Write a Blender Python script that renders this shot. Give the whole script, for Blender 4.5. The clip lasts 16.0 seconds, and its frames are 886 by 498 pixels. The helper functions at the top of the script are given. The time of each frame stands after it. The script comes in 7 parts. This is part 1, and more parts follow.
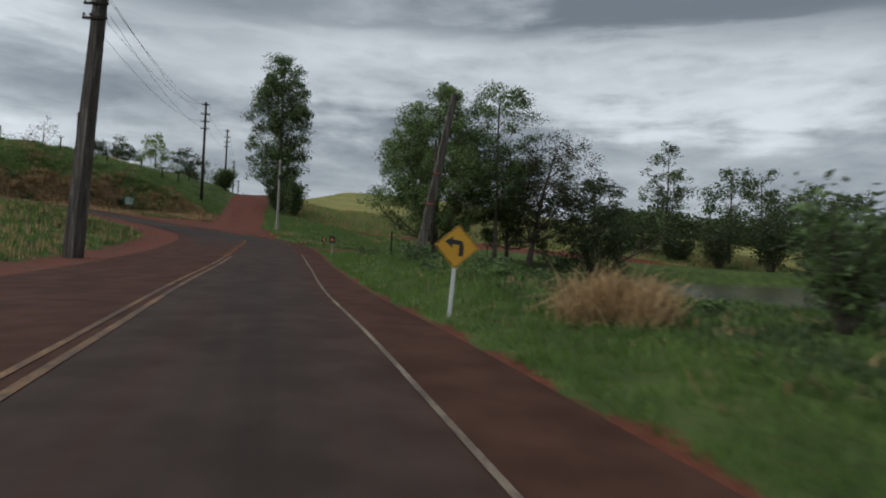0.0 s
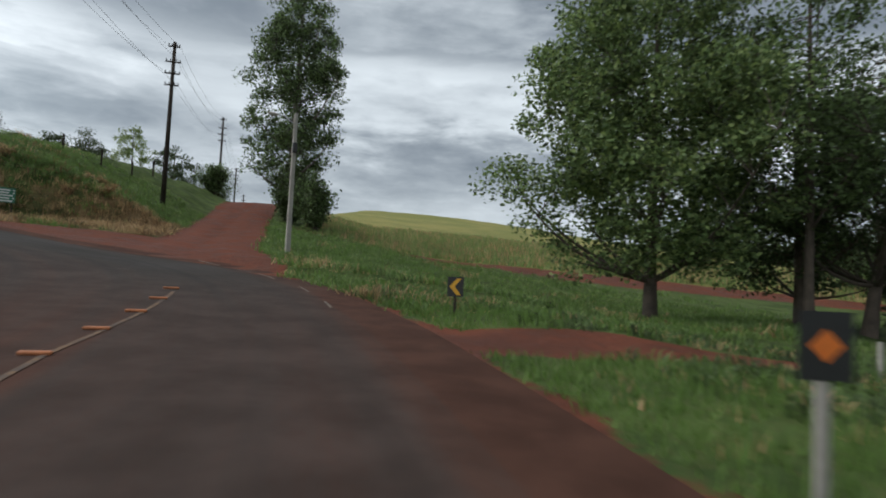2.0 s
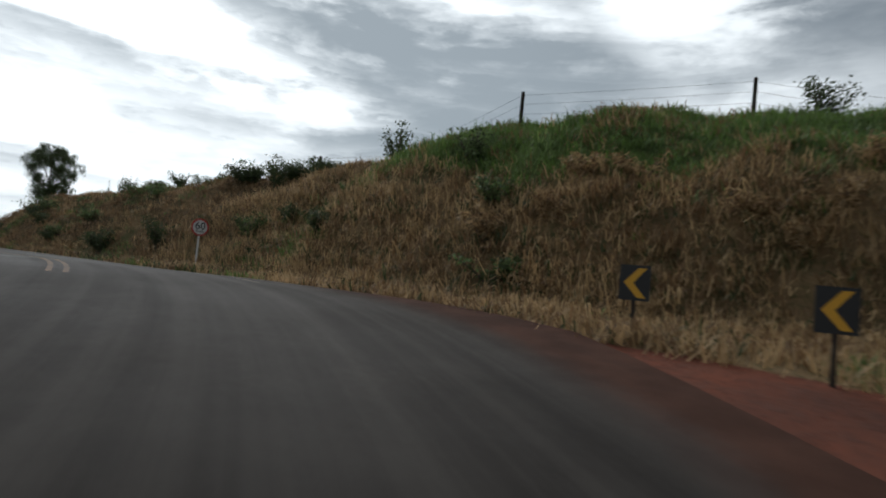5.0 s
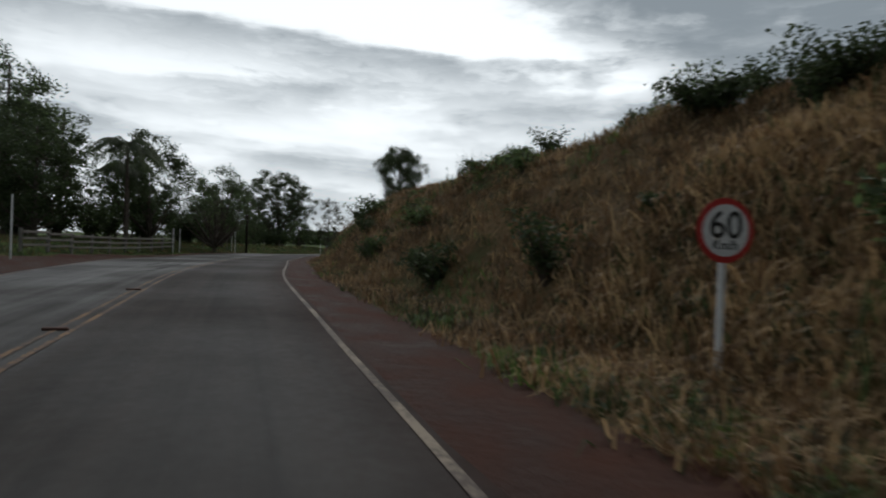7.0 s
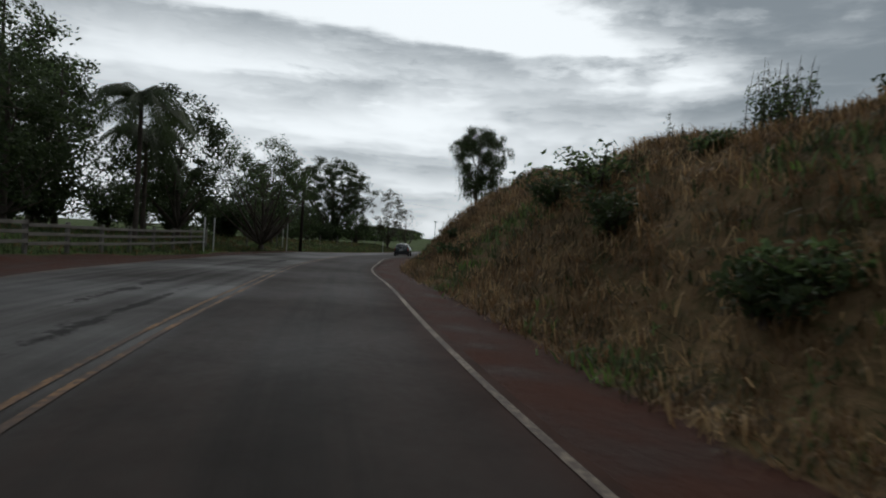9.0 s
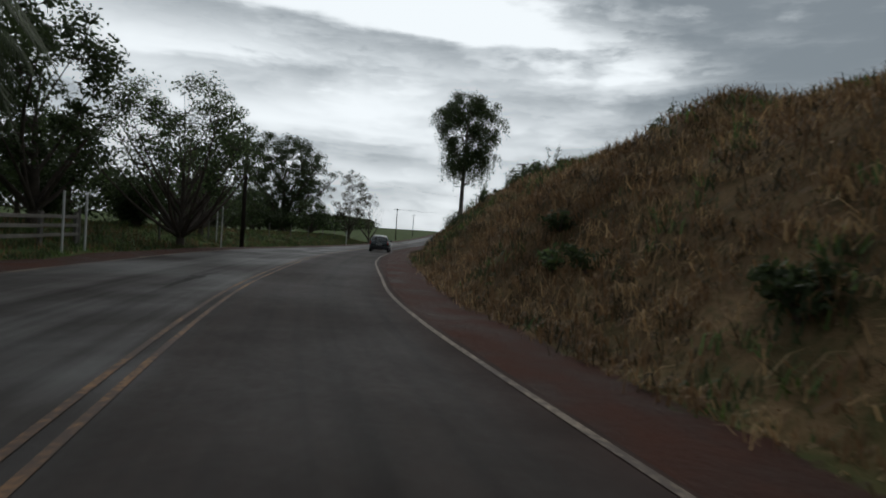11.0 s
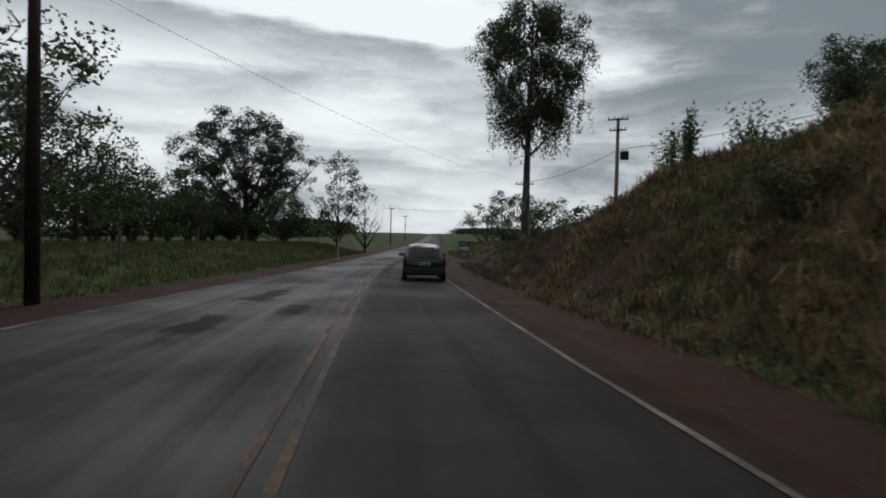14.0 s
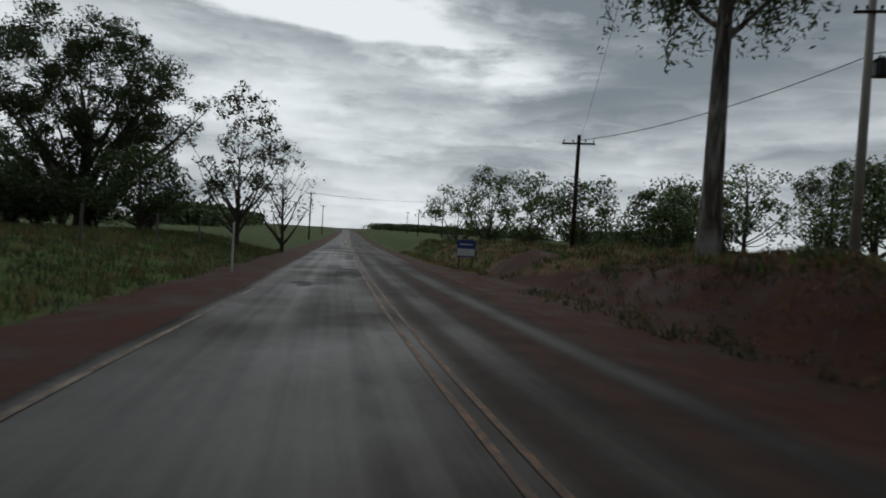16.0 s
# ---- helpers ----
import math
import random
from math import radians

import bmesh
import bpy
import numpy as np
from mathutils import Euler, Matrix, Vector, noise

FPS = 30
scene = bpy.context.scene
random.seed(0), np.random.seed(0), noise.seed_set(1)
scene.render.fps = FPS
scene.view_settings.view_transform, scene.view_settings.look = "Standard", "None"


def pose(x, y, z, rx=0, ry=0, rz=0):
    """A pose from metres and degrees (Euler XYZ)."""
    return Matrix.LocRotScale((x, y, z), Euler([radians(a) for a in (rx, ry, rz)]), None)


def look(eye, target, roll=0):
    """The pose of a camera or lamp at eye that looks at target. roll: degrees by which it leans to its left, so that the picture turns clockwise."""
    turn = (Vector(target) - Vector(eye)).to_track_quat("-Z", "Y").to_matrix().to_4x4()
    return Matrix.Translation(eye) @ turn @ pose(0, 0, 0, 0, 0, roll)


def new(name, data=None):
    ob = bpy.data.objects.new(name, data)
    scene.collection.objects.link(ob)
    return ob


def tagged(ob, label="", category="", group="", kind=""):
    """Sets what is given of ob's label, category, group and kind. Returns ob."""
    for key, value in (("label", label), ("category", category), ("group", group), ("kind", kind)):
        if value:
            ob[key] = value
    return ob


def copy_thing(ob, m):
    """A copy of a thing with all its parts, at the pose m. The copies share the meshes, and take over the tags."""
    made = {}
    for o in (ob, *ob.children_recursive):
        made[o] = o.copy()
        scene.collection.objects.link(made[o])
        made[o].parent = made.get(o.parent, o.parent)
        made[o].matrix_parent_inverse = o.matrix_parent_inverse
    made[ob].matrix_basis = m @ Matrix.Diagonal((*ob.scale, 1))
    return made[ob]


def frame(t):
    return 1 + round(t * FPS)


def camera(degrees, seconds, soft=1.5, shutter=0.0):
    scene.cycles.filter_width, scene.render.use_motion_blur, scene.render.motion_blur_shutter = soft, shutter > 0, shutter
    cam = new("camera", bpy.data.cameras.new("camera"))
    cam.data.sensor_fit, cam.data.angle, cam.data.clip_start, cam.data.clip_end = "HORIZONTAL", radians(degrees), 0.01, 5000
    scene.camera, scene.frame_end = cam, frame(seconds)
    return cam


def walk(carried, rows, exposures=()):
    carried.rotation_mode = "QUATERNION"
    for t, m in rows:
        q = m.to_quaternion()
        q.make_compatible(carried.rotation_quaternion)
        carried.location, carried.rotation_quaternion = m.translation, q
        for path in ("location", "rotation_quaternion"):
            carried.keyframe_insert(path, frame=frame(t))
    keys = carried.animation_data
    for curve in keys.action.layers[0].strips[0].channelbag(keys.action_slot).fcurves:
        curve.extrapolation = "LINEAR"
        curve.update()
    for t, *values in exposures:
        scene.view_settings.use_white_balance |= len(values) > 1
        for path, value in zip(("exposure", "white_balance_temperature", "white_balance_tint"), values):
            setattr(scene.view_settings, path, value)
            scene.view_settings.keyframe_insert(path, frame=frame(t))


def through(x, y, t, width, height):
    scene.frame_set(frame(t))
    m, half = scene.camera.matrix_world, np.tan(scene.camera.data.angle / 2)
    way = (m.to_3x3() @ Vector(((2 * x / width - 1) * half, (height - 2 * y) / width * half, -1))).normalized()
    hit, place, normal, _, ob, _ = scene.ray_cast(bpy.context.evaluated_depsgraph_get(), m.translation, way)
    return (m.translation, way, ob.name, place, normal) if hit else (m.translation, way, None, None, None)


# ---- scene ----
cam = camera(72.4, 16.0, soft=1.9, shutter=0.2)
PATH = [
    (0, (0.000, 0.000, 1.300), (0.002, 1.999, 1.349), 2.30),
    (0.5, (-2.376, 8.262, 1.624), (-2.372, 10.261, 1.683), 2.60),
    (1, (-4.644, 16.362, 1.894), (-4.631, 18.360, 1.988), 2.50),
    (1.5, (-6.588, 24.030, 2.272), (-6.594, 26.026, 2.394), 2.70),
    (2, (-8.478, 30.942, 2.650), (-8.512, 32.938, 2.779), 2.70),
    (2.5, (-10.314, 36.936, 3.082), (-10.442, 38.928, 3.214), 2.60),
    (3, (-12.582, 42.174, 3.568), (-13.068, 44.107, 3.735), 1.30),
    (3.5, (-15.714, 46.332, 4.108), (-16.711, 48.050, 4.341), 3.60),
    (4, (-19.332, 49.140, 4.594), (-20.860, 50.411, 4.816), 5.90),
    (4.2, (-21.017, 49.958, 4.802), (-22.714, 50.994, 5.025), 6.20),
    (4.5, (-23.386, 51.293, 5.103), (-25.187, 52.139, 5.308), 6.50),
    (4.8, (-25.920, 52.209, 5.449), (-27.784, 52.915, 5.611), 6.00),
    (5.1, (-28.578, 52.736, 5.824), (-30.482, 53.338, 5.930), 5.20),
    (5.4, (-31.320, 52.910, 6.202), (-33.251, 53.430, 6.254), 4.33),
    (5.7, (-34.104, 52.755, 6.528), (-36.055, 53.194, 6.531), 3.55),
    (6, (-36.890, 52.297, 6.754), (-38.860, 52.642, 6.726), 2.98),
    (6.3, (-39.636, 51.569, 6.845), (-41.625, 51.782, 6.814), 2.81),
    (6.5, (-41.598, 51.091, 6.779), (-43.598, 51.133, 6.758), 2.95),
    (7, (-45.917, 49.476, 6.805), (-47.876, 49.076, 6.797), 2.21),
    (7.5, (-49.281, 47.341, 6.839), (-51.180, 46.713, 6.851), 3.69),
    (8, (-53.060, 45.042, 6.852), (-54.954, 44.398, 6.860), 3.79),
    (8.5, (-56.788, 42.785, 6.863), (-58.697, 42.189, 6.847), 3.66),
    (9, (-60.443, 40.677, 6.877), (-62.367, 40.132, 6.852), 3.49),
    (9.2, (-61.954, 39.768, 6.884), (-63.883, 39.243, 6.850), 3.39),
    (9.7, (-65.581, 37.657, 6.898), (-67.523, 37.181, 6.854), 3.69),
    (10.2, (-69.051, 35.814, 6.893), (-71.002, 35.380, 6.846), 3.90),
    (10.7, (-72.488, 34.129, 6.872), (-74.447, 33.729, 6.823), 3.91),
    (11.3, (-76.742, 32.159, 6.824), (-78.707, 31.791, 6.774), 3.49),
    (11.5, (-78.287, 31.555, 6.802), (-80.253, 31.192, 6.755), 3.19),
    (12, (-81.897, 29.954, 6.750), (-83.866, 29.609, 6.701), 2.10),
    (12.5, (-85.803, 28.498, 6.694), (-87.774, 28.164, 6.655), 1.22),
    (13, (-90.199, 26.719, 6.716), (-92.167, 26.368, 6.681), 1.20),
    (13.5, (-95.188, 24.697, 6.713), (-97.157, 24.349, 6.670), 1.60),
    (14, (-100.608, 22.615, 6.692), (-102.581, 22.293, 6.649), 1.37),
    (14.5, (-106.352, 20.364, 6.630), (-108.334, 20.103, 6.586), 1.57),
    (15, (-112.478, 18.106, 6.537), (-114.469, 17.920, 6.504), 2.28),
    (15.5, (-119.183, 15.957, 6.441), (-121.181, 15.854, 6.411), 3.35),
    (16, (-126.392, 13.963, 6.322), (-128.392, 13.941, 6.281), 3.45),
]
EXPOSURE = [(0, 0.0), (0.5, 0.06), (1.0, 0.2), (2.0, 0.38), (3.0, 0.12), (4.2, -0.08), (6.3, -0.38), (7.0, -0.62), (8.0, -0.72), (9.2, -0.77), (12.0, -0.78), (14.5, -0.82), (15, -0.88), (16, -0.94)]
walk(cam, [(t, look(eye, target, roll)) for t, eye, target, roll in PATH], EXPOSURE)

# ---- world, sun ----
SUN_YAW, SUN_ELEV = radians(85), radians(48)
SUN_DIR = Vector((-math.sin(SUN_YAW) * math.cos(SUN_ELEV), math.cos(SUN_YAW) * math.cos(SUN_ELEV), math.sin(SUN_ELEV)))


class Nodes:
    """Small helper round a node tree."""

    def __init__(self, tree):
        self.tree = tree
        tree.nodes.clear()

    def add(self, kind, ins=None, **props):
        n = self.tree.nodes.new(kind)
        for k, v in props.items():
            setattr(n, k, v)
        for k, v in (ins or {}).items():
            self.set(n, k, v)
        return n

    def set(self, n, k, v):
        sock = n.inputs[k]
        if isinstance(v, bpy.types.NodeSocket):
            self.tree.links.new(v, sock)
        elif isinstance(v, bpy.types.Node):
            self.tree.links.new(v.outputs[0], sock)
        else:
            sock.default_value = v

    def math(self, op, a, b=0.0, c=0.0, clamp=False):
        n = self.add("ShaderNodeMath", {0: a, 1: b, 2: c}, operation=op)
        n.use_clamp = clamp
        return n.outputs[0]

    def noise(self, vec, scale, detail=4.0, rough=0.55, dist=0.0):
        n = self.add("ShaderNodeTexNoise", {"Scale": scale, "Detail": detail, "Roughness": rough, "Distortion": dist})
        if vec is not None:
            self.set(n, "Vector", vec)
        return n.outputs[0]

    def ramp(self, fac, stops, smooth=False):
        n = self.add("ShaderNodeValToRGB", {0: fac})
        n.color_ramp.interpolation = "EASE" if smooth else "LINEAR"
        el = n.color_ramp.elements
        while len(el) < len(stops):
            el.new(0.5)
        for e, (p, c) in zip(el, stops):
            e.position, e.color = p, (c, c, c, 1) if isinstance(c, (int, float)) else (*c, 1)
        return n.outputs[0]

    def mix(self, fac, a, b, kind="MIX"):
        n = self.add("ShaderNodeMix", data_type="RGBA", blend_type=kind)
        for k, v in ((0, fac), (6, a), (7, b)):
            if isinstance(v, tuple) and len(v) == 3:
                v = (*v, 1)
            self.set(n, k, v)
        return n.outputs[2]

    def maprange(self, v, a, b, c=0.0, d=1.0):
        n = self.add("ShaderNodeMapRange", {0: v, 1: a, 2: b, 3: c, 4: d}, interpolation_type="SMOOTHSTEP")
        return n.outputs[0]


def build_world():
    wd = bpy.data.worlds.new("overcast_sky")
    scene.world = wd
    wd.use_nodes = True
    k = Nodes(wd.node_tree)
    way = k.add("ShaderNodeTexCoord").outputs["Generated"]
    sep = k.add("ShaderNodeSeparateXYZ", {0: way})
    X, Y, Z = sep.outputs
    flat = k.math("MAXIMUM", k.math("SQRT", k.math("ADD", k.math("MULTIPLY", X, X), k.math("MULTIPLY", Y, Y))), 0.02)
    el = k.math("MULTIPLY", k.math("ARCTAN2", Z, flat), 57.296)  # degrees over the horizon
    az = k.math("MULTIPLY", k.math("ARCTAN2", k.math("MULTIPLY", X, -1.0), Y), 57.296)  # degrees to the left of +y
    ring = k.add("ShaderNodeCombineXYZ", {0: k.math("DIVIDE", X, flat), 1: k.math("DIVIDE", Y, flat), 2: k.math("MULTIPLY", el, 0.105)}).outputs[0]
    big = k.math("SUBTRACT", k.noise(ring, 1.15, 2.0, 0.5, 0.2), 0.5)
    mid = k.math("SUBTRACT", k.noise(ring, 2.5, 6.0, 0.52, 0.35), 0.5)
    puff = k.add("ShaderNodeMapping", {"Vector": ring, "Scale": (2.2, 2.2, 1.0)}).outputs[0]
    fine = k.math("SUBTRACT", k.noise(puff, 5.0, 6.0, 0.55, 0.2), 0.5)
    el = k.math("ADD", el, k.math("ADD", k.math("MULTIPLY", big, 7.0), k.math("ADD", k.math("MULTIPLY", mid, 9.0), k.math("MULTIPLY", fine, 3.5))))
    az = k.math("ADD", az, k.math("ADD", k.math("MULTIPLY", mid, 16.0), k.math("MULTIPLY", fine, 10.0)))

    def span(v, a, c, d, e):
        return k.math("MULTIPLY", k.maprange(v, a, c), k.maprange(v, e, d))

    # how far the cover is lit from behind: most round the sun's side
    dot = k.add("ShaderNodeVectorMath", {0: way, 1: Vector((-math.sin(radians(100)), math.cos(radians(100)), 0))}, operation="DOT_PRODUCT").outputs["Value"]
    glow = k.maprange(dot, 0.1, 0.95)
    # clear belt over the valley, and the bright break in the cover over the road ahead
    slope = k.math("MULTIPLY", az, 0.04)
    belt = k.math("MULTIPLY", k.maprange(k.math("ADD", el, slope), 11.0, 14.5), k.maprange(k.math("SUBTRACT", el, slope), 21.2, 18.6))
    belt = k.math("MULTIPLY", belt, span(az, -60, -22, 8, 30))
    lift = k.math("SUBTRACT", el, k.math("MULTIPLY", k.math("SUBTRACT", az, 90.0), 0.075))
    upper = k.math("ADD", 18.8, k.math("MULTIPLY", k.math("MAXIMUM", 0.0, k.math("SUBTRACT", az, 90.0)), 0.45))
    crack = k.math("MULTIPLY", k.maprange(lift, 14.0, 17.0), k.maprange(k.math("SUBTRACT", lift, upper), 2.0, -2.0))
    crack = k.math("MULTIPLY", crack, span(az, 85, 95, 128, 150))
    hole = k.math("MULTIPLY", k.maprange(el, 20.5, 25.5), span(az, 38, 46, 53, 61))
    gloom = k.math("MULTIPLY", span(az, 50, 60, 78, 88), k.math("MULTIPLY", k.maprange(el, 9.0, 16.0), k.maprange(el, 27.0, 21.0)))
    cap = k.math("MULTIPLY", span(az, -70, -45, -16, -2), k.maprange(el, 18.0, 21.5))
    c = k.math("ADD", k.math("MULTIPLY", big, 0.7), k.math("ADD", k.math("MULTIPLY", mid, k.math("ADD", 1.15, k.math("MULTIPLY", glow, 0.75))), k.math("MULTIPLY", fine, 0.7)))
    c = k.math("ADD", c, k.math("ADD", 0.08, k.math("MULTIPLY", glow, 0.21)))
    # long flat layers of cloud, one over the other
    layer = k.add("ShaderNodeCombineXYZ", {0: k.math("MULTIPLY", k.math("DIVIDE", X, flat), 0.55), 1: k.math("MULTIPLY", k.math("DIVIDE", Y, flat), 0.55), 2: k.math("MULTIPLY", el, 0.075)}).outputs[0]
    layers = k.math("SUBTRACT", k.noise(layer, 3.4, 5.0, 0.55, 0.25), 0.5)
    c = k.math("ADD", c, k.math("MULTIPLY", layers, k.math("ADD", 0.35, k.math("MULTIPLY", glow, 1.1))))
    c = k.math("SUBTRACT", c, k.math("MULTIPLY", k.math("MULTIPLY", span(az, 8, 22, 60, 80), k.maprange(el, 19.0, 23.0)), 0.22))
    c = k.math("ADD", c, k.math("ADD", k.math("MULTIPLY", k.maprange(el, 11.0, 5.0), 0.10), k.math("MULTIPLY", k.maprange(el, 32.0, 55.0), 0.45)))
    c = k.math("ADD", c, k.math("MULTIPLY", k.maprange(az, 100.0, 120.0), 0.12))
    for f, amount in ((belt, 0.52), (crack, 0.85), (hole, 0.95), (gloom, -0.42), (cap, -0.40)):
        c = k.math("ADD", c, k.math("MULTIPLY", f, amount))
    c = k.maprange(c, -0.38, 1.0)
    dark = k.mix(glow, (0.165, 0.197, 0.232), (0.375, 0.44, 0.49))
    light = k.mix(glow, (0.70, 0.765, 0.81), (1.58, 1.68, 1.74))
    tone = k.mix(c, dark, light)
    sky = k.add("ShaderNodeTexSky", sky_type="NISHITA", sun_disc=False, sun_elevation=SUN_ELEV, sun_rotation=-SUN_YAW)
    blue = k.mix(1.0, sky.outputs[0], (0.10, 0.10, 0.10), "MULTIPLY")
    out = k.mix(0.96, blue, tone)
    bg = k.add("ShaderNodeBackground", {"Color": out, "Strength": SKY_STRENGTH})
    k.add("ShaderNodeOutputWorld", {0: bg})


SKY_STRENGTH = 1.0
build_world()
sun = new("sun", bpy.data.lights.new("sun", "SUN"))
sun.data.energy, sun.data.angle, sun.data.color = 0.9, radians(25), (1.0, 0.96, 0.9)
sun.matrix_world = look(SUN_DIR * 100, (0, 0, 0))

# ---- materials ----


def material(name, build, rough=0.8, metal=0.0, spec=0.5):
    m = bpy.data.materials.new(name)
    m.use_nodes = True
    k = Nodes(m.node_tree)
    bsdf = k.add("ShaderNodeBsdfPrincipled", {"Roughness": rough, "Metallic": metal, "Specular IOR Level": spec})
    k.add("ShaderNodeOutputMaterial", {0: bsdf})
    build(k, bsdf)
    return m


def bump(k, bsdf, height, strength=0.4, dist=0.02):
    k.set(bsdf, "Normal", k.add("ShaderNodeBump", {"Height": height, "Strength": strength, "Distance": dist}))


def plain(name, colour, rough=0.6, metal=0.0, vary=0.12, scale=6.0, spec=0.5, relief=0.15):
    """Paint, concrete, wood and the like: one colour with two scales of wear."""

    def build(k, b):
        pos = k.add("ShaderNodeTexCoord").outputs["Object"]
        a, c = k.noise(pos, scale * 0.2, 4), k.noise(pos, scale * 3, 5)
        f = k.math("ADD", k.math("MULTIPLY", a, 0.6), k.math("MULTIPLY", c, 0.4))
        dark = tuple(v * (1 - 2.2 * vary) for v in colour)
        light = tuple(min(1, v * (1 + 1.6 * vary)) for v in colour)
        k.set(b, "Base Color", k.ramp(f, [(0.3, dark), (0.7, light)]))
        if relief:
            bump(k, b, c, relief, 0.01)

    return material(name, build, rough, metal, spec)


def foliage(name, colour, shade=0.45, through=0.42, rough=0.55):
    """Leaves and grass: each leaf a little different, with light shining through."""
    m = bpy.data.materials.new(name)
    m.use_nodes = True
    k = Nodes(m.node_tree)
    isl = k.add("ShaderNodeNewGeometry").outputs["Random Per Island"]
    pos = k.add("ShaderNodeTexCoord").outputs["Object"]
    clump = k.noise(pos, 0.35, 3)
    f = k.math("ADD", k.math("MULTIPLY", isl, 0.55), k.math("MULTIPLY", clump, 0.5))
    dark = tuple(v * (1 - shade) for v in colour)
    light = tuple(v * (1 + shade) for v in colour)
    warm = (colour[0] * 1.5, colour[1] * 1.12, colour[2] * 0.8)
    col = k.ramp(f, [(0.15, dark), (0.5, colour), (0.8, light), (0.97, warm)])
    b = k.add("ShaderNodeBsdfPrincipled", {"Base Color": col, "Roughness": rough, "Specular IOR Level": 0.3})
    tr = k.add("ShaderNodeBsdfTranslucent", {"Color": col})
    mx = k.add("ShaderNodeMixShader", {0: through, 1: b, 2: tr})
    k.add("ShaderNodeOutputMaterial", {0: mx})
    return m


def attr(k, name):
    return k.add("ShaderNodeAttribute", attribute_name=name).outputs["Fac"]


def ground_build(k, b):
    pos = k.add("ShaderNodeTexCoord").outputs["Object"]
    n1, n2, n3, n4 = k.noise(pos, 0.12, 4), k.noise(pos, 0.9, 5), k.noise(pos, 7.0, 6), k.noise(pos, 45.0, 3)
    green = k.mix(k.maprange(n2, 0.35, 0.68), (0.040, 0.066, 0.018), (0.080, 0.120, 0.032))
    green = k.mix(k.maprange(n3, 0.42, 0.75, 0, 0.6), green, (0.095, 0.088, 0.036))
    dry = k.mix(k.maprange(n2, 0.35, 0.7), (0.110, 0.070, 0.036), (0.205, 0.135, 0.070))
    dry = k.mix(k.maprange(n3, 0.45, 0.7, 0, 0.7), dry, (0.045, 0.050, 0.016))
    crop = k.mix(k.maprange(n1, 0.35, 0.65), (0.17, 0.18, 0.055), (0.27, 0.235, 0.08))
    crop = k.mix(k.maprange(n3, 0.4, 0.7, 0, 0.5), crop, (0.11, 0.13, 0.04))
    soil = k.mix(k.maprange(n2, 0.3, 0.7), (0.090, 0.030, 0.018), (0.165, 0.053, 0.031))
    soil = k.mix(k.maprange(n3, 0.4, 0.75, 0, 0.6), soil, (0.055, 0.022, 0.015))
    wetsoil = k.mix(k.maprange(n2, 0.3, 0.7), (0.036, 0.016, 0.011), (0.072, 0.030, 0.020))
    soil = k.mix(attr(k, "damp"), soil, wetsoil)
    wob = k.math("MULTIPLY", k.math("SUBTRACT", n3, 0.5), 0.9)
    wob2 = k.math("MULTIPLY", k.math("SUBTRACT", n2, 0.5), 0.9)
    col = k.mix(k.maprange(k.math("ADD", attr(k, "dry"), wob2), 0.3, 0.7), green, dry)
    col = k.mix(k.maprange(k.math("ADD", attr(k, "crop"), wob), 0.35, 0.65), col, crop)
    dirt = k.maprange(k.math("ADD", attr(k, "dirt"), k.math("MULTIPLY", k.math("ADD", wob, wob2), 0.6)), 0.4, 0.6)
    col = k.mix(dirt, col, soil)
    k.set(b, "Base Color", col)
    k.set(b, "Roughness", k.mix(dirt, (0.9, 0.9, 0.9), k.ramp(n2, [(0.35, 0.62), (0.65, 0.92)])))
    bump(k, b, k.math("ADD", k.math("MULTIPLY", n3, 0.7), k.math("MULTIPLY", n4, 0.3)), 0.7, 0.12)


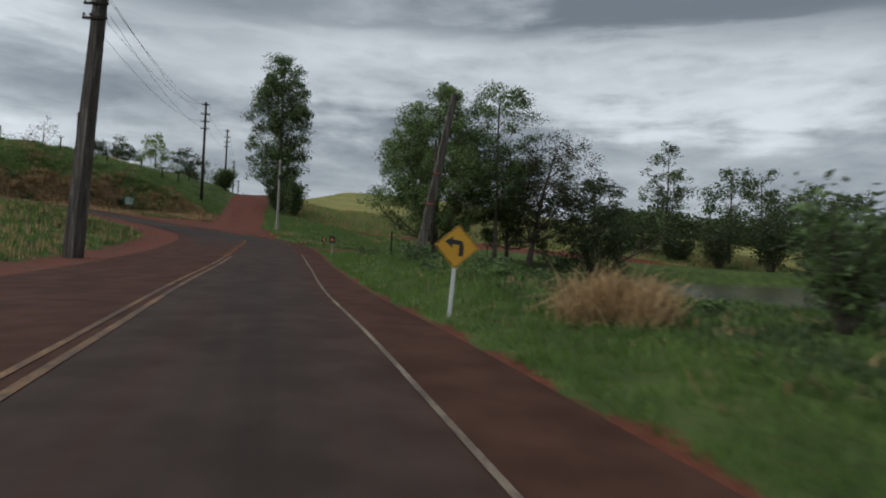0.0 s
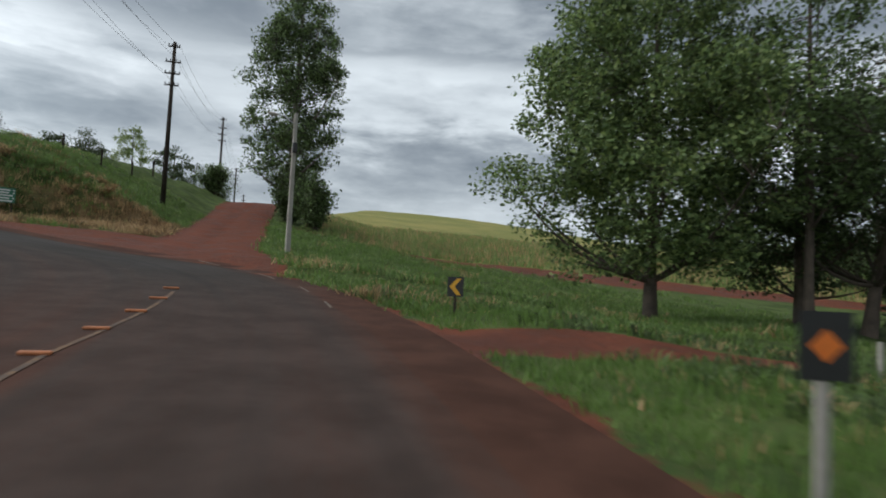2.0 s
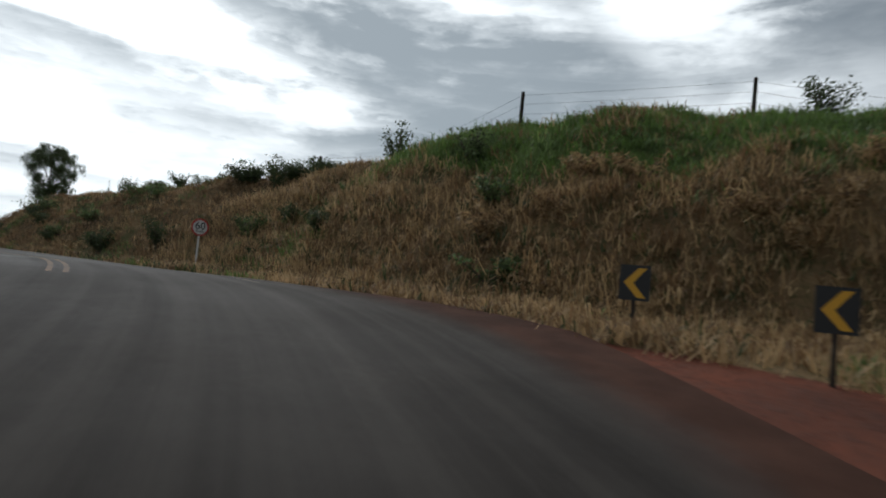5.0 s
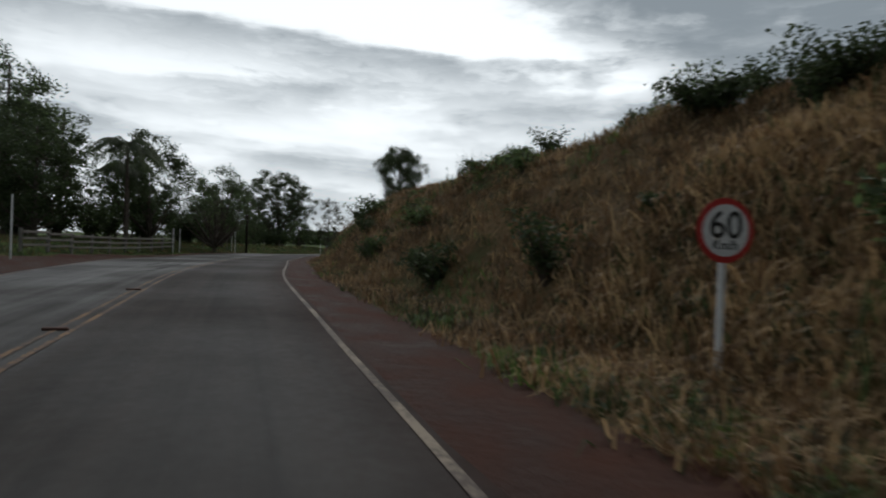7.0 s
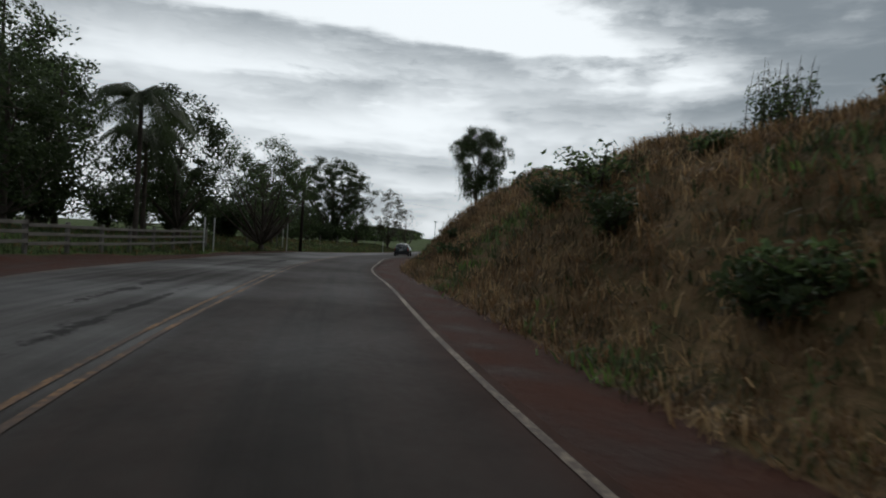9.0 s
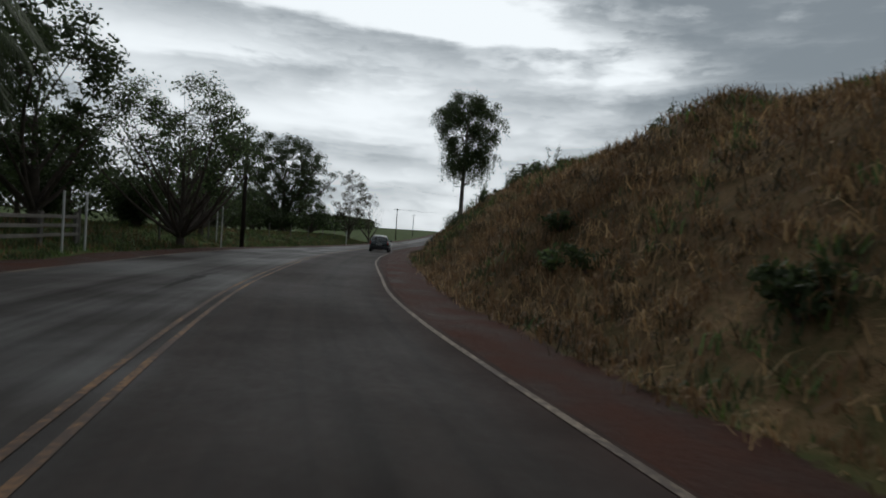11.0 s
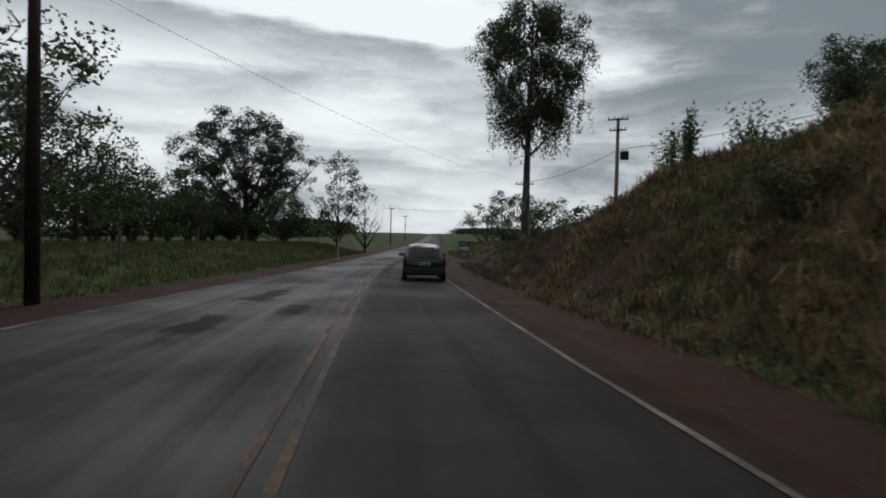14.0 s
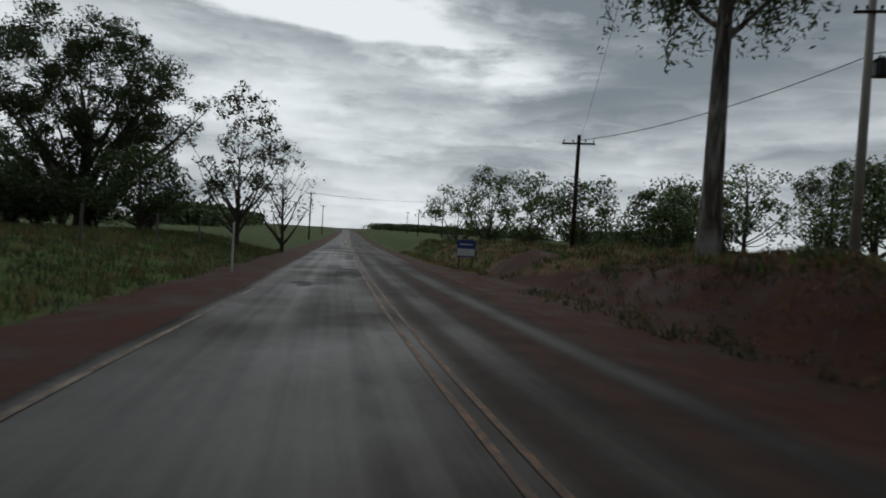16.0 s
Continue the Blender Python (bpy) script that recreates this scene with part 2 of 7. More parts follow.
def road_build(k, b):
    """Worn asphalt: wet, with red mud carried over it near the bend and along the edges."""
    pos = k.add("ShaderNodeTexCoord").outputs["Object"]
    uv = k.add("ShaderNodeUVMap", uv_map="along").outputs[0]
    sep = k.add("ShaderNodeSeparateXYZ", {0: uv})
    s, d = sep.outputs[0], sep.outputs[1]
    streak = k.add("ShaderNodeMapping", {"Vector": uv, "Scale": (0.022, 1.25, 1)}).outputs[0]
    n1, n2, n3, n4 = k.noise(pos, 0.22, 4), k.noise(pos, 1.3, 5), k.noise(pos, 9.0, 5), k.noise(pos, 160.0, 2)
    st = k.noise(streak, 1.6, 4, 0.6)
    asphalt = k.mix(k.maprange(k.math("ADD", k.math("MULTIPLY", st, 0.7), k.math("MULTIPLY", n2, 0.3)), 0.35, 0.65), (0.022, 0.019, 0.017), (0.038, 0.033, 0.029))
    asphalt = k.mix(k.maprange(n4, 0.45, 0.75, 0, 0.22), asphalt, (0.075, 0.068, 0.062))
    amount = k.math("ADD", attr(k, "mud"), k.math("MULTIPLY", k.math("SUBTRACT", k.math("ADD", k.math("MULTIPLY", st, 0.75), k.math("MULTIPLY", n3, 0.25)), 0.5), 1.1))
    f = k.maprange(amount, 0.15, 0.95)
    thin = k.mix(k.maprange(n2, 0.3, 0.7), (0.050, 0.034, 0.028), (0.074, 0.051, 0.043))
    thick = k.mix(k.maprange(n2, 0.3, 0.7), (0.056, 0.027, 0.019), (0.090, 0.043, 0.030))
    mud = k.mix(k.maprange(amount, 0.75, 1.35), thin, thick)
    mud = k.mix(attr(k, "wet"), mud, k.mix(1.0, mud, (0.30, 0.35, 0.42), "MULTIPLY"))
    dark = k.maprange(k.math("ADD", attr(k, "patch"), k.math("ADD", k.math("MULTIPLY", k.math("SUBTRACT", n2, 0.5), 1.7), k.math("MULTIPLY", k.math("SUBTRACT", n3, 0.5), 1.2))), 0.42, 0.85)
    asphalt = k.mix(dark, asphalt, (0.014, 0.012, 0.011))
    k.set(b, "Base Color", k.mix(f, asphalt, mud))
    wet = k.maprange(k.math("ADD", k.math("MULTIPLY", n1, 0.7), k.math("MULTIPLY", st, 0.3)), 0.30, 0.66)
    wet = k.math("MULTIPLY", k.math("MULTIPLY", wet, attr(k, "wet")), k.math("SUBTRACT", 1.0, k.math("MULTIPLY", dark, 0.8)))
    r = k.math("ADD", k.math("SUBTRACT", 0.72, k.math("MULTIPLY", wet, 0.28)), k.math("MULTIPLY", f, 0.14))
    k.set(b, "Specular IOR Level", k.math("ADD", 0.05, k.math("MULTIPLY", k.math("MULTIPLY", wet, k.math("SUBTRACT", 1.0, f)), 0.22)))
    k.set(b, "Roughness", k.math("ADD", r, k.math("MULTIPLY", k.math("SUBTRACT", n3, 0.5), 0.12)))
    bump(k, b, k.math("ADD", k.math("MULTIPLY", n4, 0.4), k.math("MULTIPLY", n3, 0.6)), 0.25, 0.012)


M_GROUND = material("meadow_and_soil", ground_build, 0.9, 0, 0.12)
M_ROAD = material("wet_asphalt", road_build, 0.6, 0, 0.16)
M_BARK = plain("bark", (0.085, 0.065, 0.05), 0.9, vary=0.3, scale=10, relief=0.6)


def gum_build(k, b):
    pos = k.add("ShaderNodeTexCoord").outputs["Object"]
    tall = k.add("ShaderNodeMapping", {"Vector": pos, "Scale": (3.2, 3.2, 0.55)}).outputs[0]
    f = k.noise(tall, 1.4, 5, 0.6, 0.6)
    col = k.ramp(f, [(0.36, (0.055, 0.045, 0.038)), (0.47, (0.11, 0.092, 0.078)), (0.57, (0.21, 0.195, 0.175)), (0.72, (0.33, 0.31, 0.285))])
    k.set(b, "Base Color", col)
    bump(k, b, f, 0.5, 0.03)


M_GUM = material("peeling_pale_bark", gum_build, 0.85, 0, 0.2)
M_LEAF_DARK = foliage("dark_leaves", (0.054, 0.076, 0.031))
M_LEAF_GREEN = foliage("green_leaves", (0.125, 0.185, 0.068))
M_LEAF_LIGHT = foliage("light_leaves", (0.19, 0.25, 0.085))
M_LEAF_DRY = foliage("brown_leaves", (0.060, 0.048, 0.026))
M_GRASS = foliage("green_grass", (0.115, 0.19, 0.046), 0.4)
M_GRASS_DRY = foliage("dry_grass", (0.40, 0.275, 0.145), 0.45)
M_GRASS_RUST = foliage("rusty_grass", (0.195, 0.118, 0.060), 0.45)
M_REED = foliage("straw", (0.44, 0.31, 0.165), 0.35)
M_CONCRETE_OLD = plain("stained_concrete", (0.125, 0.11, 0.095), 0.9, vary=0.36, scale=2.5, relief=0.4)


def streaked_build(k, b):
    pos = k.add("ShaderNodeTexCoord").outputs["Object"]
    tall = k.add("ShaderNodeMapping", {"Vector": pos, "Scale": (6.0, 6.0, 0.45)}).outputs[0]
    f = k.math("ADD", k.math("MULTIPLY", k.noise(tall, 1.2, 5, 0.6, 0.4), 0.75), k.math("MULTIPLY", k.noise(pos, 14.0, 4), 0.25))
    k.set(b, "Base Color", k.ramp(f, [(0.36, (0.040, 0.033, 0.028)), (0.49, (0.075, 0.064, 0.055)), (0.60, (0.13, 0.115, 0.098)), (0.74, (0.29, 0.27, 0.24))]))
    bump(k, b, f, 0.5, 0.02)


M_STREAKED = material("streaked_concrete", streaked_build, 0.9, 0, 0.2)
M_RUST = plain("rust", (0.24, 0.075, 0.032), 0.85, vary=0.25)
M_CONCRETE = plain("concrete", (0.30, 0.28, 0.25), 0.85, vary=0.14, scale=4, relief=0.3)
M_WOODPOLE = plain("old_wood", (0.046, 0.037, 0.031), 0.95, vary=0.3, scale=7, relief=0.5, spec=0.1)
M_WHITE = plain("white_paint", (0.62, 0.62, 0.60), 0.55, vary=0.08)


def worn(name, paint, under):
    """Road paint, rubbed through to the asphalt in places."""

    def build(k, b):
        pos = k.add("ShaderNodeTexCoord").outputs["Object"]
        f = k.math("ADD", k.math("MULTIPLY", k.noise(pos, 0.8, 4), 0.5), k.math("MULTIPLY", k.noise(pos, 14.0, 5), 0.5))
        k.set(b, "Base Color", k.mix(k.maprange(f, 0.43, 0.63), under, paint))

    return material(name, build, 0.7, 0, 0.3)


M_LINE = worn("worn_white_line", (0.25, 0.20, 0.145), (0.075, 0.055, 0.044))
M_YELLOWLINE = worn("worn_yellow_line", (0.23, 0.118, 0.045), (0.058, 0.036, 0.025))
M_STUD = plain("orange_stud", (0.44, 0.15, 0.055), 0.6, vary=0.3)
M_STUD_DIRTY = plain("muddy_stud", (0.085, 0.036, 0.024), 0.75, vary=0.3)
M_RAIL = plain("weathered_rail", (0.17, 0.155, 0.135), 0.85, vary=0.25)
M_YELLOW = plain("yellow_sign", (0.62, 0.32, 0.02), 0.45, vary=0.07, relief=0)
M_ORANGE = plain("orange_sign", (0.65, 0.16, 0.02), 0.45, vary=0.1, relief=0)
M_BLACK = plain("black_paint", (0.015, 0.015, 0.015), 0.5, vary=0.1, relief=0)
M_RED = plain("red_paint", (0.42, 0.025, 0.022), 0.5, vary=0.1, relief=0)
M_SIGNGREEN = plain("green_sign", (0.02, 0.13, 0.075), 0.5, vary=0.1, relief=0)
M_BLUE = plain("blue_sign", (0.02, 0.045, 0.22), 0.5, vary=0.1, relief=0)
M_WIRE = plain("wire", (0.03, 0.03, 0.032), 0.6, vary=0.05, relief=0)
M_STEEL = plain("galvanised_steel", (0.28, 0.29, 0.30), 0.45, 0.7, vary=0.1)
M_CARPAINT = plain("dark_car_paint", (0.013, 0.026, 0.028), 0.07, 0.0, vary=0.06, relief=0, spec=0.8)
M_RUBBER = plain("black_rubber", (0.018, 0.018, 0.018), 0.8, vary=0.1)
M_PLASTIC = plain("grey_plastic", (0.035, 0.036, 0.038), 0.6, vary=0.1)
M_RIM = plain("alloy", (0.45, 0.46, 0.47), 0.35, 0.8, vary=0.08, relief=0)
M_LAMP = plain("red_lens", (0.26, 0.010, 0.012), 0.25, vary=0.1, relief=0)


def glass_material():
    m = bpy.data.materials.new("tinted_car_glass")
    m.use_nodes = True
    k = Nodes(m.node_tree)
    clear = k.add("ShaderNodeBsdfTransparent", {"Color": (0.40, 0.45, 0.46, 1)})
    gloss = k.add("ShaderNodeBsdfGlossy", {"Color": (1, 1, 1, 1), "Roughness": 0.03})
    mx = k.add("ShaderNodeMixShader", {0: k.add("ShaderNodeFresnel", {"IOR": 1.75}), 1: clear, 2: gloss})
    k.add("ShaderNodeOutputMaterial", {0: mx})
    return m


M_CARGLASS = glass_material()
M_WALL = plain("whitewashed_wall", (0.60, 0.58, 0.55), 0.85, vary=0.08)
M_ROOF = plain("clay_roof", (0.22, 0.09, 0.06), 0.85, vary=0.2)


def water_build(k, b):
    pos = k.add("ShaderNodeTexCoord").outputs["Object"]
    k.set(b, "Base Color", k.mix(k.noise(pos, 0.1, 2), (0.055, 0.050, 0.041), (0.075, 0.068, 0.055)))
    bump(k, b, k.noise(pos, 5.0, 3), 0.35, 0.05)


M_WATER = material("pond_water", water_build, 0.12, 0, 0.5)

# ---- mesh helpers ----


def mesh_np(name, verts, faces, mats, idx=None, smooth=False):
    """A mesh from arrays; faces all with the same number of corners."""
    verts, faces = np.asarray(verts, np.float32), np.asarray(faces, np.int32)
    me = bpy.data.meshes.new(name)
    me.vertices.add(len(verts))
    me.vertices.foreach_set("co", verts.ravel())
    n, c = faces.shape
    me.loops.add(n * c)
    me.loops.foreach_set("vertex_index", faces.ravel())
    me.polygons.add(n)
    me.polygons.foreach_set("loop_start", np.arange(0, n * c, c, dtype=np.int32))
    me.polygons.foreach_set("loop_total", np.full(n, c, np.int32))
    for m in mats if isinstance(mats, (list, tuple)) else [mats]:
        me.materials.append(m)
    if idx is not None:
        me.polygons.foreach_set("material_index", np.asarray(idx, np.int32))
    me.polygons.foreach_set("use_smooth", np.full(n, smooth))
    me.update(calc_edges=True)
    me.validate()
    return me


def set_attr(me, name, values):
    a = me.attributes.new(name, "FLOAT", "POINT")
    a.data.foreach_set("value", np.asarray(values, np.float32))


def part(name, bm, mat, parent=None, label="", smooth=False, m=None):
    """A bmesh as one mesh object under a thing or a part."""
    me = bpy.data.meshes.new(name)
    bm.to_mesh(me)
    bm.free()
    me.materials.append(mat)
    if smooth:
        for p in me.polygons:
            p.use_smooth = True
    ob = new(name, me)
    if parent is not None:
        ob.parent = parent
    if m is not None:
        ob.matrix_basis = m
    if label:
        ob["label"] = label
    return ob


def box(bm, sx, sy, sz, x=0, y=0, z=0, bev=0.0, rot=None):
    """A box about (x, y, z), with its edges rounded by bev."""
    r = bmesh.ops.create_cube(bm, size=1.0)
    vs = r["verts"]
    m = Matrix.Translation((x, y, z)) @ (rot.to_4x4() if rot else Matrix()) @ Matrix.Diagonal((sx, sy, sz, 1))
    bmesh.ops.transform(bm, matrix=m, verts=vs)
    if bev:
        es = list({e for v in vs for e in v.link_edges})
        bmesh.ops.bevel(bm, geom=es, offset=bev, segments=2, affect="EDGES", profile=0.5)
    return bm


def rod(bm, a, b, r1, r2=None, sides=10):
    """A tapered round bar from a to b."""
    a, b = Vector(a), Vector(b)
    L = (b - a).length
    r = bmesh.ops.create_cone(bm, cap_ends=True, segments=sides, radius1=r1, radius2=r1 if r2 is None else r2, depth=L)
    q = (b - a).to_track_quat("Z", "Y").to_matrix().to_4x4()
    bmesh.ops.transform(bm, matrix=Matrix.Translation((a + b) / 2) @ q, verts=r["verts"])
    return bm


def polygon(bm, pts, thick):
    """A flat plate in the x-z plane from its outline, thick along +y."""
    vs = [bm.verts.new((x, 0, z)) for x, z in pts]
    f = bm.faces.new(vs)
    r = bmesh.ops.extrude_face_region(bm, geom=[f])
    bmesh.ops.translate(bm, vec=(0, thick, 0), verts=[v for v in r["geom"] if isinstance(v, bmesh.types.BMVert)])
    bmesh.ops.recalc_face_normals(bm, faces=bm.faces)
    return bm


def thing(name, label, category, m=None, group="", kind=""):
    ob = new(name)
    ob.empty_display_size = 0.3
    if m is not None:
        ob.matrix_basis = m
    return tagged(ob, label, category, group, kind)


# ---- plan: the road, the dirt track and the lie of the land ----
ROAD = [(14.8, -55, -2.1), (10.2, -40, -1.6), (4.2, -20, -0.8), (-1.8, 0, 0), (-3.94, 7.35, 0.3), (-6.11, 14.57, 0.56), (-9.2, 26, 1.06), (-12.2, 37.1, 1.8), (-13.6, 41, 2.16),
        (-15.8, 45, 2.62), (-19, 48.2, 3.1), (-23.2, 50, 3.62), (-27, 50.65, 4.18), (-31.5, 50.85, 4.8), (-36, 50.5, 5.32), (-40.5, 49.4, 5.5), (-44.9, 47.5, 5.49), (-52.45, 43.25, 5.54),
        (-63.9, 36.75, 5.6), (-74, 31.95, 5.57), (-82.5, 28, 5.45), (-88, 25.8, 5.4), (-98, 22.7, 5.4), (-106, 20.5, 5.32), (-116.3, 17.8, 5.12), (-130.7, 14.4, 4.89), (-145.6, 11.5, 4.73),
        (-170, 7.2, 4.55), (-230, -3.2, 4.4), (-330, -20, 5), (-480, -46, 6.6), (-700, -84, 8.1)]
TRACK = [(-15.5, 46, 2.7), (-17.2, 52, 3.3), (-20.0, 58, 3.95), (-22.6, 67, 5.2), (-26.0, 79, 7.3), (-29.6, 93, 10.4), (-35, 112, 12.6), (-46, 145, 15.5), (-60, 190, 19)]


def spline(pts, step):
    """Catmull-Rom through the points, at even steps."""
    p = np.array(pts, float)
    p = np.vstack([2 * p[0] - p[1], p, 2 * p[-1] - p[-2]])
    out = []
    for i in range(1, len(p) - 2):
        n = max(2, int(np.linalg.norm(p[i + 1] - p[i]) / step * 2))
        u = np.linspace(0, 1, n, endpoint=False)[:, None]
        t0 = 0.0
        t1 = t0 + np.linalg.norm(p[i] - p[i - 1]) ** 0.5
        t2 = t1 + np.linalg.norm(p[i + 1] - p[i]) ** 0.5
        t3 = t2 + np.linalg.norm(p[i + 2] - p[i + 1]) ** 0.5
        t = t1 + (t2 - t1) * u
        a1 = (t1 - t) / (t1 - t0) * p[i - 1] + (t - t0) / (t1 - t0) * p[i]
        a2 = (t2 - t) / (t2 - t1) * p[i] + (t - t1) / (t2 - t1) * p[i + 1]
        a3 = (t3 - t) / (t3 - t2) * p[i + 1] + (t - t2) / (t3 - t2) * p[i + 2]
        b1 = (t2 - t) / (t2 - t0) * a1 + (t - t0) / (t2 - t0) * a2
        b2 = (t3 - t) / (t3 - t1) * a2 + (t - t1) / (t3 - t1) * a3
        out.append((t2 - t) / (t2 - t1) * b1 + (t - t1) / (t2 - t1) * b2)
    q = np.vstack(out + [p[-2:-1]])
    s = np.r_[0, np.cumsum(np.linalg.norm(np.diff(q[:, :2], axis=0), axis=1))]
    ss = np.arange(0, s[-1], step)
    return ss, np.stack([np.interp(ss, s, q[:, k]) for k in range(3)], 1)


RS, RP = spline(ROAD, 0.5)
TS, TP = spline(TRACK, 0.5)


def side_of(P):
    d = np.gradient(P[:, :2], axis=0)
    d /= np.linalg.norm(d, axis=1)[:, None]
    return np.stack([d[:, 1], -d[:, 0]], 1)


RN, TN = side_of(RP), side_of(TP)


def nearest(x, y, P, S, N):
    """Along, across (right is plus) and height of the nearest point of a line."""
    s, d, z = (np.empty(len(x)) for _ in range(3))
    for a in range(0, len(x), 4000):
        b = slice(a, a + 4000)
        dx, dy = x[b, None] - P[None, :, 0], y[b, None] - P[None, :, 1]
        i = np.argmin(dx * dx + dy * dy, 1)
        r = np.arange(len(i))
        e = np.stack([dx[r, i], dy[r, i]], 1)
        sd = (e * N[i]).sum(1)
        s[b], d[b], z[b] = S[i], np.where(sd < 0, -1, 1) * np.hypot(e[:, 0], e[:, 1]), P[i, 2]
    return s, d, z


def along_at(x, y):
    return float(RS[np.argmin((RP[:, 0] - x) ** 2 + (RP[:, 1] - y) ** 2)])


S_PAD = along_at(-12.2, 37.1)
S_BEND = along_at(-15.8, 45)
S_OUT = along_at(-31.5, 50.8)
S_CUT = along_at(-45.1, 47.8)
S_CUTEND = along_at(-117, 17.6)


def sm(x, a, b):
    t = np.clip((np.asarray(x, float) - a) / (b - a), 0, 1)
    return t * t * (3 - 2 * t)


RIGHT_EDGE = ([0, 60, 66, 72, 81, 89, 94, 98, 136, 145, 152, 160, 172, 178, 188, 196, 204, 212, 224, 250, 300], [3.0, 3.05, 3.13, 3.2, 3.35, 3.34, 3.26, 3.24, 3.38, 3.4, 3.45, 3.5, 3.48, 3.38, 3.29, 2.96, 2.87, 2.99, 3.0, 3.05, 3.2])
LEFT_EDGE = ([0, 136, 150, 160, 170, 180, 190, 205, 215, 225, 240, 260], [3.2, 3.3, 3.74, 4.4, 5.25, 5.35, 5.05, 4.8, 4.35, 3.65, 3.1, 3.2])
RIGHT_SIDE = ([0, 100, 104, 107, 110, 113, 116, 120, 125, 129, 134, 140, 148, 160, 200], [4.42, 4.42, 4.5, 4.8, 5.4, 5.6, 5.3, 5.6, 6.3, 5.4, 3.9, 3.5, 3.55, 3.67, 3.4])
LEFT_SIDE = ([0, 97, 107, 136, 150, 160, 170, 180, 190, 205, 215, 225, 240, 260], [4.42, 4.42, 3.42, 3.5, 3.95, 4.6, 5.45, 5.55, 5.25, 5.0, 4.55, 3.85, 3.4, 3.5])


def apron_at(s, d, foot=99.0):
    """How far the dirt yard outside the bend rises from the road's edge."""
    return 0.105 * np.clip(np.minimum(d, foot) - 4.5, 0, 16) * sm(s, S_OUT + 11, S_OUT + 3) * sm(s, S_BEND - 6, S_BEND + 1)


def wobble(x, y, f, seed=0.0):
    """A cheap smooth field in -1 .. 1 out of crossed waves."""
    return (np.sin(x * f + 1.7 * np.sin(y * f * 0.7 + seed) + seed) + np.sin(y * f * 1.13 + 1.3 * np.sin(x * f * 0.83 + 2 * seed)) + np.sin((x + y) * f * 0.61 + seed * 3 + 1.1 * np.sin((x - y) * f * 0.5))) / 3


def land(x, y):
    """Height of the ground and its covers: dirt, dry, crop."""
    x, y = np.atleast_1d(np.asarray(x, float)), np.atleast_1d(np.asarray(y, float))
    s, d, zr = nearest(x, y, RP, RS, RN)
    ts, td, zt = nearest(x, y, TP, TS, TN)
    # height of the road nearby, smooth in between
    w = 0.0
    level = 0.0
    for i in range(0, len(RP), 8):
        q = 1 / ((x - RP[i, 0]) ** 2 + (y - RP[i, 1]) ** 2 + 4) ** 2
        w, level = w + q, level + q * RP[i, 2]
    level = level / w
    ad = np.abs(d)
    ad = np.where(d < 0, ad - np.clip(np.interp(s, *LEFT_EDGE) - 3.3, 0, 9) * sm(ad, 1, 3), ad)
    near = sm(ad, 9, 4.5)
    zroad = near * zr + (1 - near) * level
    bumpy = wobble(x, y, 0.9) * 0.06 + wobble(x, y, 2.3, 1.0) * 0.035
    # east of the road: verge, ditch, pond, then the hillside
    u = -0.26 * x + 0.966 * y
    hill = 0.135 * np.maximum(0, u - 56) * sm(u, 50, 75)
    hill = np.where(hill > 20, 20 + 6 * (1 - np.exp(-(hill - 20) / 6)), hill) * (1.10 - 0.54 * sm(x, -25, 130))
    base = np.maximum(1.75 + 0.042 * np.clip(y - 50, -50, 0), 0.5) + hill
    rim = (((x - 39) / 37) ** 4 + ((y - 37) / 24) ** 4) ** 0.25
    base = base - 1.9 * sm(rim, 0.99, 0.80)
    verge = zroad - 0.04 - 0.05 * sm(ad, 4.6, 5.4) + np.interp(y, [3, 11, 18, 24, 30, 36], [0.1, 0.3, 0.55, 0.75, 0.35, 0.05]) * sm(ad, 4.9, 6.6) * sm(ad, 11.5, 8.5)
    east = verge + (base - verge) * sm(ad, 6.5, 14)
    # west of the road: meadow a little over the road
    west = zroad - 0.04 - 0.10 * sm(ad, 4.4, 5.6) + (1.0 - 0.45 * np.exp(-((s - S_OUT) / 14) ** 2)) * sm(ad, 5.8, 12)
    # north of the second leg: the cutting and the plateau over it
    foot = np.interp(s, [S_BEND - 5, S_BEND + 5, S_OUT - 4, S_OUT + 1, S_OUT + 4.5, S_OUT + 9, S_CUT + 4, S_CUT + 11, S_CUT + 22, S_CUTEND, S_CUTEND + 24], [32, 25, 17.5, 13.6, 9.2, 6.2, 6.4, 6.8, 5.5, 5.3, 6.5])
    top = np.interp(s, [S_BEND, S_OUT, S_OUT + 4, S_OUT + 9, S_CUT - 1, S_CUT + 2, S_CUT + 7, S_CUT + 16, S_CUT + 20, S_CUT + 27, S_CUT + 30, S_CUT + 40, S_CUTEND - 34, S_CUTEND - 22, S_CUTEND - 10, S_CUTEND, S_CUTEND + 5.5, S_CUTEND + 9, S_CUTEND + 24],
                    [4.6, 4.9, 5.3, 7.2, 7.4, 7.0, 6.3, 5.1, 4.6, 4.5, 4.9, 5.1, 5.4, 5.5, 5.5, 4.6, 2.7, 1.6, 1.35])
    rise = np.maximum(0, ad - foot + wobble(x, y, 0.5, 2.0) * 0.5)
    run = top * np.interp(s, [S_CUT - 1, S_CUT + 2, S_CUT + 6, S_CUT + 12], [1.28, 1.9, 1.6, 1.28])
    cut = top * (1 - np.exp(-1.0 * (rise / run) ** 1.35 * 2.6)) + np.minimum(1.8, 0.12 * np.maximum(0, ad - foot - run * 0.8)) * sm(s, S_CUT + 16, S_CUT - 4) + 0.02 * np.minimum(60, np.maximum(0, ad - foot - run)) * (top > 3)
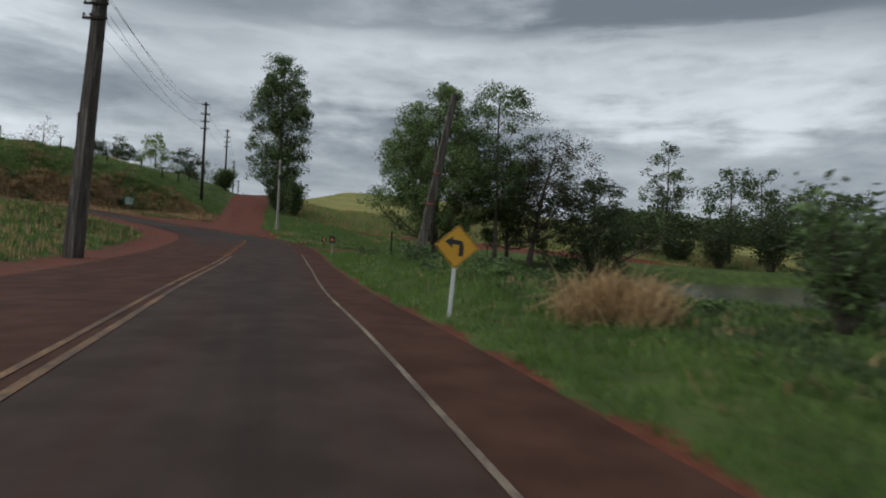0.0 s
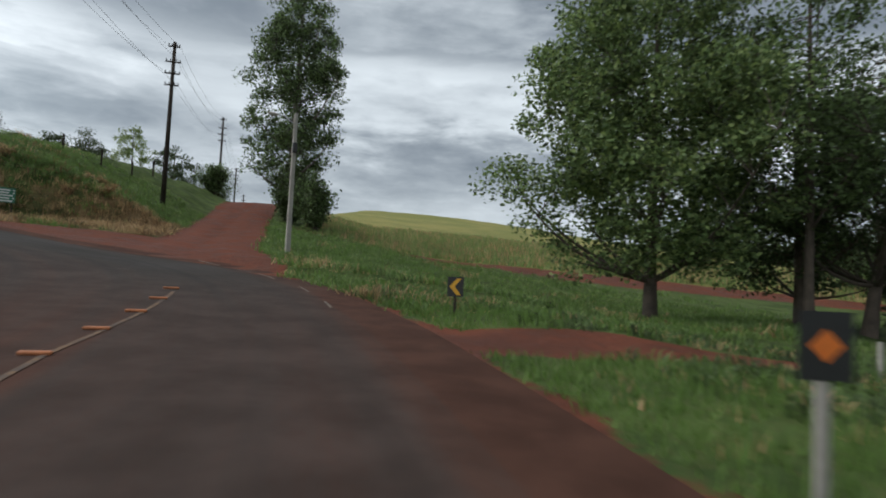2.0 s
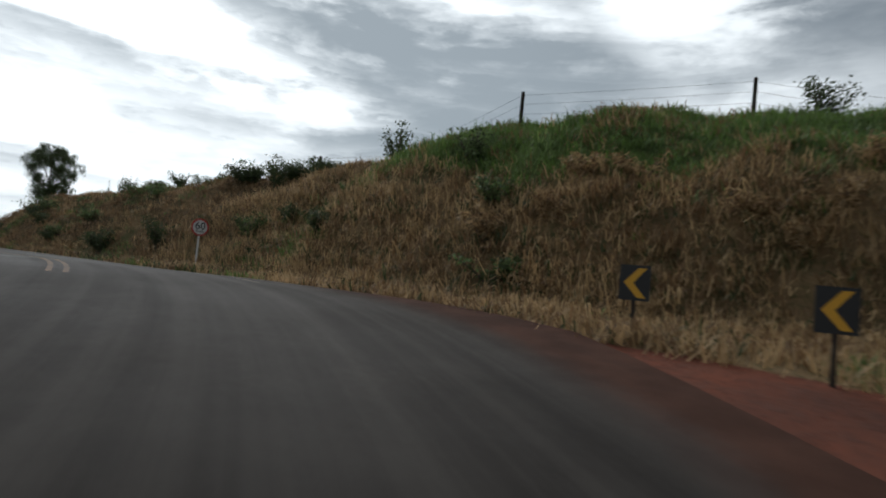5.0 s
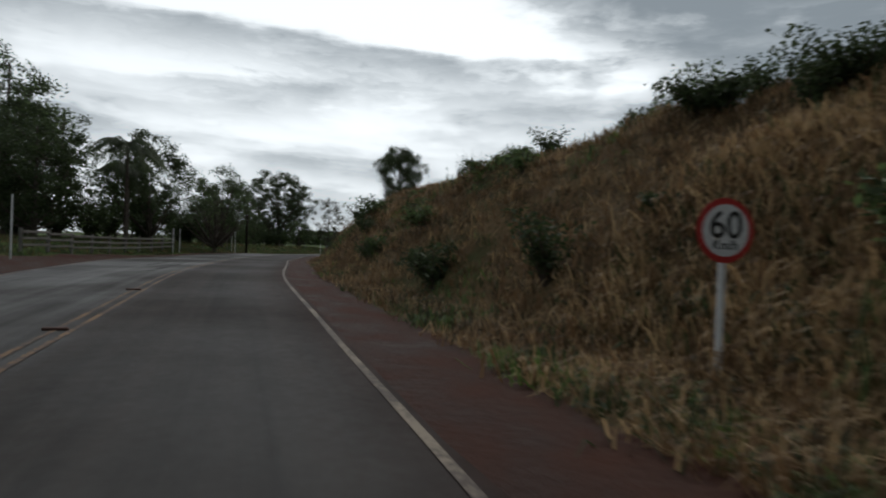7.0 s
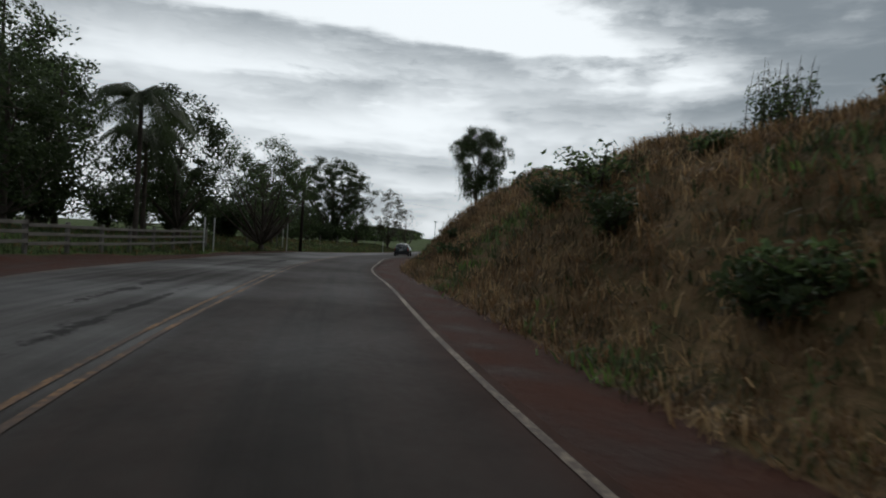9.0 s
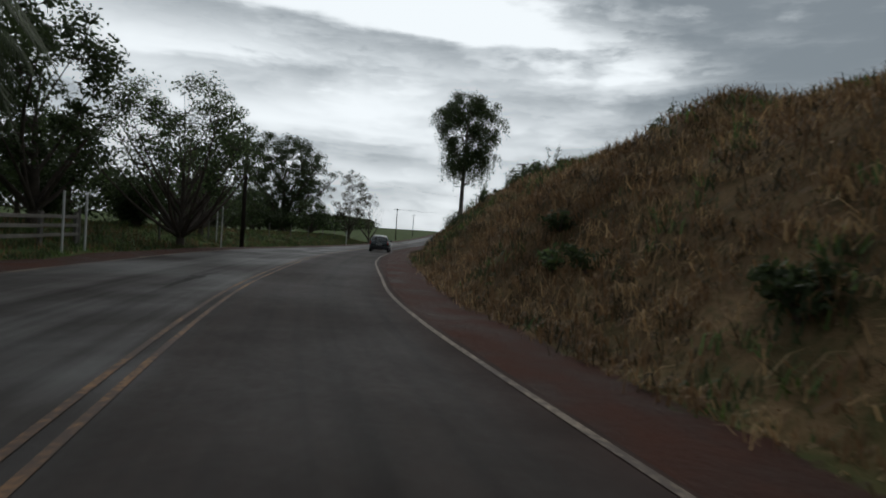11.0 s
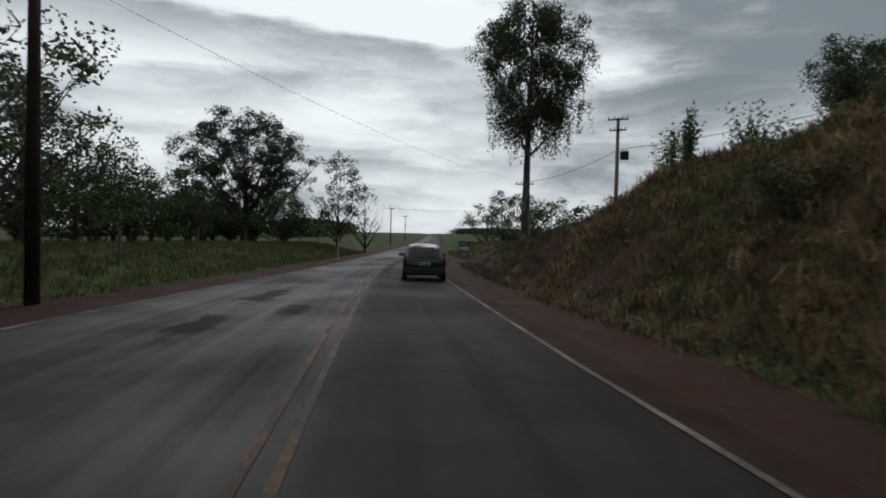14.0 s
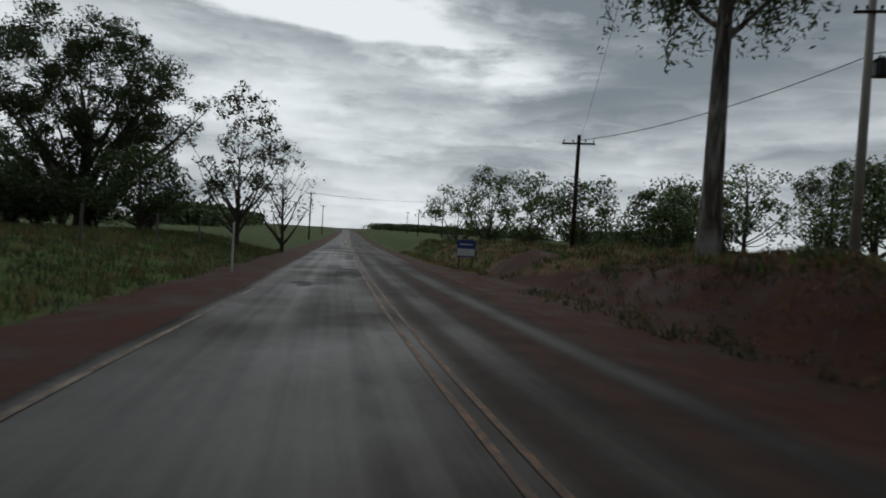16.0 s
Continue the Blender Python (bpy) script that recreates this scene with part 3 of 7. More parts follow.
    lump = (wobble(x, y, 1.1, 0.4) * 0.42 + wobble(x, y, 2.6, 1.9) * 0.14) * sm(rise, 0.3, 2)
    apron = apron_at(s, ad, foot)
    north = zroad - 0.05 - 0.06 * sm(ad, 3.6, 5.0) + apron + cut + lump
    # the track's own cutting on its west side
    tcut = zt + np.maximum(0, -td - 3.0) * 0.46 + 0.25 * wobble(x, y, 1.0, 3.0) * sm(-td, 3, 5)
    north = np.where(ts > 1, np.minimum(north, np.maximum(tcut, north * 0 + zt - 0.05)), north)
    h = np.where(d < 0, west, east)
    is_north = (d > 0) & ((td < 0) | (s > S_OUT)) & (s > S_BEND - 6)
    h = np.where(is_north, north, h)
    # the track's bed
    bed = sm(np.abs(td), 5.0, 2.4) * (ts > 0.5) * sm(ad, 4.0, 6.0)
    h = h * (1 - bed) + (zt - 0.05 - 0.08 * np.cos(td * 2.6)) * bed
    eastern = (d > 0) & ~is_north
    side = eastern & (ts > 0.5)
    h = np.where(side & (y > 50), h * (1 - 0.8 * sm(td, 16, 3)) + 0.8 * sm(td, 16, 3) * (zt + 0.1), h)
    h = h + bumpy * sm(ad, 4.0, 6.5)
    # the asphalt hides the ground under it
    under = np.where(d < 0, -d < np.interp(s, *LEFT_SIDE) + 0.45, d < np.interp(s, *RIGHT_SIDE) + 0.45)
    h = np.where(under, np.minimum(h, zr - 0.07 + apron_at(s, d)), h)
    # covers
    muddy = sm(s, S_CUTEND + 90, S_CUTEND + 40)
    dirt = sm(ad, 5.0, 4.2)
    dirt = np.where(d < 0, sm(ad, np.interp(s, [0, S_PAD, S_BEND, S_CUT - 4, S_CUT + 4, S_CUT + 42, S_CUT + 54], [6.4, 6.6, 6.0, 5.6, 7.8, 7.2, 5.6]) + 0.6, np.interp(s, [0, S_PAD, S_BEND, S_CUT - 4, S_CUT + 4, S_CUT + 42, S_CUT + 54], [6.4, 6.6, 6.0, 5.6, 7.8, 7.2, 5.6]) - 0.5), dirt)
    reach = np.interp(s, [S_BEND - 5, S_BEND + 5, S_OUT - 5, S_OUT + 3, S_CUT - 4, S_CUT + 6, S_CUTEND, S_CUTEND + 11, S_CUTEND + 17, S_CUTEND + 29, S_CUTEND + 40, S_CUTEND + 52], [26, 20, 12.0, 6.4, 5.2, 5.0, 4.8, 5.2, 8.0, 7.8, 5.6, 4.8])
    dirt = np.where(is_north, sm(ad, reach + 0.5, reach - 0.4), dirt)
    dirt = np.maximum(dirt, sm(np.abs(td), 3.3, 2.1) * (ts > 0.5))
    pull = np.hypot((x + 5.6) / 3.8, (y - 42.0 - 0.2 * x) / 1.4)
    dirt = np.maximum(dirt, sm(pull, 1.2, 0.8))
    field = y - 72 - 0.35 * np.maximum(0, -x) + 0.8 * wobble(x, y, 0.2)
    dirt = np.maximum(dirt, sm(field, -0.4, 0.3) * sm(field, np.interp(x, [-18, -8, 0, 40], [1.6, 2.4, 5.0, 5.5]), np.interp(x, [-18, -8, 0, 40], [0.7, 1.4, 3.6, 4.0])) * eastern * sm(td, 3, 5) * sm(x, 34, 22) * 0.9)
    redcut = is_north & (s > S_CUTEND - 12) & (s < S_CUTEND + 45)
    dirt = np.where(redcut, np.maximum(dirt, 0.50 * sm(rise, -0.2, 0.4) * sm(rise, 5, 2) + 0.35 * wobble(x, y, 0.8)), dirt)
    dry = np.where(is_north, 0.72 - 0.55 * sm(rise, 4.0, 8.0) * sm(s, S_CUT + 8, S_CUT - 14) + 0.35 * wobble(x, y, 0.35, 1.0), 0.1)
    dry = np.where(eastern & (s > S_PAD + 4), 0.14 * sm(ad, 8.0, 6.0) + 0.05, dry)
    dry = np.where(is_north & (s < S_CUT), 0.85 - 0.8 * sm(rise + 0.9 * wobble(x, y, 0.35, 4.0), 2.3, 4.6) + 0.3 * wobble(x, y, 0.45, 1.0), dry)
    dry = np.where(is_north & (ts > 1) & (td > -12), dry - 0.28, dry)
    dry = np.where(s > S_CUTEND + 60, np.minimum(dry, 0.25), dry)
    damp = sm(s, S_OUT + 2, S_CUT) * (np.abs(td) > 8) * np.where(redcut & (rise > 0.2), 0.92, 1.0)
    crop = sm(field, 0.5, 2.0) * eastern * sm(td, 4, 7) * sm(x, -70, -40)
    return h, dirt, dry, crop, damp


def ground(x, y):
    return float(land([x], [y])[0][0])


def axis_steps(lo, hi, fine, far):
    """Even fine steps between lo and hi, growing beyond to the horizon."""
    mid = np.arange(lo, hi, fine)
    grow, step, at = [], fine, hi
    while at < far:
        grow.append(at)
        step *= 1.14
        at += step
    back, step, at = [], fine, lo - fine
    while at > -far:
        back.append(at)
        step *= 1.14
        at -= step
    return np.r_[back[::-1], mid, grow]


def build_ground():
    xs, ys = axis_steps(-165, 30, 0.75, 3500), axis_steps(-12, 98, 0.75, 3500)
    gx, gy = np.meshgrid(xs, ys)
    h, dirt, dry, crop, damp = land(gx.ravel(), gy.ravel())
    n, m = len(xs), len(ys)
    i = (np.arange(m - 1)[:, None] * n + np.arange(n - 1)[None]).ravel()
    me = mesh_np("ground", np.stack([gx.ravel(), gy.ravel(), h], 1), np.stack([i, i + 1, i + 1 + n, i + n], 1), M_GROUND, smooth=True)
    for name, v in (("dirt", dirt), ("dry", dry), ("crop", crop), ("damp", damp)):
        set_attr(me, name, v)
    tagged(new("ground", me), "red soil and grassy meadow with a steep overgrown bank", "ground", kind="structure")


build_ground()


def ribbon(name, s0, s1, d0, d1, lift, mat, cols=1, step=1.0, P=RP, S=RS, N=RN, wide=None):
    """A strip along a line, between two distances to its right."""
    ss = np.arange(s0, s1 + step * 0.5, step)
    ss = np.where(ss > S[-1], S[-1], ss)
    p = np.stack([np.interp(ss, S, P[:, k]) for k in range(3)], 1)
    q = np.stack([np.interp(ss, S, N[:, k]) for k in range(2)], 1)
    dd = np.linspace(d0, d1, cols + 1)
    v = np.zeros((len(ss), cols + 1, 3))
    lo, hi = (np.ones(len(ss)),) * 2 if wide is None else wide(ss)
    dist = np.where(dd[None] < 0, lo[:, None], hi[:, None]) * dd[None]
    v[:, :, :2] = p[:, None, :2] + q[:, None] * dist[:, :, None]
    v[:, :, 2] = p[:, None, 2] + lift - 0.012 * np.abs(dist) + apron_at(ss[:, None], dist)
    n = cols + 1
    i = (np.arange(len(ss) - 1)[:, None] * n + np.arange(cols)[None]).ravel()
    me = mesh_np(name, v.reshape(-1, 3), np.stack([i, i + n, i + n + 1, i + 1], 1)[:, ::-1], mat, smooth=True)
    return me, np.repeat(ss, n), dist.ravel()


def build_road():
    me, s, d = ribbon("road", 0, RS[-1] - 1, -1, 1, 0.0, M_ROAD, cols=40, step=1.0, wide=lambda q: (np.interp(q, *LEFT_SIDE), np.interp(q, *RIGHT_SIDE)))
    uv = me.uv_layers.new(name="along")
    li = np.empty(len(me.loops), np.int32)
    me.loops.foreach_get("vertex_index", li)
    uv.data.foreach_set("uv", np.stack([s[li], d[li]], 1).astype(np.float32).ravel())
    ad = np.abs(d) - np.where(d < 0, np.clip(np.interp(s, *LEFT_EDGE) - 3.3, 0, 9), np.clip(np.interp(s, *RIGHT_SIDE) - 4.4, 0, 9)) * sm(np.abs(d), 1, 3)
    mud = 0.80 * sm(s, S_OUT + 3, S_BEND - 5) + 0.45 * sm(ad, 2.6, 3.6) - 0.06 * np.exp(-((ad - 1.7) / 0.7) ** 2) * (d > 0)
    mud = mud + 0.45 * sm(s, S_BEND, S_PAD - 6) * (d < 0) + 0.44 * sm(s, S_CUTEND + 40, S_CUTEND + 10) * sm(s, S_OUT + 4, S_CUT + 14) * sm(d, -0.1, 0.35)
    mud = mud + 0.75 * sm(d - np.interp(s, *RIGHT_EDGE), 0.05, 0.32) * np.maximum(sm(s, S_BEND, S_PAD + 2), sm(s, S_CUT - 4, S_CUT)) + 0.5 * sm(-d - np.interp(s, *LEFT_EDGE), 0.05, 0.32) * sm(s, S_OUT, S_CUT)
    # soil dragged onto the outside of the bend from the dirt yard
    mud = mud + 0.9 * sm(d - np.interp(s, [S_BEND + 4, S_BEND + 8, S_BEND + 12, S_OUT, S_OUT + 8], [4.6, 2.2, 3.4, 4.6, 4.4]), 0.0, 1.0) * sm(s, S_BEND, S_BEND + 5)
    mud = mud - 0.26 * sm(s, S_BEND - 8, S_BEND + 2) * sm(s, S_OUT + 6, S_OUT) * sm(d, -1.5, 0.5) * sm(d, 4.6, 3.4)
    # soil washed over one lane past the mound, with two wheel tracks worn through it
    spill = sm(s, S_CUTEND + 8, S_CUTEND + 15) * sm(s, S_CUTEND + 54, S_CUTEND + 45) * sm(d, 0.2, 0.5)
    tracks = np.exp(-((d - 0.85) / 0.36) ** 2) + 0.9 * np.exp(-((d - 2.25) / 0.28) ** 2)
    mud = mud + spill * (0.62 - 1.0 * tracks)
    set_attr(me, "mud", mud)
    pat = np.zeros(len(s))
    for dx, dd, a, b in ((-2, -2.2, 2.4, 0.5), (-5, -1.0, 1.9, 0.35), (-7.5, -2.2, 1.8, 0.4), (34, -0.6, 3.5, 0.8), (28, -2.0, 1.2, 0.4), (-30, -1.4, 3, 0.2), (-46, -2.0, 6, 0.2), (-52, -1.0, 5, 0.15)):
        pat = np.maximum(pat, np.exp(-(((s - S_CUTEND - dx) / a) ** 2) - ((d - dd) / b) ** 2) * 1.1)
    set_attr(me, "patch", pat)
    set_attr(me, "wet", 0.2 + (0.25 + 0.6 * sm(d, 0.4, -0.2)) * sm(s, S_OUT, S_CUT + 6) + spill * (0.55 * tracks - 0.3))
    tagged(new("road", me), "worn two-lane asphalt road, wet and smeared with red mud", "road", kind="structure")


build_road()

# ---- road markings ----


def marking(name, label, s0, s1, d0, d1, mat, lift=0.008, edge=None):
    wide = (lambda q: (np.interp(q, *edge),) * 2) if edge else None
    me, _, _ = ribbon(name, s0, s1, d0, d1, lift, mat, 1, min(1.0, (s1 - s0) / 4), wide=wide)
    return tagged(new(name, me), label, "road marking", kind="structure")


marking("edge_line", "worn white edge line on the muddy asphalt", 0, S_PAD - 4, 1.0, 1.021, M_LINE, edge=RIGHT_EDGE)
for a, b, d0, d1 in ((S_PAD + 4.6, S_PAD + 5.5, 3.25, 3.35), (S_PAD + 7.0, S_PAD + 8.0, 3.45, 3.6), (S_PAD + 9.8, S_PAD + 11.0, 3.78, 3.98), (S_PAD + 11.6, S_PAD + 12.4, 4.1, 4.2), (S_PAD + 13.4, S_PAD + 14.6, 4.5, 5.0)):
    marking("edge_dash", "short worn white dash at the road's edge", a, b, 1.0, 1.018, M_LINE, edge=([a, b], [d0, d1]))
marking("edge_line", "white edge line on wet asphalt below the bank", S_OUT + 8, S_CUTEND + 11, 0.988, 1.014, M_LINE, edge=RIGHT_EDGE)
marking("edge_line", "white edge line beyond the soil washed over the lane", S_CUTEND + 46, RS[-1] - 2, 0.988, 1.014, M_LINE, edge=RIGHT_EDGE)
marking("edge_line", "white edge line on the meadow side of the road", S_OUT + 2, RS[-1] - 2, -1.014, -0.988, M_LINE, edge=LEFT_EDGE)
for lo, hi in ((-0.40, -0.31), (-0.16, -0.05)):
    marking("centre_line", "worn double yellow centre line", 0, S_PAD - 8, lo, hi, M_YELLOWLINE)
STUD_LINE = ([S_PAD - 9, S_PAD, S_PAD + 2, S_PAD + 6, S_PAD + 9], [-0.42, -0.42, -0.2, 0.38, 0.85])


def stud_line():
    ss = np.arange(S_PAD - 8, S_PAD + 6.1, 0.5)
    c = np.interp(ss, *STUD_LINE)
    v = [road_at(a, b + w, 0.008)[:3] for a, b in zip(ss, c) for w in (0.06, 0.13)]
    i = np.arange(len(ss) - 1) * 2
    me = mesh_np("centre_line", v, np.stack([i, i + 1, i + 3, i + 2], 1)[:, ::-1], M_YELLOWLINE)
    tagged(new("centre_line", me), "faded yellow line beside the road studs", "road marking", kind="structure")


for lo, hi in ((-0.145, -0.07), (0.065, 0.14)):
    marking("centre_line", "short worn piece of double yellow line in the bend", S_OUT - 6.5, S_OUT - 3.6, lo, hi, M_YELLOWLINE)
    marking("centre_line", "worn double yellow centre line", S_OUT + 6, RS[-1] - 2, lo, hi, M_YELLOWLINE)


def road_at(s, d, lift=0.0):
    x, y, z = (np.interp(s, RS, RP[:, k]) for k in range(3))
    nx, ny = (np.interp(s, RS, RN[:, k]) for k in range(2))
    yaw = math.degrees(math.atan2(nx, -ny))  # heading, left from +y is plus
    return float(x + nx * d), float(y + ny * d), float(z + lift - 0.012 * abs(d)), -math.degrees(math.atan2(-ny, nx)) * -1.0


stud_line()


def heading(s):
    """Turn about z that points a thing's +y along the road."""
    nx, ny = (np.interp(s, RS, RN[:, k]) for k in range(2))
    return math.degrees(math.atan2(ny, nx))


def road_stud(mat):
    bm = bmesh.new()
    box(bm, 0.30, 0.10, 0.04, 0, 0, 0.017, 0.015)
    return part("road_stud", bm, mat)


def place_studs(spots, d, mat, label):
    first = None
    for s in spots:
        x, y, z, _ = road_at(s, float(np.interp(s, *STUD_LINE)) if d is None else d, 0.002)
        m = pose(x, y, z, 0, 0, heading(s))
        if first is None:
            first = tagged(road_stud(mat), label, "road stud", "studs along the centre line")
            first.matrix_basis = m
        else:
            copy_thing(first, m)


place_studs([S_PAD - 8 + 1.6 * i for i in range(10)], None, M_STUD, "worn orange raised road stud on the centre line")
place_studs([S_CUT + 3 + 6.0 * i for i in range(3)], -0.1, M_STUD_DIRTY, "mud-covered raised road stud on the centre line")


# ---- plants ----


class Tubes:
    """Collects tapered limbs into one mesh."""

    def __init__(self):
        self.v, self.f, self.n = [], [], 0

    def add(self, pts, radii, sides=5):
        pts, radii = np.asarray(pts, float), np.asarray(radii, float)
        t = np.gradient(pts, axis=0)
        t /= np.linalg.norm(t, axis=1)[:, None] + 1e-9
        ref = np.where(np.abs(t[:, 2:3]) > 0.9, [[1.0, 0, 0]], [[0, 0, 1.0]])
        a = np.cross(t, ref)
        a /= np.linalg.norm(a, axis=1)[:, None] + 1e-9
        b = np.cross(t, a)
        ang = np.linspace(0, 2 * np.pi, sides, endpoint=False)
        ring = pts[:, None] + radii[:, None, None] * (np.cos(ang)[None, :, None] * a[:, None] + np.sin(ang)[None, :, None] * b[:, None])
        k = len(pts)
        i, j = np.meshgrid(np.arange(k - 1), np.arange(sides), indexing="ij")
        q = np.stack([i * sides + j, i * sides + (j + 1) % sides, (i + 1) * sides + (j + 1) % sides, (i + 1) * sides + j], -1).reshape(-1, 4)
        self.v.append(ring.reshape(-1, 3))
        self.f.append(q + self.n)
        self.n += k * sides

    def mesh(self, name, mat):
        return mesh_np(name, np.vstack(self.v), np.vstack(self.f), mat, smooth=True)


def leaf_mesh(name, centres, size, rng, mats, aspect=0.55, droop=0.0, shares=None):
    """Small pointed leaves, each its own lozenge, at the given places."""
    n = len(centres)
    d = rng.normal(size=(n, 3))
    d[:, 2] = d[:, 2] * 0.7 - droop
    d /= np.linalg.norm(d, axis=1)[:, None]
    e = np.cross(d, rng.normal(size=(n, 3)))
    e /= np.linalg.norm(e, axis=1)[:, None] + 1e-9
    L = size * rng.uniform(0.6, 1.35, n)[:, None]
    w = L * aspect * 0.5
    v = np.stack([centres - d * L * 0.5, centres + e * w - d * L * 0.06, centres + d * L * 0.5, centres - e * w - d * L * 0.06], 1)
    idx = rng.choice(len(mats), n, p=shares) if len(mats) > 1 else None
    return mesh_np(name, v.reshape(-1, 3), np.arange(4 * n).reshape(-1, 4), mats, idx)


def tree(x, y, height, label, seed, profile, clear=0.2, trunk=0.22, clusters=120, leaves=80, spray=0.75, leaf=0.26, mats=None, bark=None, lean=(0, 0), droop=0.0,
         aspect=0.55, limbs=10, gaps=0.0, core=0.12, name="tree", forks=0, z=None, twigs=True, group="", shares=None, hang=0):
    """A tree: tapered trunk and limbs that carry sprays of leaves inside an uneven outline.
    profile: radius of the crown at even steps from its foot to its top."""
    rng = np.random.default_rng(seed)
    mats, bark = mats or [M_LEAF_GREEN], bark or M_BARK
    root = thing(name, label, "tree", pose(x, y, (ground(x, y) if z is None else z) - 0.1), group)
    h0 = height * clear
    prof = np.asarray(profile, float)
    # cluster centres
    u = rng.uniform(0, 1, clusters * 6) ** 0.9
    r = np.interp(u, np.linspace(0, 1, len(prof)), prof)
    keep = rng.uniform(0, 1, len(u)) < (r / prof.max()) ** 1.5 + 0.05
    u, r = u[keep][:clusters], r[keep][:clusters]
    a = rng.uniform(0, 2 * np.pi, len(u))
    lob = 1 + 0.20 * np.sin(3 * a + seed) + 0.16 * np.sin(5 * a + 9 * u + seed * 2)
    rr = r * lob * np.sqrt(rng.uniform(core, 1, len(u)))
    c = np.stack([rr * np.cos(a), rr * np.sin(a), h0 + u * (height - h0)], 1)
    if gaps:
        g = wobble(c[:, 0] * 1.0 + seed, c[:, 1] + c[:, 2], 1.3, seed) + wobble(c[:, 2], c[:, 0] - c[:, 1], 1.1, seed + 2)
        c = c[g > np.quantile(g, gaps)]
    sway = lambda q: np.stack([lean[0] * q**1.3, lean[1] * q**1.3, 0 * q], -1)  # noqa: E731
    c = c + sway(c[:, 2])
    tubes = Tubes()
    tt = np.linspace(0, 1, 9)
    reach = height * (0.93 if not forks else 0.55)
    axis = np.stack([0.10 * np.sin(tt * 5 + seed) * tt, 0.10 * np.cos(tt * 4 + seed) * tt - 0.1 * tt * math.cos(seed), tt * reach], 1) + sway(tt * reach)
    flare = trunk * (1 - 0.80 * tt) + 0.22 * trunk * np.exp(-tt * 30)
    tubes.add(axis, flare, 9)
    # main limbs run to spread-out clusters, the others hang on them
    pick = [int(rng.integers(len(c)))]
    dist = np.linalg.norm(c - c[pick[0]], axis=1)
    for _ in range(min(limbs, len(c) - 1)):
        pick.append(int(np.argmax(dist)))
        dist = np.minimum(dist, np.linalg.norm(c - c[pick[-1]], axis=1))
    held = [axis[4:]]
    for i in pick:
        e = c[i]
        q = np.clip((e[2] - np.hypot(e[0] - lean[0] * e[2], e[1] - lean[1] * e[2]) * (1.0 + forks * 0.5)) / reach, 0.12 if forks else clear * 0.8, 0.95)
        b = np.array([np.interp(q, tt, axis[:, k]) for k in range(3)])
        w = np.linspace(0, 1, 7)[:, None]
        mid = (b + e) / 2 + np.array([0, 0, -0.10 * np.linalg.norm(e - b)]) + rng.normal(size=3) * 0.12 * np.linalg.norm(e - b) * 0.6
        pts = (1 - w) ** 2 * b + 2 * w * (1 - w) * mid + w**2 * e
        r0 = max(0.02, trunk * (1 - 0.8 * q) * (0.62 if forks else 0.45))
        tubes.add(pts, np.linspace(r0, 0.012, 7), 6)
        held.append(pts[2:])
    held = np.vstack(held)
    if twigs:
        for e in c:
            k = np.argmin(((held - e) ** 2).sum(1) + 3.0 * np.maximum(0, held[:, 2] - e[2]))
            b = held[k]
            if np.linalg.norm(e - b) > 0.15:
                m = (b + e) / 2 + rng.normal(size=3) * 0.12
                tubes.add([b, m, e], [0.028, 0.018, 0.006], 4)
    ob = new("trunk", tubes.mesh("trunk", bark))
    ob.parent = root
    if leaves:
        n = len(c) * leaves
        ball = rng.normal(size=(n, 3))
        ball *= (1.75 * rng.uniform(0, 1, n) ** 0.45 / np.linalg.norm(ball, axis=1))[:, None]
        pos = np.repeat(c, leaves, 0) + ball * np.array([spray, spray, spray * 0.7]) * np.repeat(rng.uniform(0.55, 1.2, len(c)), leaves)[:, None]
        pos[:, 2] -= droop * np.abs(rng.normal(size=n)) * spray
        if hang:
            # strands that trail from the lowest sprays
            low = c[c[:, 2] < h0 + 0.40 * (height - h0)]
            top = np.repeat(low, hang, 0) + rng.normal(size=(len(low) * hang, 3)) * [0.5, 0.5, 0.2]
            long = rng.uniform(0.5, 1.0, len(top)) * (top[:, 2] - h0 * 0.62) * 0.75
            beads = 34
            down = np.tile(np.linspace(0, 1, beads), len(top)) * np.repeat(long, beads)
            strand = np.repeat(top, beads, 0) + rng.normal(size=(len(down), 3)) * 0.09
            strand[:, 2] -= down
            pos = np.vstack([pos, strand])
        pos[:, 2] = np.maximum(pos[:, 2], 0.2)
        cr = new("crown", leaf_mesh("crown", pos, leaf, rng, mats, aspect, droop, shares))
        cr.parent = root
    return root


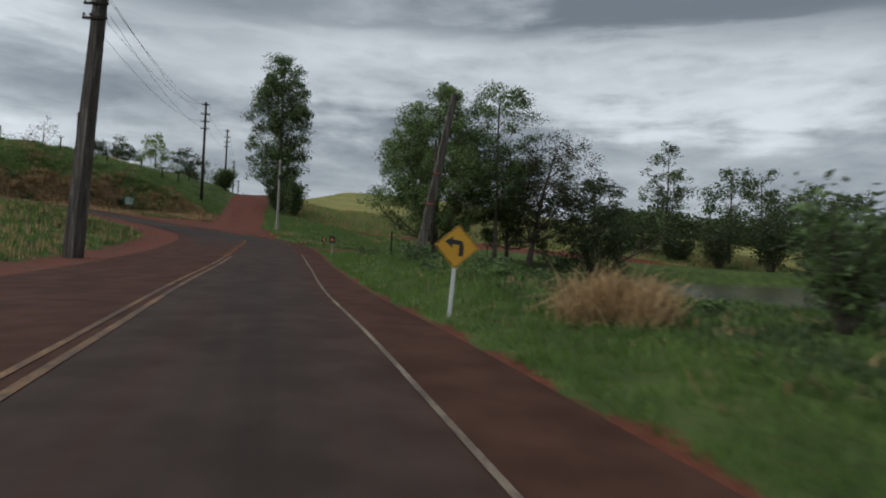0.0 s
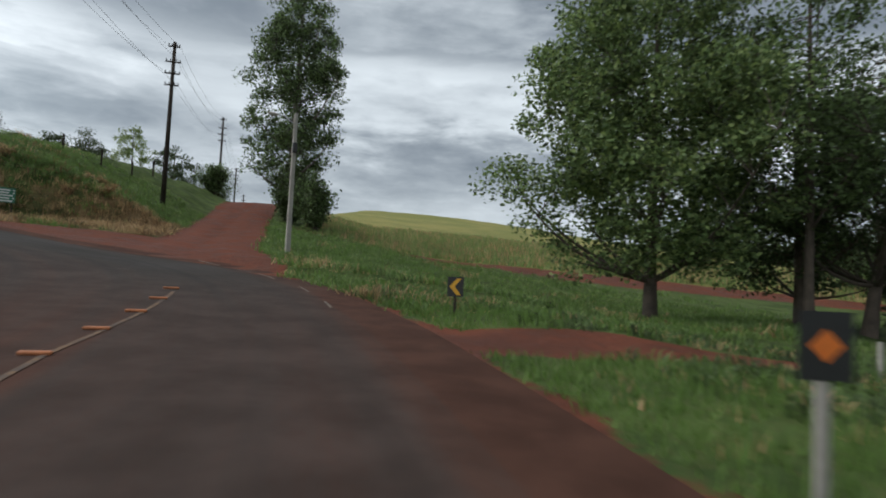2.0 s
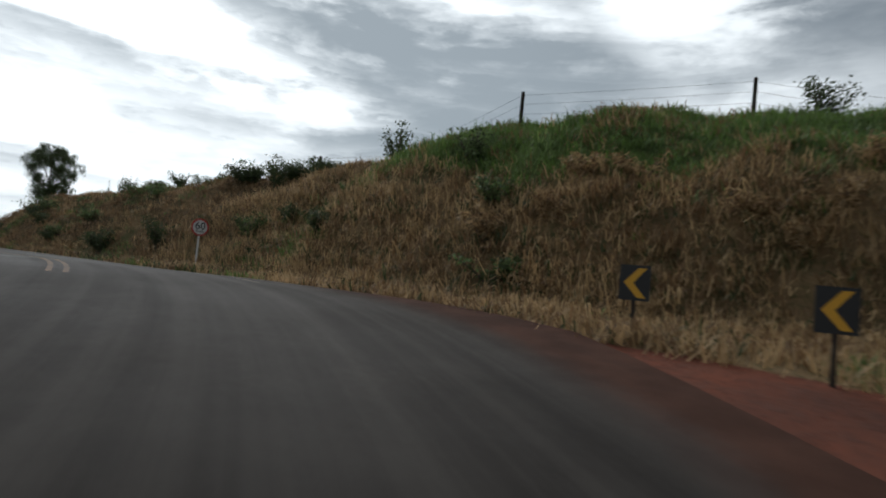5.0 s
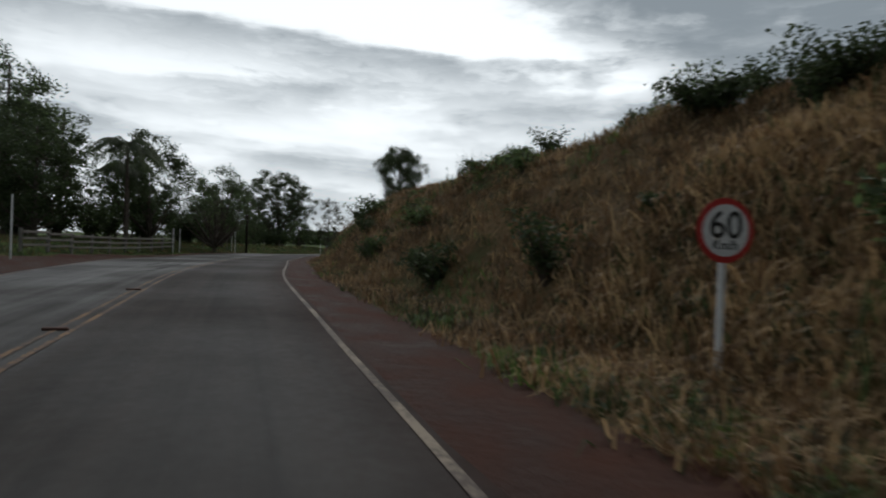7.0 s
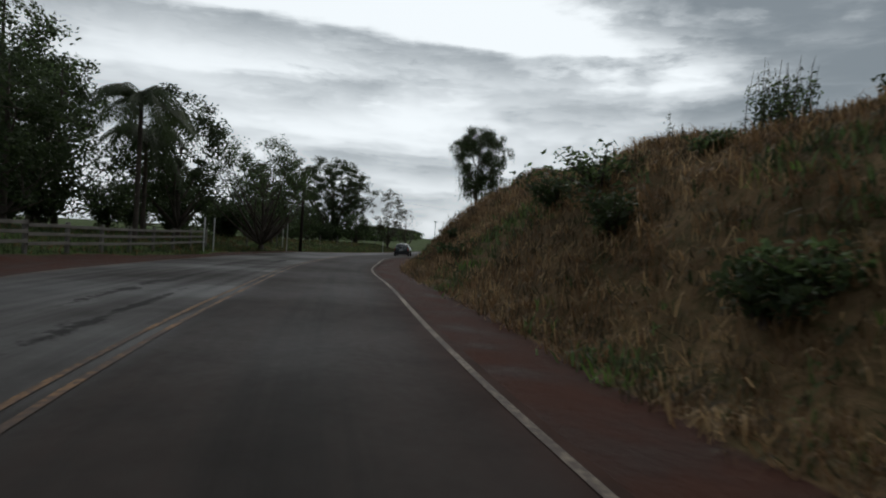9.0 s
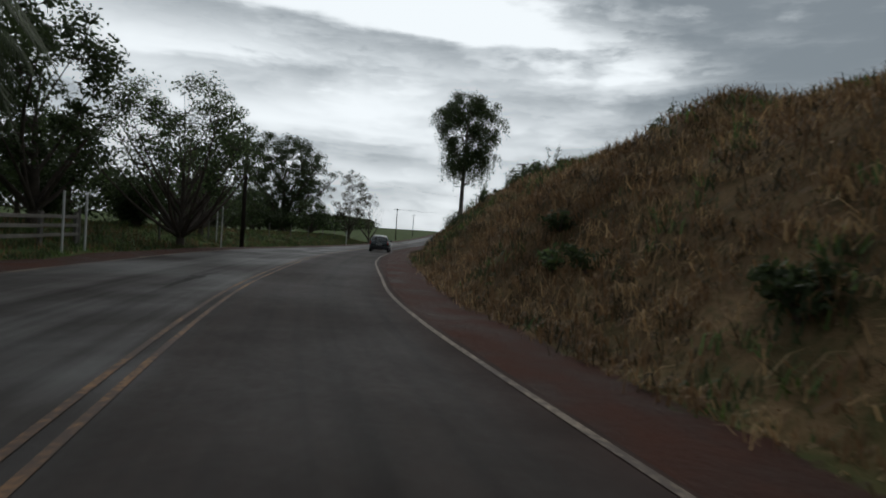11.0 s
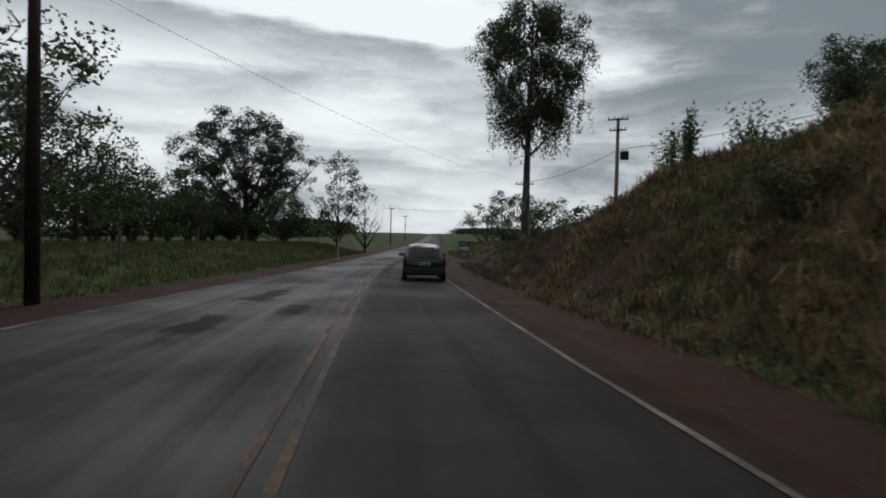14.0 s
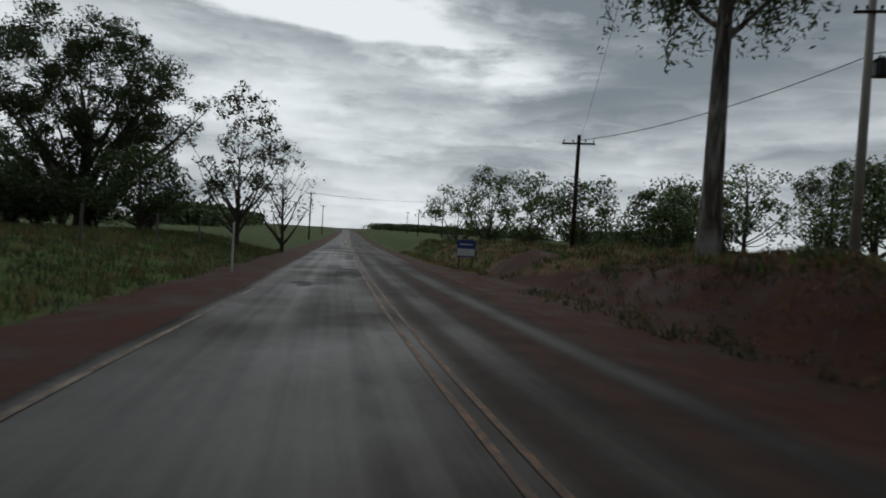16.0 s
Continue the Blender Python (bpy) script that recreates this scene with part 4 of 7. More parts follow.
def bush(x, y, w, h, label, seed, mats, n=700, leaf=0.14, name="bush", z=None, group="", aspect=0.5):
    """A shrub: several stems and a ragged mass of leaves down to the ground."""
    rng = np.random.default_rng(seed)
    root = thing(name, label, "bush", pose(x, y, (ground(x, y) if z is None else z) - 0.08), group)
    tubes = Tubes()
    k = max(5, int(w * 5))
    a = rng.uniform(0, 2 * np.pi, k)
    tip = np.stack([np.cos(a) * w * 0.42 * rng.uniform(0.2, 1, k), np.sin(a) * w * 0.42 * rng.uniform(0.2, 1, k), h * rng.uniform(0.55, 1.0, k)], 1)
    for e in tip:
        tubes.add([e * [0.1, 0.1, 0], e * [0.5, 0.5, 0.55], e], [0.03, 0.02, 0.006], 4)
    if name != "weed_clump":
        ob = new("stem", tubes.mesh("stem", M_BARK))
        ob.parent = root
    i = rng.integers(0, k, n)
    f = rng.uniform(0.25, 1.08, n)[:, None]
    pos = tip[i] * f * [1, 1, 1] + rng.normal(size=(n, 3)) * np.array([w, w, h]) * 0.062
    pos[:, 2] = np.abs(pos[:, 2]) + 0.04
    cr = new("foliage", leaf_mesh("foliage", pos, leaf, rng, mats, aspect))
    cr.parent = root
    return root


def shoots(x, y, h, w, n, seed, leafy=0.7):
    """A thicket of upright stems with leaves along them, thinning to bare tips."""
    rng = np.random.default_rng(seed)
    root = thing("sapling", "upright leafy shoots with thin bare tips on top of the bank", "sapling", pose(x, y, ground(x, y) - 0.08), "saplings on the bank")
    tubes, pos = Tubes(), []
    for _ in range(n):
        a, r = rng.uniform(0, 2 * np.pi), w * 0.5 * math.sqrt(rng.uniform(0, 1))
        foot = np.array([r * math.cos(a), r * math.sin(a), 0.0])
        tip = foot + [rng.normal() * 0.16, rng.normal() * 0.16, h * rng.uniform(0.6, 1.1)]
        mid = (foot + tip) / 2 + rng.normal(size=3) * 0.05
        tubes.add([foot, mid, tip], [0.016, 0.010, 0.004], 4)
        u = rng.uniform(0.12, leafy, 46)[:, None]
        pos.append((1 - u) ** 2 * foot + 2 * u * (1 - u) * mid + u**2 * tip + rng.normal(size=(46, 3)) * [0.075, 0.075, 0.05])
    new("stem", tubes.mesh("stem", M_BARK)).parent = root
    new("foliage", leaf_mesh("foliage", np.vstack(pos), 0.13, rng, [M_LEAF_DARK, M_LEAF_GREEN], 0.35, -0.5, [0.8, 0.2])).parent = root
    return root


def palm(x, y, height, label, seed):
    rng = np.random.default_rng(seed)
    root = thing("palm_tree", label, "palm tree", pose(x, y, ground(x, y) - 0.1))
    tubes = Tubes()
    t = np.linspace(0, 1, 8)
    tubes.add(np.stack([0.15 * t**2, 0.1 * t, t * height], 1), 0.15 - 0.04 * t, 9)
    ob = new("trunk", tubes.mesh("trunk", M_BARK))
    ob.parent = root
    for i in range(26):
        a, lift = 2 * math.pi * i / 13 + rng.uniform(-0.15, 0.15), rng.uniform(0.1, 1.15)
        L = rng.uniform(2.9, 3.8)
        w = np.linspace(0, 1, 12)
        out = np.stack([np.cos(a) * L * w * math.cos(lift * 0.8), np.sin(a) * L * w * math.cos(lift * 0.8), L * (math.sin(lift) * w - 0.95 * w**2.2)], 1) + [0.15, 0.1, height]
        side = np.array([-math.sin(a), math.cos(a), 0])
        v, f = [], []
        rib = Tubes()
        for j in range(1, 12):
            for k in range(3):
                p = out[j] + (out[j] - out[j - 1]) * (k / 3 - 0.5)
                for sgn in (-1, 1):
                    ln = 0.85 * math.sin(math.pi * min(0.95, 0.15 + w[j] * 0.85)) + 0.12
                    tip = p + side * sgn * ln * 0.75 + np.array([0, 0, -0.55 * ln]) + (out[j] - out[j - 1]) * 1.2
                    b = len(v)
                    d = (out[j] - out[j - 1]) * 0.12
                    v += [p - d, p + d, tip + d * 0.2, tip - d * 0.2]
                    f.append((b, b + 1, b + 2, b + 3))
        fr = new("frond", mesh_np("frond", v, f, M_LEAF_DARK))
        fr.parent = root
    return root


def clumps(name, label, xs, ys, rng, mats, height, blades=8, width=0.03, spread=0.10, shares=None, lean=0.55, droop=0.0):
    """Grass in tufts, many blades each; one object of stuff. droop: how far the upper half of a blade hangs over."""
    z = land(xs, ys)[0]
    n = len(xs) * blades
    big = np.repeat(height * rng.uniform(0.55, 1.35, len(xs)), blades)
    base = np.repeat(np.stack([xs, ys, z - 0.03], 1), blades, 0)
    a = rng.uniform(0, 2 * np.pi, n)
    base[:, 0] += rng.normal(size=n) * spread
    base[:, 1] += rng.normal(size=n) * spread
    L = big * rng.uniform(0.55, 1.1, n)
    out = lean * rng.uniform(0.1, 1, n)
    d = np.stack([np.cos(a) * out, np.sin(a) * out, np.sqrt(np.maximum(0.05, 1 - out**2))], 1)
    side = np.stack([-np.sin(a + 0.6), np.cos(a + 0.6), 0 * a], 1)
    w = (width * rng.uniform(0.6, 1.5, n))[:, None]
    tip = base + d * L[:, None]
    tip[:, 2] -= 0.25 * L * out
    idx = np.repeat(rng.choice(len(mats), len(xs), p=shares), blades) if len(mats) > 1 else None
    if droop:
        mid = base + d * L[:, None] * 0.6
        h = rng.uniform(0.2, 1.0, n) * droop
        tip = mid + np.stack([np.cos(a), np.sin(a), -0.55 * h], 1) * (L * 0.45)[:, None] * np.stack([h, h, 0 * h + 1], 1) + d * (L * 0.4 * (1 - h))[:, None]
        v = np.stack([base - side * w, base + side * w, mid + side * w * 0.7, mid - side * w * 0.7, tip + side * w * 0.1, tip - side * w * 0.1], 1)
        f = np.arange(n)[:, None] * 6
        f = np.concatenate([f + [[0, 1, 2, 3]], f + [[3, 2, 4, 5]]], 1).reshape(-1, 4)
        idx = None if idx is None else np.repeat(idx, 2)
    else:
        v = np.stack([base - side * w, base + side * w, tip + side * w * 0.12, tip - side * w * 0.12], 1)
        f = np.arange(4 * n).reshape(-1, 4)
    return tagged(new(name, mesh_np(name, v.reshape(-1, 3), f, mats, idx)), label, "grass", kind="stuff")


def strewn(rng, s0, s1, d0, d1, per):
    """Random places along the road, in its own coordinates."""
    n = int(abs((s1 - s0) * (d1 - d0)) * per)
    s, d = rng.uniform(s0, s1, n), rng.uniform(d0, d1, n)
    p = np.stack([np.interp(s, RS, RP[:, k]) for k in range(2)], 1)
    q = np.stack([np.interp(s, RS, RN[:, k]) for k in range(2)], 1)
    return p[:, 0] + q[:, 0] * d, p[:, 1] + q[:, 1] * d


def sow():
    rng = np.random.default_rng(11)
    S0 = along_at(-1.8, 0)

    def free(x, y, limit=0.42):
        h, dirt, dry, crop, damp = land(x, y)
        ok = dirt < limit
        wet = (((x - 39) / 37) ** 4 + ((y - 37) / 24.5) ** 4) < 0.95
        ok &= ~wet
        return x[ok], y[ok], dry[ok]

    x, y, _ = free(*strewn(rng, S0 - 4, S_BEND, 4.4, 7.5, 34))
    clumps("verge_grass", "short bright green grass along the muddy verge", x, y, rng, [M_GRASS, M_GRASS_DRY], 0.20, 8, 0.012, 0.10, [0.97, 0.03])
    x, y, _ = free(*strewn(rng, S_PAD + 4, S_BEND + 2, 4.8, 7.2, 10))
    clumps("verge_straw", "pale dry grass along the outside of the bend", x, y, rng, [M_GRASS_DRY, M_GRASS], 0.15, 9, 0.010, 0.12, [0.35, 0.65], 0.8)
    x, y, _ = free(*strewn(rng, S0 - 4, S_BEND + 6, 6.5, 14, 14))
    clumps("roadside_weeds", "tall green weeds beside the road", x, y, rng, [M_GRASS, M_LEAF_GREEN, M_LEAF_DARK, M_GRASS_DRY], 0.30, 12, 0.014, 0.16, [0.30, 0.24, 0.38, 0.08], 0.8, 0.8)
    x, y, _ = free(*strewn(rng, S0 - 2, S_BEND + 12, 15, 34, 4.5))
    clumps("meadow_grass", "green meadow grass behind the verge", x, y, rng, [M_GRASS, M_LEAF_GREEN], 0.25, 8, 0.030, 0.22, [0.85, 0.15])
    x, y, _ = free(*strewn(rng, S0, S_BEND + 4, -16, -5.8, 8))
    clumps("corner_grass", "rough grass with straw on the inside of the bend", x, y, rng, [M_GRASS, M_GRASS_DRY, M_LEAF_DARK], 0.38, 8, 0.024, 0.14, [0.5, 0.32, 0.18])
    # the bank: matted straw below, green over it near the bend, in patches
    x, y, dry = free(*strewn(rng, S_BEND - 4, S_CUT + 6, 4.6, 30, 19), 0.5)
    patch = 0.30 * wobble(x, y, 0.8, 3.0) + 0.22 * wobble(x, y, 2.1, 5.0)
    a = dry + patch > 0.42 + 0.10 * rng.normal(size=len(x))
    rust = a & (wobble(x, y, 1.1, 8.0) + 0.4 * rng.normal(size=len(x)) > 0.1)
    clumps("bank_straw", "pale dead grass matted on the bank by the bend", x[a & ~rust], y[a & ~rust], rng, [M_GRASS_DRY, M_REED, M_GRASS_RUST], 0.50, 12, 0.014, 0.20, [0.5, 0.35, 0.15], 0.95, 1.0)
    clumps("bank_straw", "rust-brown dead grass on the bank by the bend", x[rust], y[rust], rng, [M_GRASS_RUST, M_GRASS_DRY, M_LEAF_DARK], 0.50, 12, 0.015, 0.20, [0.6, 0.25, 0.15], 0.95, 1.0)
    clumps("bank_grass", "green grass over the top of the bank", x[~a], y[~a], rng, [M_GRASS, M_LEAF_GREEN, M_LEAF_LIGHT], 0.36, 10, 0.018, 0.18, [0.6, 0.25, 0.15], 0.85, 0.8)
    # a second, longer layer where the face is steep
    x, y, dry = free(*strewn(rng, S_BEND + 2, S_CUT + 9, 5.4, 22, 30), 0.5)
    steep = np.abs(land(x + 0.4, y)[0] - land(x - 0.4, y)[0]) + np.abs(land(x, y + 0.4)[0] - land(x, y - 0.4)[0]) > 0.5
    x, y, dry = x[steep], y[steep], dry[steep]
    patch = 0.34 * wobble(x, y, 0.9, 1.0) + 0.24 * wobble(x, y, 2.3, 6.0)
    a = dry + patch > 0.40 + 0.12 * rng.normal(size=len(x))
    clumps("bank_straw", "long pale straw hanging over the steep face of the bank", x[a], y[a], rng, [M_REED, M_GRASS_DRY, M_GRASS_RUST, M_LEAF_DARK], 0.58, 11, 0.013, 0.22, [0.26, 0.32, 0.27, 0.15], 0.95, 1.0)
    clumps("bank_grass", "long green grass hanging over the steep face of the bank", x[~a], y[~a], rng, [M_GRASS, M_LEAF_GREEN, M_GRASS_RUST], 0.50, 11, 0.015, 0.20, [0.5, 0.3, 0.2], 0.9, 0.9)
    x, y, dry = free(*strewn(rng, S_CUT, S_CUTEND + 6, 4.4, 15.5, 24), 0.5)
    patch = 0.34 * wobble(x, y, 0.55, 4.0) + 0.26 * wobble(x, y, 1.5, 7.0)
    a = dry + patch > 0.56 + 0.10 * rng.normal(size=len(x))
    rust = a & (wobble(x, y, 0.9, 2.0) + 0.45 * rng.normal(size=len(x)) > -0.05)
    # rust and brown shares also darken the straw for this bank's weaker light
    clumps("bank_straw", "dry straw-coloured grass on the steep bank", x[a & ~rust], y[a & ~rust], rng, [M_GRASS_DRY, M_GRASS_RUST, M_LEAF_DRY], 0.44, 11, 0.010, 0.16, [0.36, 0.42, 0.22], 0.95, 1.0)
    clumps("bank_straw", "rust-coloured dead grass on the steep bank", x[rust], y[rust], rng, [M_GRASS_RUST, M_LEAF_DRY, M_GRASS_DRY], 0.44, 11, 0.010, 0.16, [0.62, 0.25, 0.13], 0.95, 1.0)
    clumps("bank_weeds", "dark green weeds among dry grass on the bank", x[~a], y[~a], rng, [M_LEAF_DARK, M_GRASS, M_LEAF_GREEN, M_GRASS_RUST], 0.38, 10, 0.014, 0.15, [0.48, 0.16, 0.20, 0.16], 0.85, 0.8)
    x, y, _ = strewn(rng, S_CUTEND - 14, S_CUTEND + 30, 4.9, 12, 15) + (0,)
    k = land(x, y)[1] + 0.22 * rng.normal(size=len(x)) < 0.95
    clumps("mound_grass", "dry and green tufts on the red soil of the mound", x[k], y[k], rng, [M_GRASS_RUST, M_LEAF_DARK, M_LEAF_DRY], 0.34, 9, 0.014, 0.15, [0.30, 0.45, 0.25], 0.9, 0.8)
    x, y, _ = free(*strewn(rng, S_CUTEND + 6, S_CUTEND + 75, 5.0, 26, 6), 0.55)
    clumps("mound_grass", "dull brown and green grass on the low mound", x, y, rng, [M_GRASS_RUST, M_LEAF_DARK, M_GRASS], 0.40, 9, 0.018, 0.16, [0.34, 0.48, 0.18], 0.7, 0.8)
    x, y, _ = free(*strewn(rng, S_CUT - 6, S_CUTEND + 60, -17, -4.9, 9), 0.5)
    clumps("meadow_grass", "dark green meadow grass along the fence", x, y, rng, [M_GRASS, M_LEAF_DARK, M_GRASS_RUST], 0.32, 9, 0.018, 0.17, [0.12, 0.64, 0.24], 0.8)
    # the crop on the hillside
    n = 15000
    x, y = rng.uniform(-24, 45, n), rng.uniform(70, 112, n)
    h, dirt, dry, crop, damp = land(x, y)
    k = (crop > 0.5) & (dirt < 0.4)
    clumps("ripening_crop", "yellow-green ripening crop on the hillside", x[k], y[k], rng, [M_LEAF_LIGHT, M_GRASS_DRY], 0.55, 7, 0.05, 0.3, [0.7, 0.3])


sow()

# trees of the first stretch
tree(-23.2, 84.2, 21.8, "tall dense eucalyptus beside the red dirt track", 3, [2.2, 3.6, 3.9, 3.3, 3.6, 3.9, 3.3, 3.0, 2.1, 0.9], clear=0.13, trunk=0.42, clusters=330, leaves=110, spray=0.66, leaf=0.34,
     mats=[M_LEAF_GREEN, M_LEAF_DARK], shares=[0.5, 0.5], bark=M_GUM, limbs=22, gaps=0.10, droop=0.35, aspect=0.35, name="eucalyptus")
tree(-0.7, 54.8, 16.0, "broad dense green tree with a pointed crown", 5, [2.9, 4.3, 4.9, 4.8, 4.4, 3.9, 3.1, 2.1, 0.8], clear=0.14, trunk=0.26, clusters=440, leaves=190, spray=0.66, leaf=0.20,
     mats=[M_LEAF_GREEN, M_LEAF_LIGHT, M_LEAF_DARK], shares=[0.5, 0.3, 0.2], limbs=22, gaps=0.12)
tree(4.6, 53.4, 15.6, "slender tree with a thin open crown", 7, [1.6, 2.4, 2.9, 3.1, 3.2, 2.8, 1.6], clear=0.20, trunk=0.20, clusters=240, leaves=100, spray=0.60, leaf=0.20,
     mats=[M_LEAF_GREEN, M_LEAF_DARK], shares=[0.6, 0.4], limbs=16, gaps=0.3)
tree(7.9, 55.0, 11.6, "half-bare tree with a leaning trunk by the pond", 8, [2.6, 4.2, 4.6, 4.2, 3.4, 1.8], clear=0.24, trunk=0.27, clusters=200, leaves=85, spray=0.60, leaf=0.18,
     mats=[M_LEAF_DARK, M_LEAF_DRY], shares=[0.5, 0.5], limbs=26, gaps=0.1, lean=(0.10, 0))
tree(13.5, 54.5, 9.6, "dark leafy tree by the pond", 24, [2.8, 3.8, 4.0, 3.2, 1.4], clear=0.10, trunk=0.2, clusters=190, leaves=100, spray=0.55, leaf=0.22, mats=[M_LEAF_DARK], limbs=12)
tree(6.0, 56.5, 11.0, "dark leafy tree in the shade of taller ones", 21, [2.4, 3.4, 3.6, 2.8, 1.2], clear=0.16, trunk=0.2, clusters=180, leaves=95, spray=0.55, leaf=0.2, mats=[M_LEAF_DARK], limbs=12)
for i, (x, y, h, r, g) in enumerate([(31, 84, 15.5, 2.6, 0.35), (37, 78, 12.5, 2.6, 0.35), (41.5, 79, 13, 2.8, 0.2), (46, 76, 11, 3.2, 0.1), (52, 76, 10, 3.6, 0.1), (58, 74, 9, 3.6, 0.0), (27, 82, 6, 3.4, 0.0), (66, 70, 10, 3.5, 0.0)]):
    tree(x, y, h, "dark tree on the far shore of the pond", 30 + i, [r * 0.8, r * 1.1, r * 1.2, r, r * 0.5], clear=0.20 - 0.12 * (h < 10), trunk=0.2, clusters=110, leaves=60, spray=0.62, leaf=0.30,
         mats=[M_LEAF_DARK, M_LEAF_GREEN], shares=[0.7, 0.3], limbs=10, gaps=g, group="trees by the pond")
for i, (x, y, w, h) in enumerate([(6.4, 9.6, 2.4, 2.4), (7.6, 11.2, 2.6, 2.1), (8.8, 13.5, 3.0, 2.6), (9.6, 9.2, 3.0, 2.4)]):
    bush(x, y, w, h, "leafy roadside shrub with long loose shoots", 50 + i, [M_LEAF_DARK, M_LEAF_GREEN], n=900, leaf=0.17)
for i, (x, y, w, h) in enumerate([(1.2, 17.5, 2.0, 0.45), (2.0, 20, 1.8, 0.35), (0.2, 24.5, 1.8, 0.4), (3.6, 15, 1.8, 0.4), (5.5, 13.2, 1.8, 0.4), (-0.8, 27.5, 1.6, 0.4)]):
    bush(x, y, w, h, "low green weeds in the ditch beside the road", 60 + i, [M_LEAF_GREEN, M_GRASS], n=650, leaf=0.12, name="weed_clump")
for i, (x, y, w, h) in enumerate([(33.5, 73, 8, 6.0), (37.5, 69, 8, 7.5), (40.5, 63.5, 9, 7.0), (43.5, 58, 9, 7.5), (48, 54, 9, 7.0), (29.5, 76, 6, 3.6)]):
    bush(x, y, w, h, "dense dark thicket on the shore of the pond", 560 + i, [M_LEAF_DARK], n=5200, leaf=0.28, name="thicket")
weed_rng = np.random.default_rng(33)
for i in range(34):
    x, y, _, _ = road_at(weed_rng.uniform(along_at(-1.8, 0) + 3, S_PAD - 4), weed_rng.uniform(6.6, 10.0))
    w = weed_rng.uniform(0.9, 2.0)
    if math.hypot(x - 3, y - 9) < 3:
        continue
    bush(x, y, w, w * weed_rng.uniform(0.22, 0.4), "low tangled weeds on the verge", 440 + i, [[M_LEAF_GREEN, M_LEAF_DARK], [M_LEAF_DARK, M_LEAF_GREEN], [M_GRASS, M_LEAF_GREEN]][i % 3], n=int(300 * w), leaf=0.11, name="weed_clump")


def reeds():
    rng = np.random.default_rng(4)
    n = 130
    x, y = 2.8 + rng.normal(size=n) * 0.34, 9.8 + rng.normal(size=n) * 0.30
    clumps("dry_reeds", "heap of dead straw-coloured reeds on the verge", x, y, rng, [M_REED, M_GRASS_DRY], 0.95, 24, 0.012, 0.10, [0.5, 0.5], 0.97, 1.0)


reeds()


def pond():
    a = np.linspace(0, 2 * np.pi, 64, endpoint=False)
    c, s = np.cos(a), np.sin(a)
    k = 1.0 / (np.abs(c) ** 4 + np.abs(s) ** 4) ** 0.25
    v = np.stack([39 + 37 * k * c, 37 + 24 * k * s, 0 * a], 1)
    v = np.vstack([v, [[39, 37, 0]]])
    f = np.stack([np.arange(64), (np.arange(64) + 1) % 64, np.full(64, 64)], 1)
    ob = new("pond", mesh_np("pond", v, f, M_WATER))
    ob.location.z = POND_Z
    tagged(ob, "still grey pond reflecting the overcast sky", "water", kind="structure")


POND_Z = 0.46
pond()


def dead_branch():
    t = Tubes()
    root = thing("fallen_branch", "bare grey branch leaning over the pond", "branch", pose(17, 60, ground(17, 60)))
    t.add([(0, 0, 0.1), (1.6, 0, 1.0), (3.4, 0, 2.0), (5.2, 0, 2.6)], [0.14, 0.11, 0.07, 0.03])
    t.add([(1.6, 0, 1.0), (2.4, 0.4, 1.9), (3.0, 0.6, 2.9)], [0.07, 0.04, 0.015])
    t.add([(3.4, 0, 2.0), (4.0, -0.4, 2.9), (4.9, -0.6, 3.4)], [0.05, 0.03, 0.01])
    new("limb", t.mesh("limb", M_BARK)).parent = root


dead_branch()

# plateau and track: bushes and trees against the sky
for i, (x, y, w, h) in enumerate([(-55.5, 132, 12, 7.0), (-50.0, 134, 9, 7.0), (-27, 100, 5, 4.5), (-29, 108, 6, 5.5), (-19.8, 80, 4.4, 4.2), (-22.5, 82, 4, 3), (-35.2, 97, 4.6, 3.2)]):
    bush(x, y, w, h, "dense dark green bush beside the dirt track", 80 + i, [M_LEAF_DARK, M_LEAF_GREEN], n=6000, leaf=0.27)
for i, (x, y, h, r, g, mats) in enumerate([(-67, 125, 10, 3.2, 0.0, [M_LEAF_DARK]), (-61.5, 128, 12, 3.4, 0.15, [M_LEAF_LIGHT]), (-55.5, 130, 10, 3.4, 0.0, [M_LEAF_DARK]), (-70, 121, 9, 2.6, 0, [M_LEAF_DARK]),
                                           (-79, 118, 12, 3.6, 0.3, [M_LEAF_DRY]), (-85, 112, 12, 3.6, 0.3, [M_LEAF_DRY])]):
    tree(x, y, h, "tree on the plateau behind the bank", 100 + i, [r * 0.6, r, r * 0.95, r * 0.5], clear=0.25, trunk=0.2, clusters=70, leaves=10 if g > 0.25 else 55, spray=0.6, leaf=0.34, mats=mats, limbs=14, gaps=g)
for i, (x, y) in enumerate([(-30, 118)]):
    bush(x, y, 7, 4, "dark bushes on the hilltop", 120 + i, [M_LEAF_DARK], n=900, leaf=0.6)

# trees of the second stretch
tree(-143.9, 21.4, 17.2, "tall gum tree with a pale bare trunk and drooping leaves", 9, [2.2, 3.2, 2.7, 3.3, 3.3, 4.0, 3.8, 3.2, 1.6], clear=0.50, trunk=0.33, clusters=300, leaves=150, spray=0.50, leaf=0.25,
     mats=[M_LEAF_DARK, M_LEAF_GREEN], shares=[0.92, 0.08], bark=M_GUM, limbs=28, gaps=0.24, droop=0.8, aspect=0.28, core=0.22, name="gum_tree", hang=3)
tree(-176, -16.5, 17.0, "wide spreading tree with a dark open domed crown", 10, [3.6, 6.4, 7.6, 7.9, 6.8, 3.2], clear=0.2, trunk=0.6, clusters=560, leaves=105, spray=0.6, leaf=0.25, mats=[M_LEAF_DARK], limbs=34, gaps=0.14, forks=1, core=0.16)
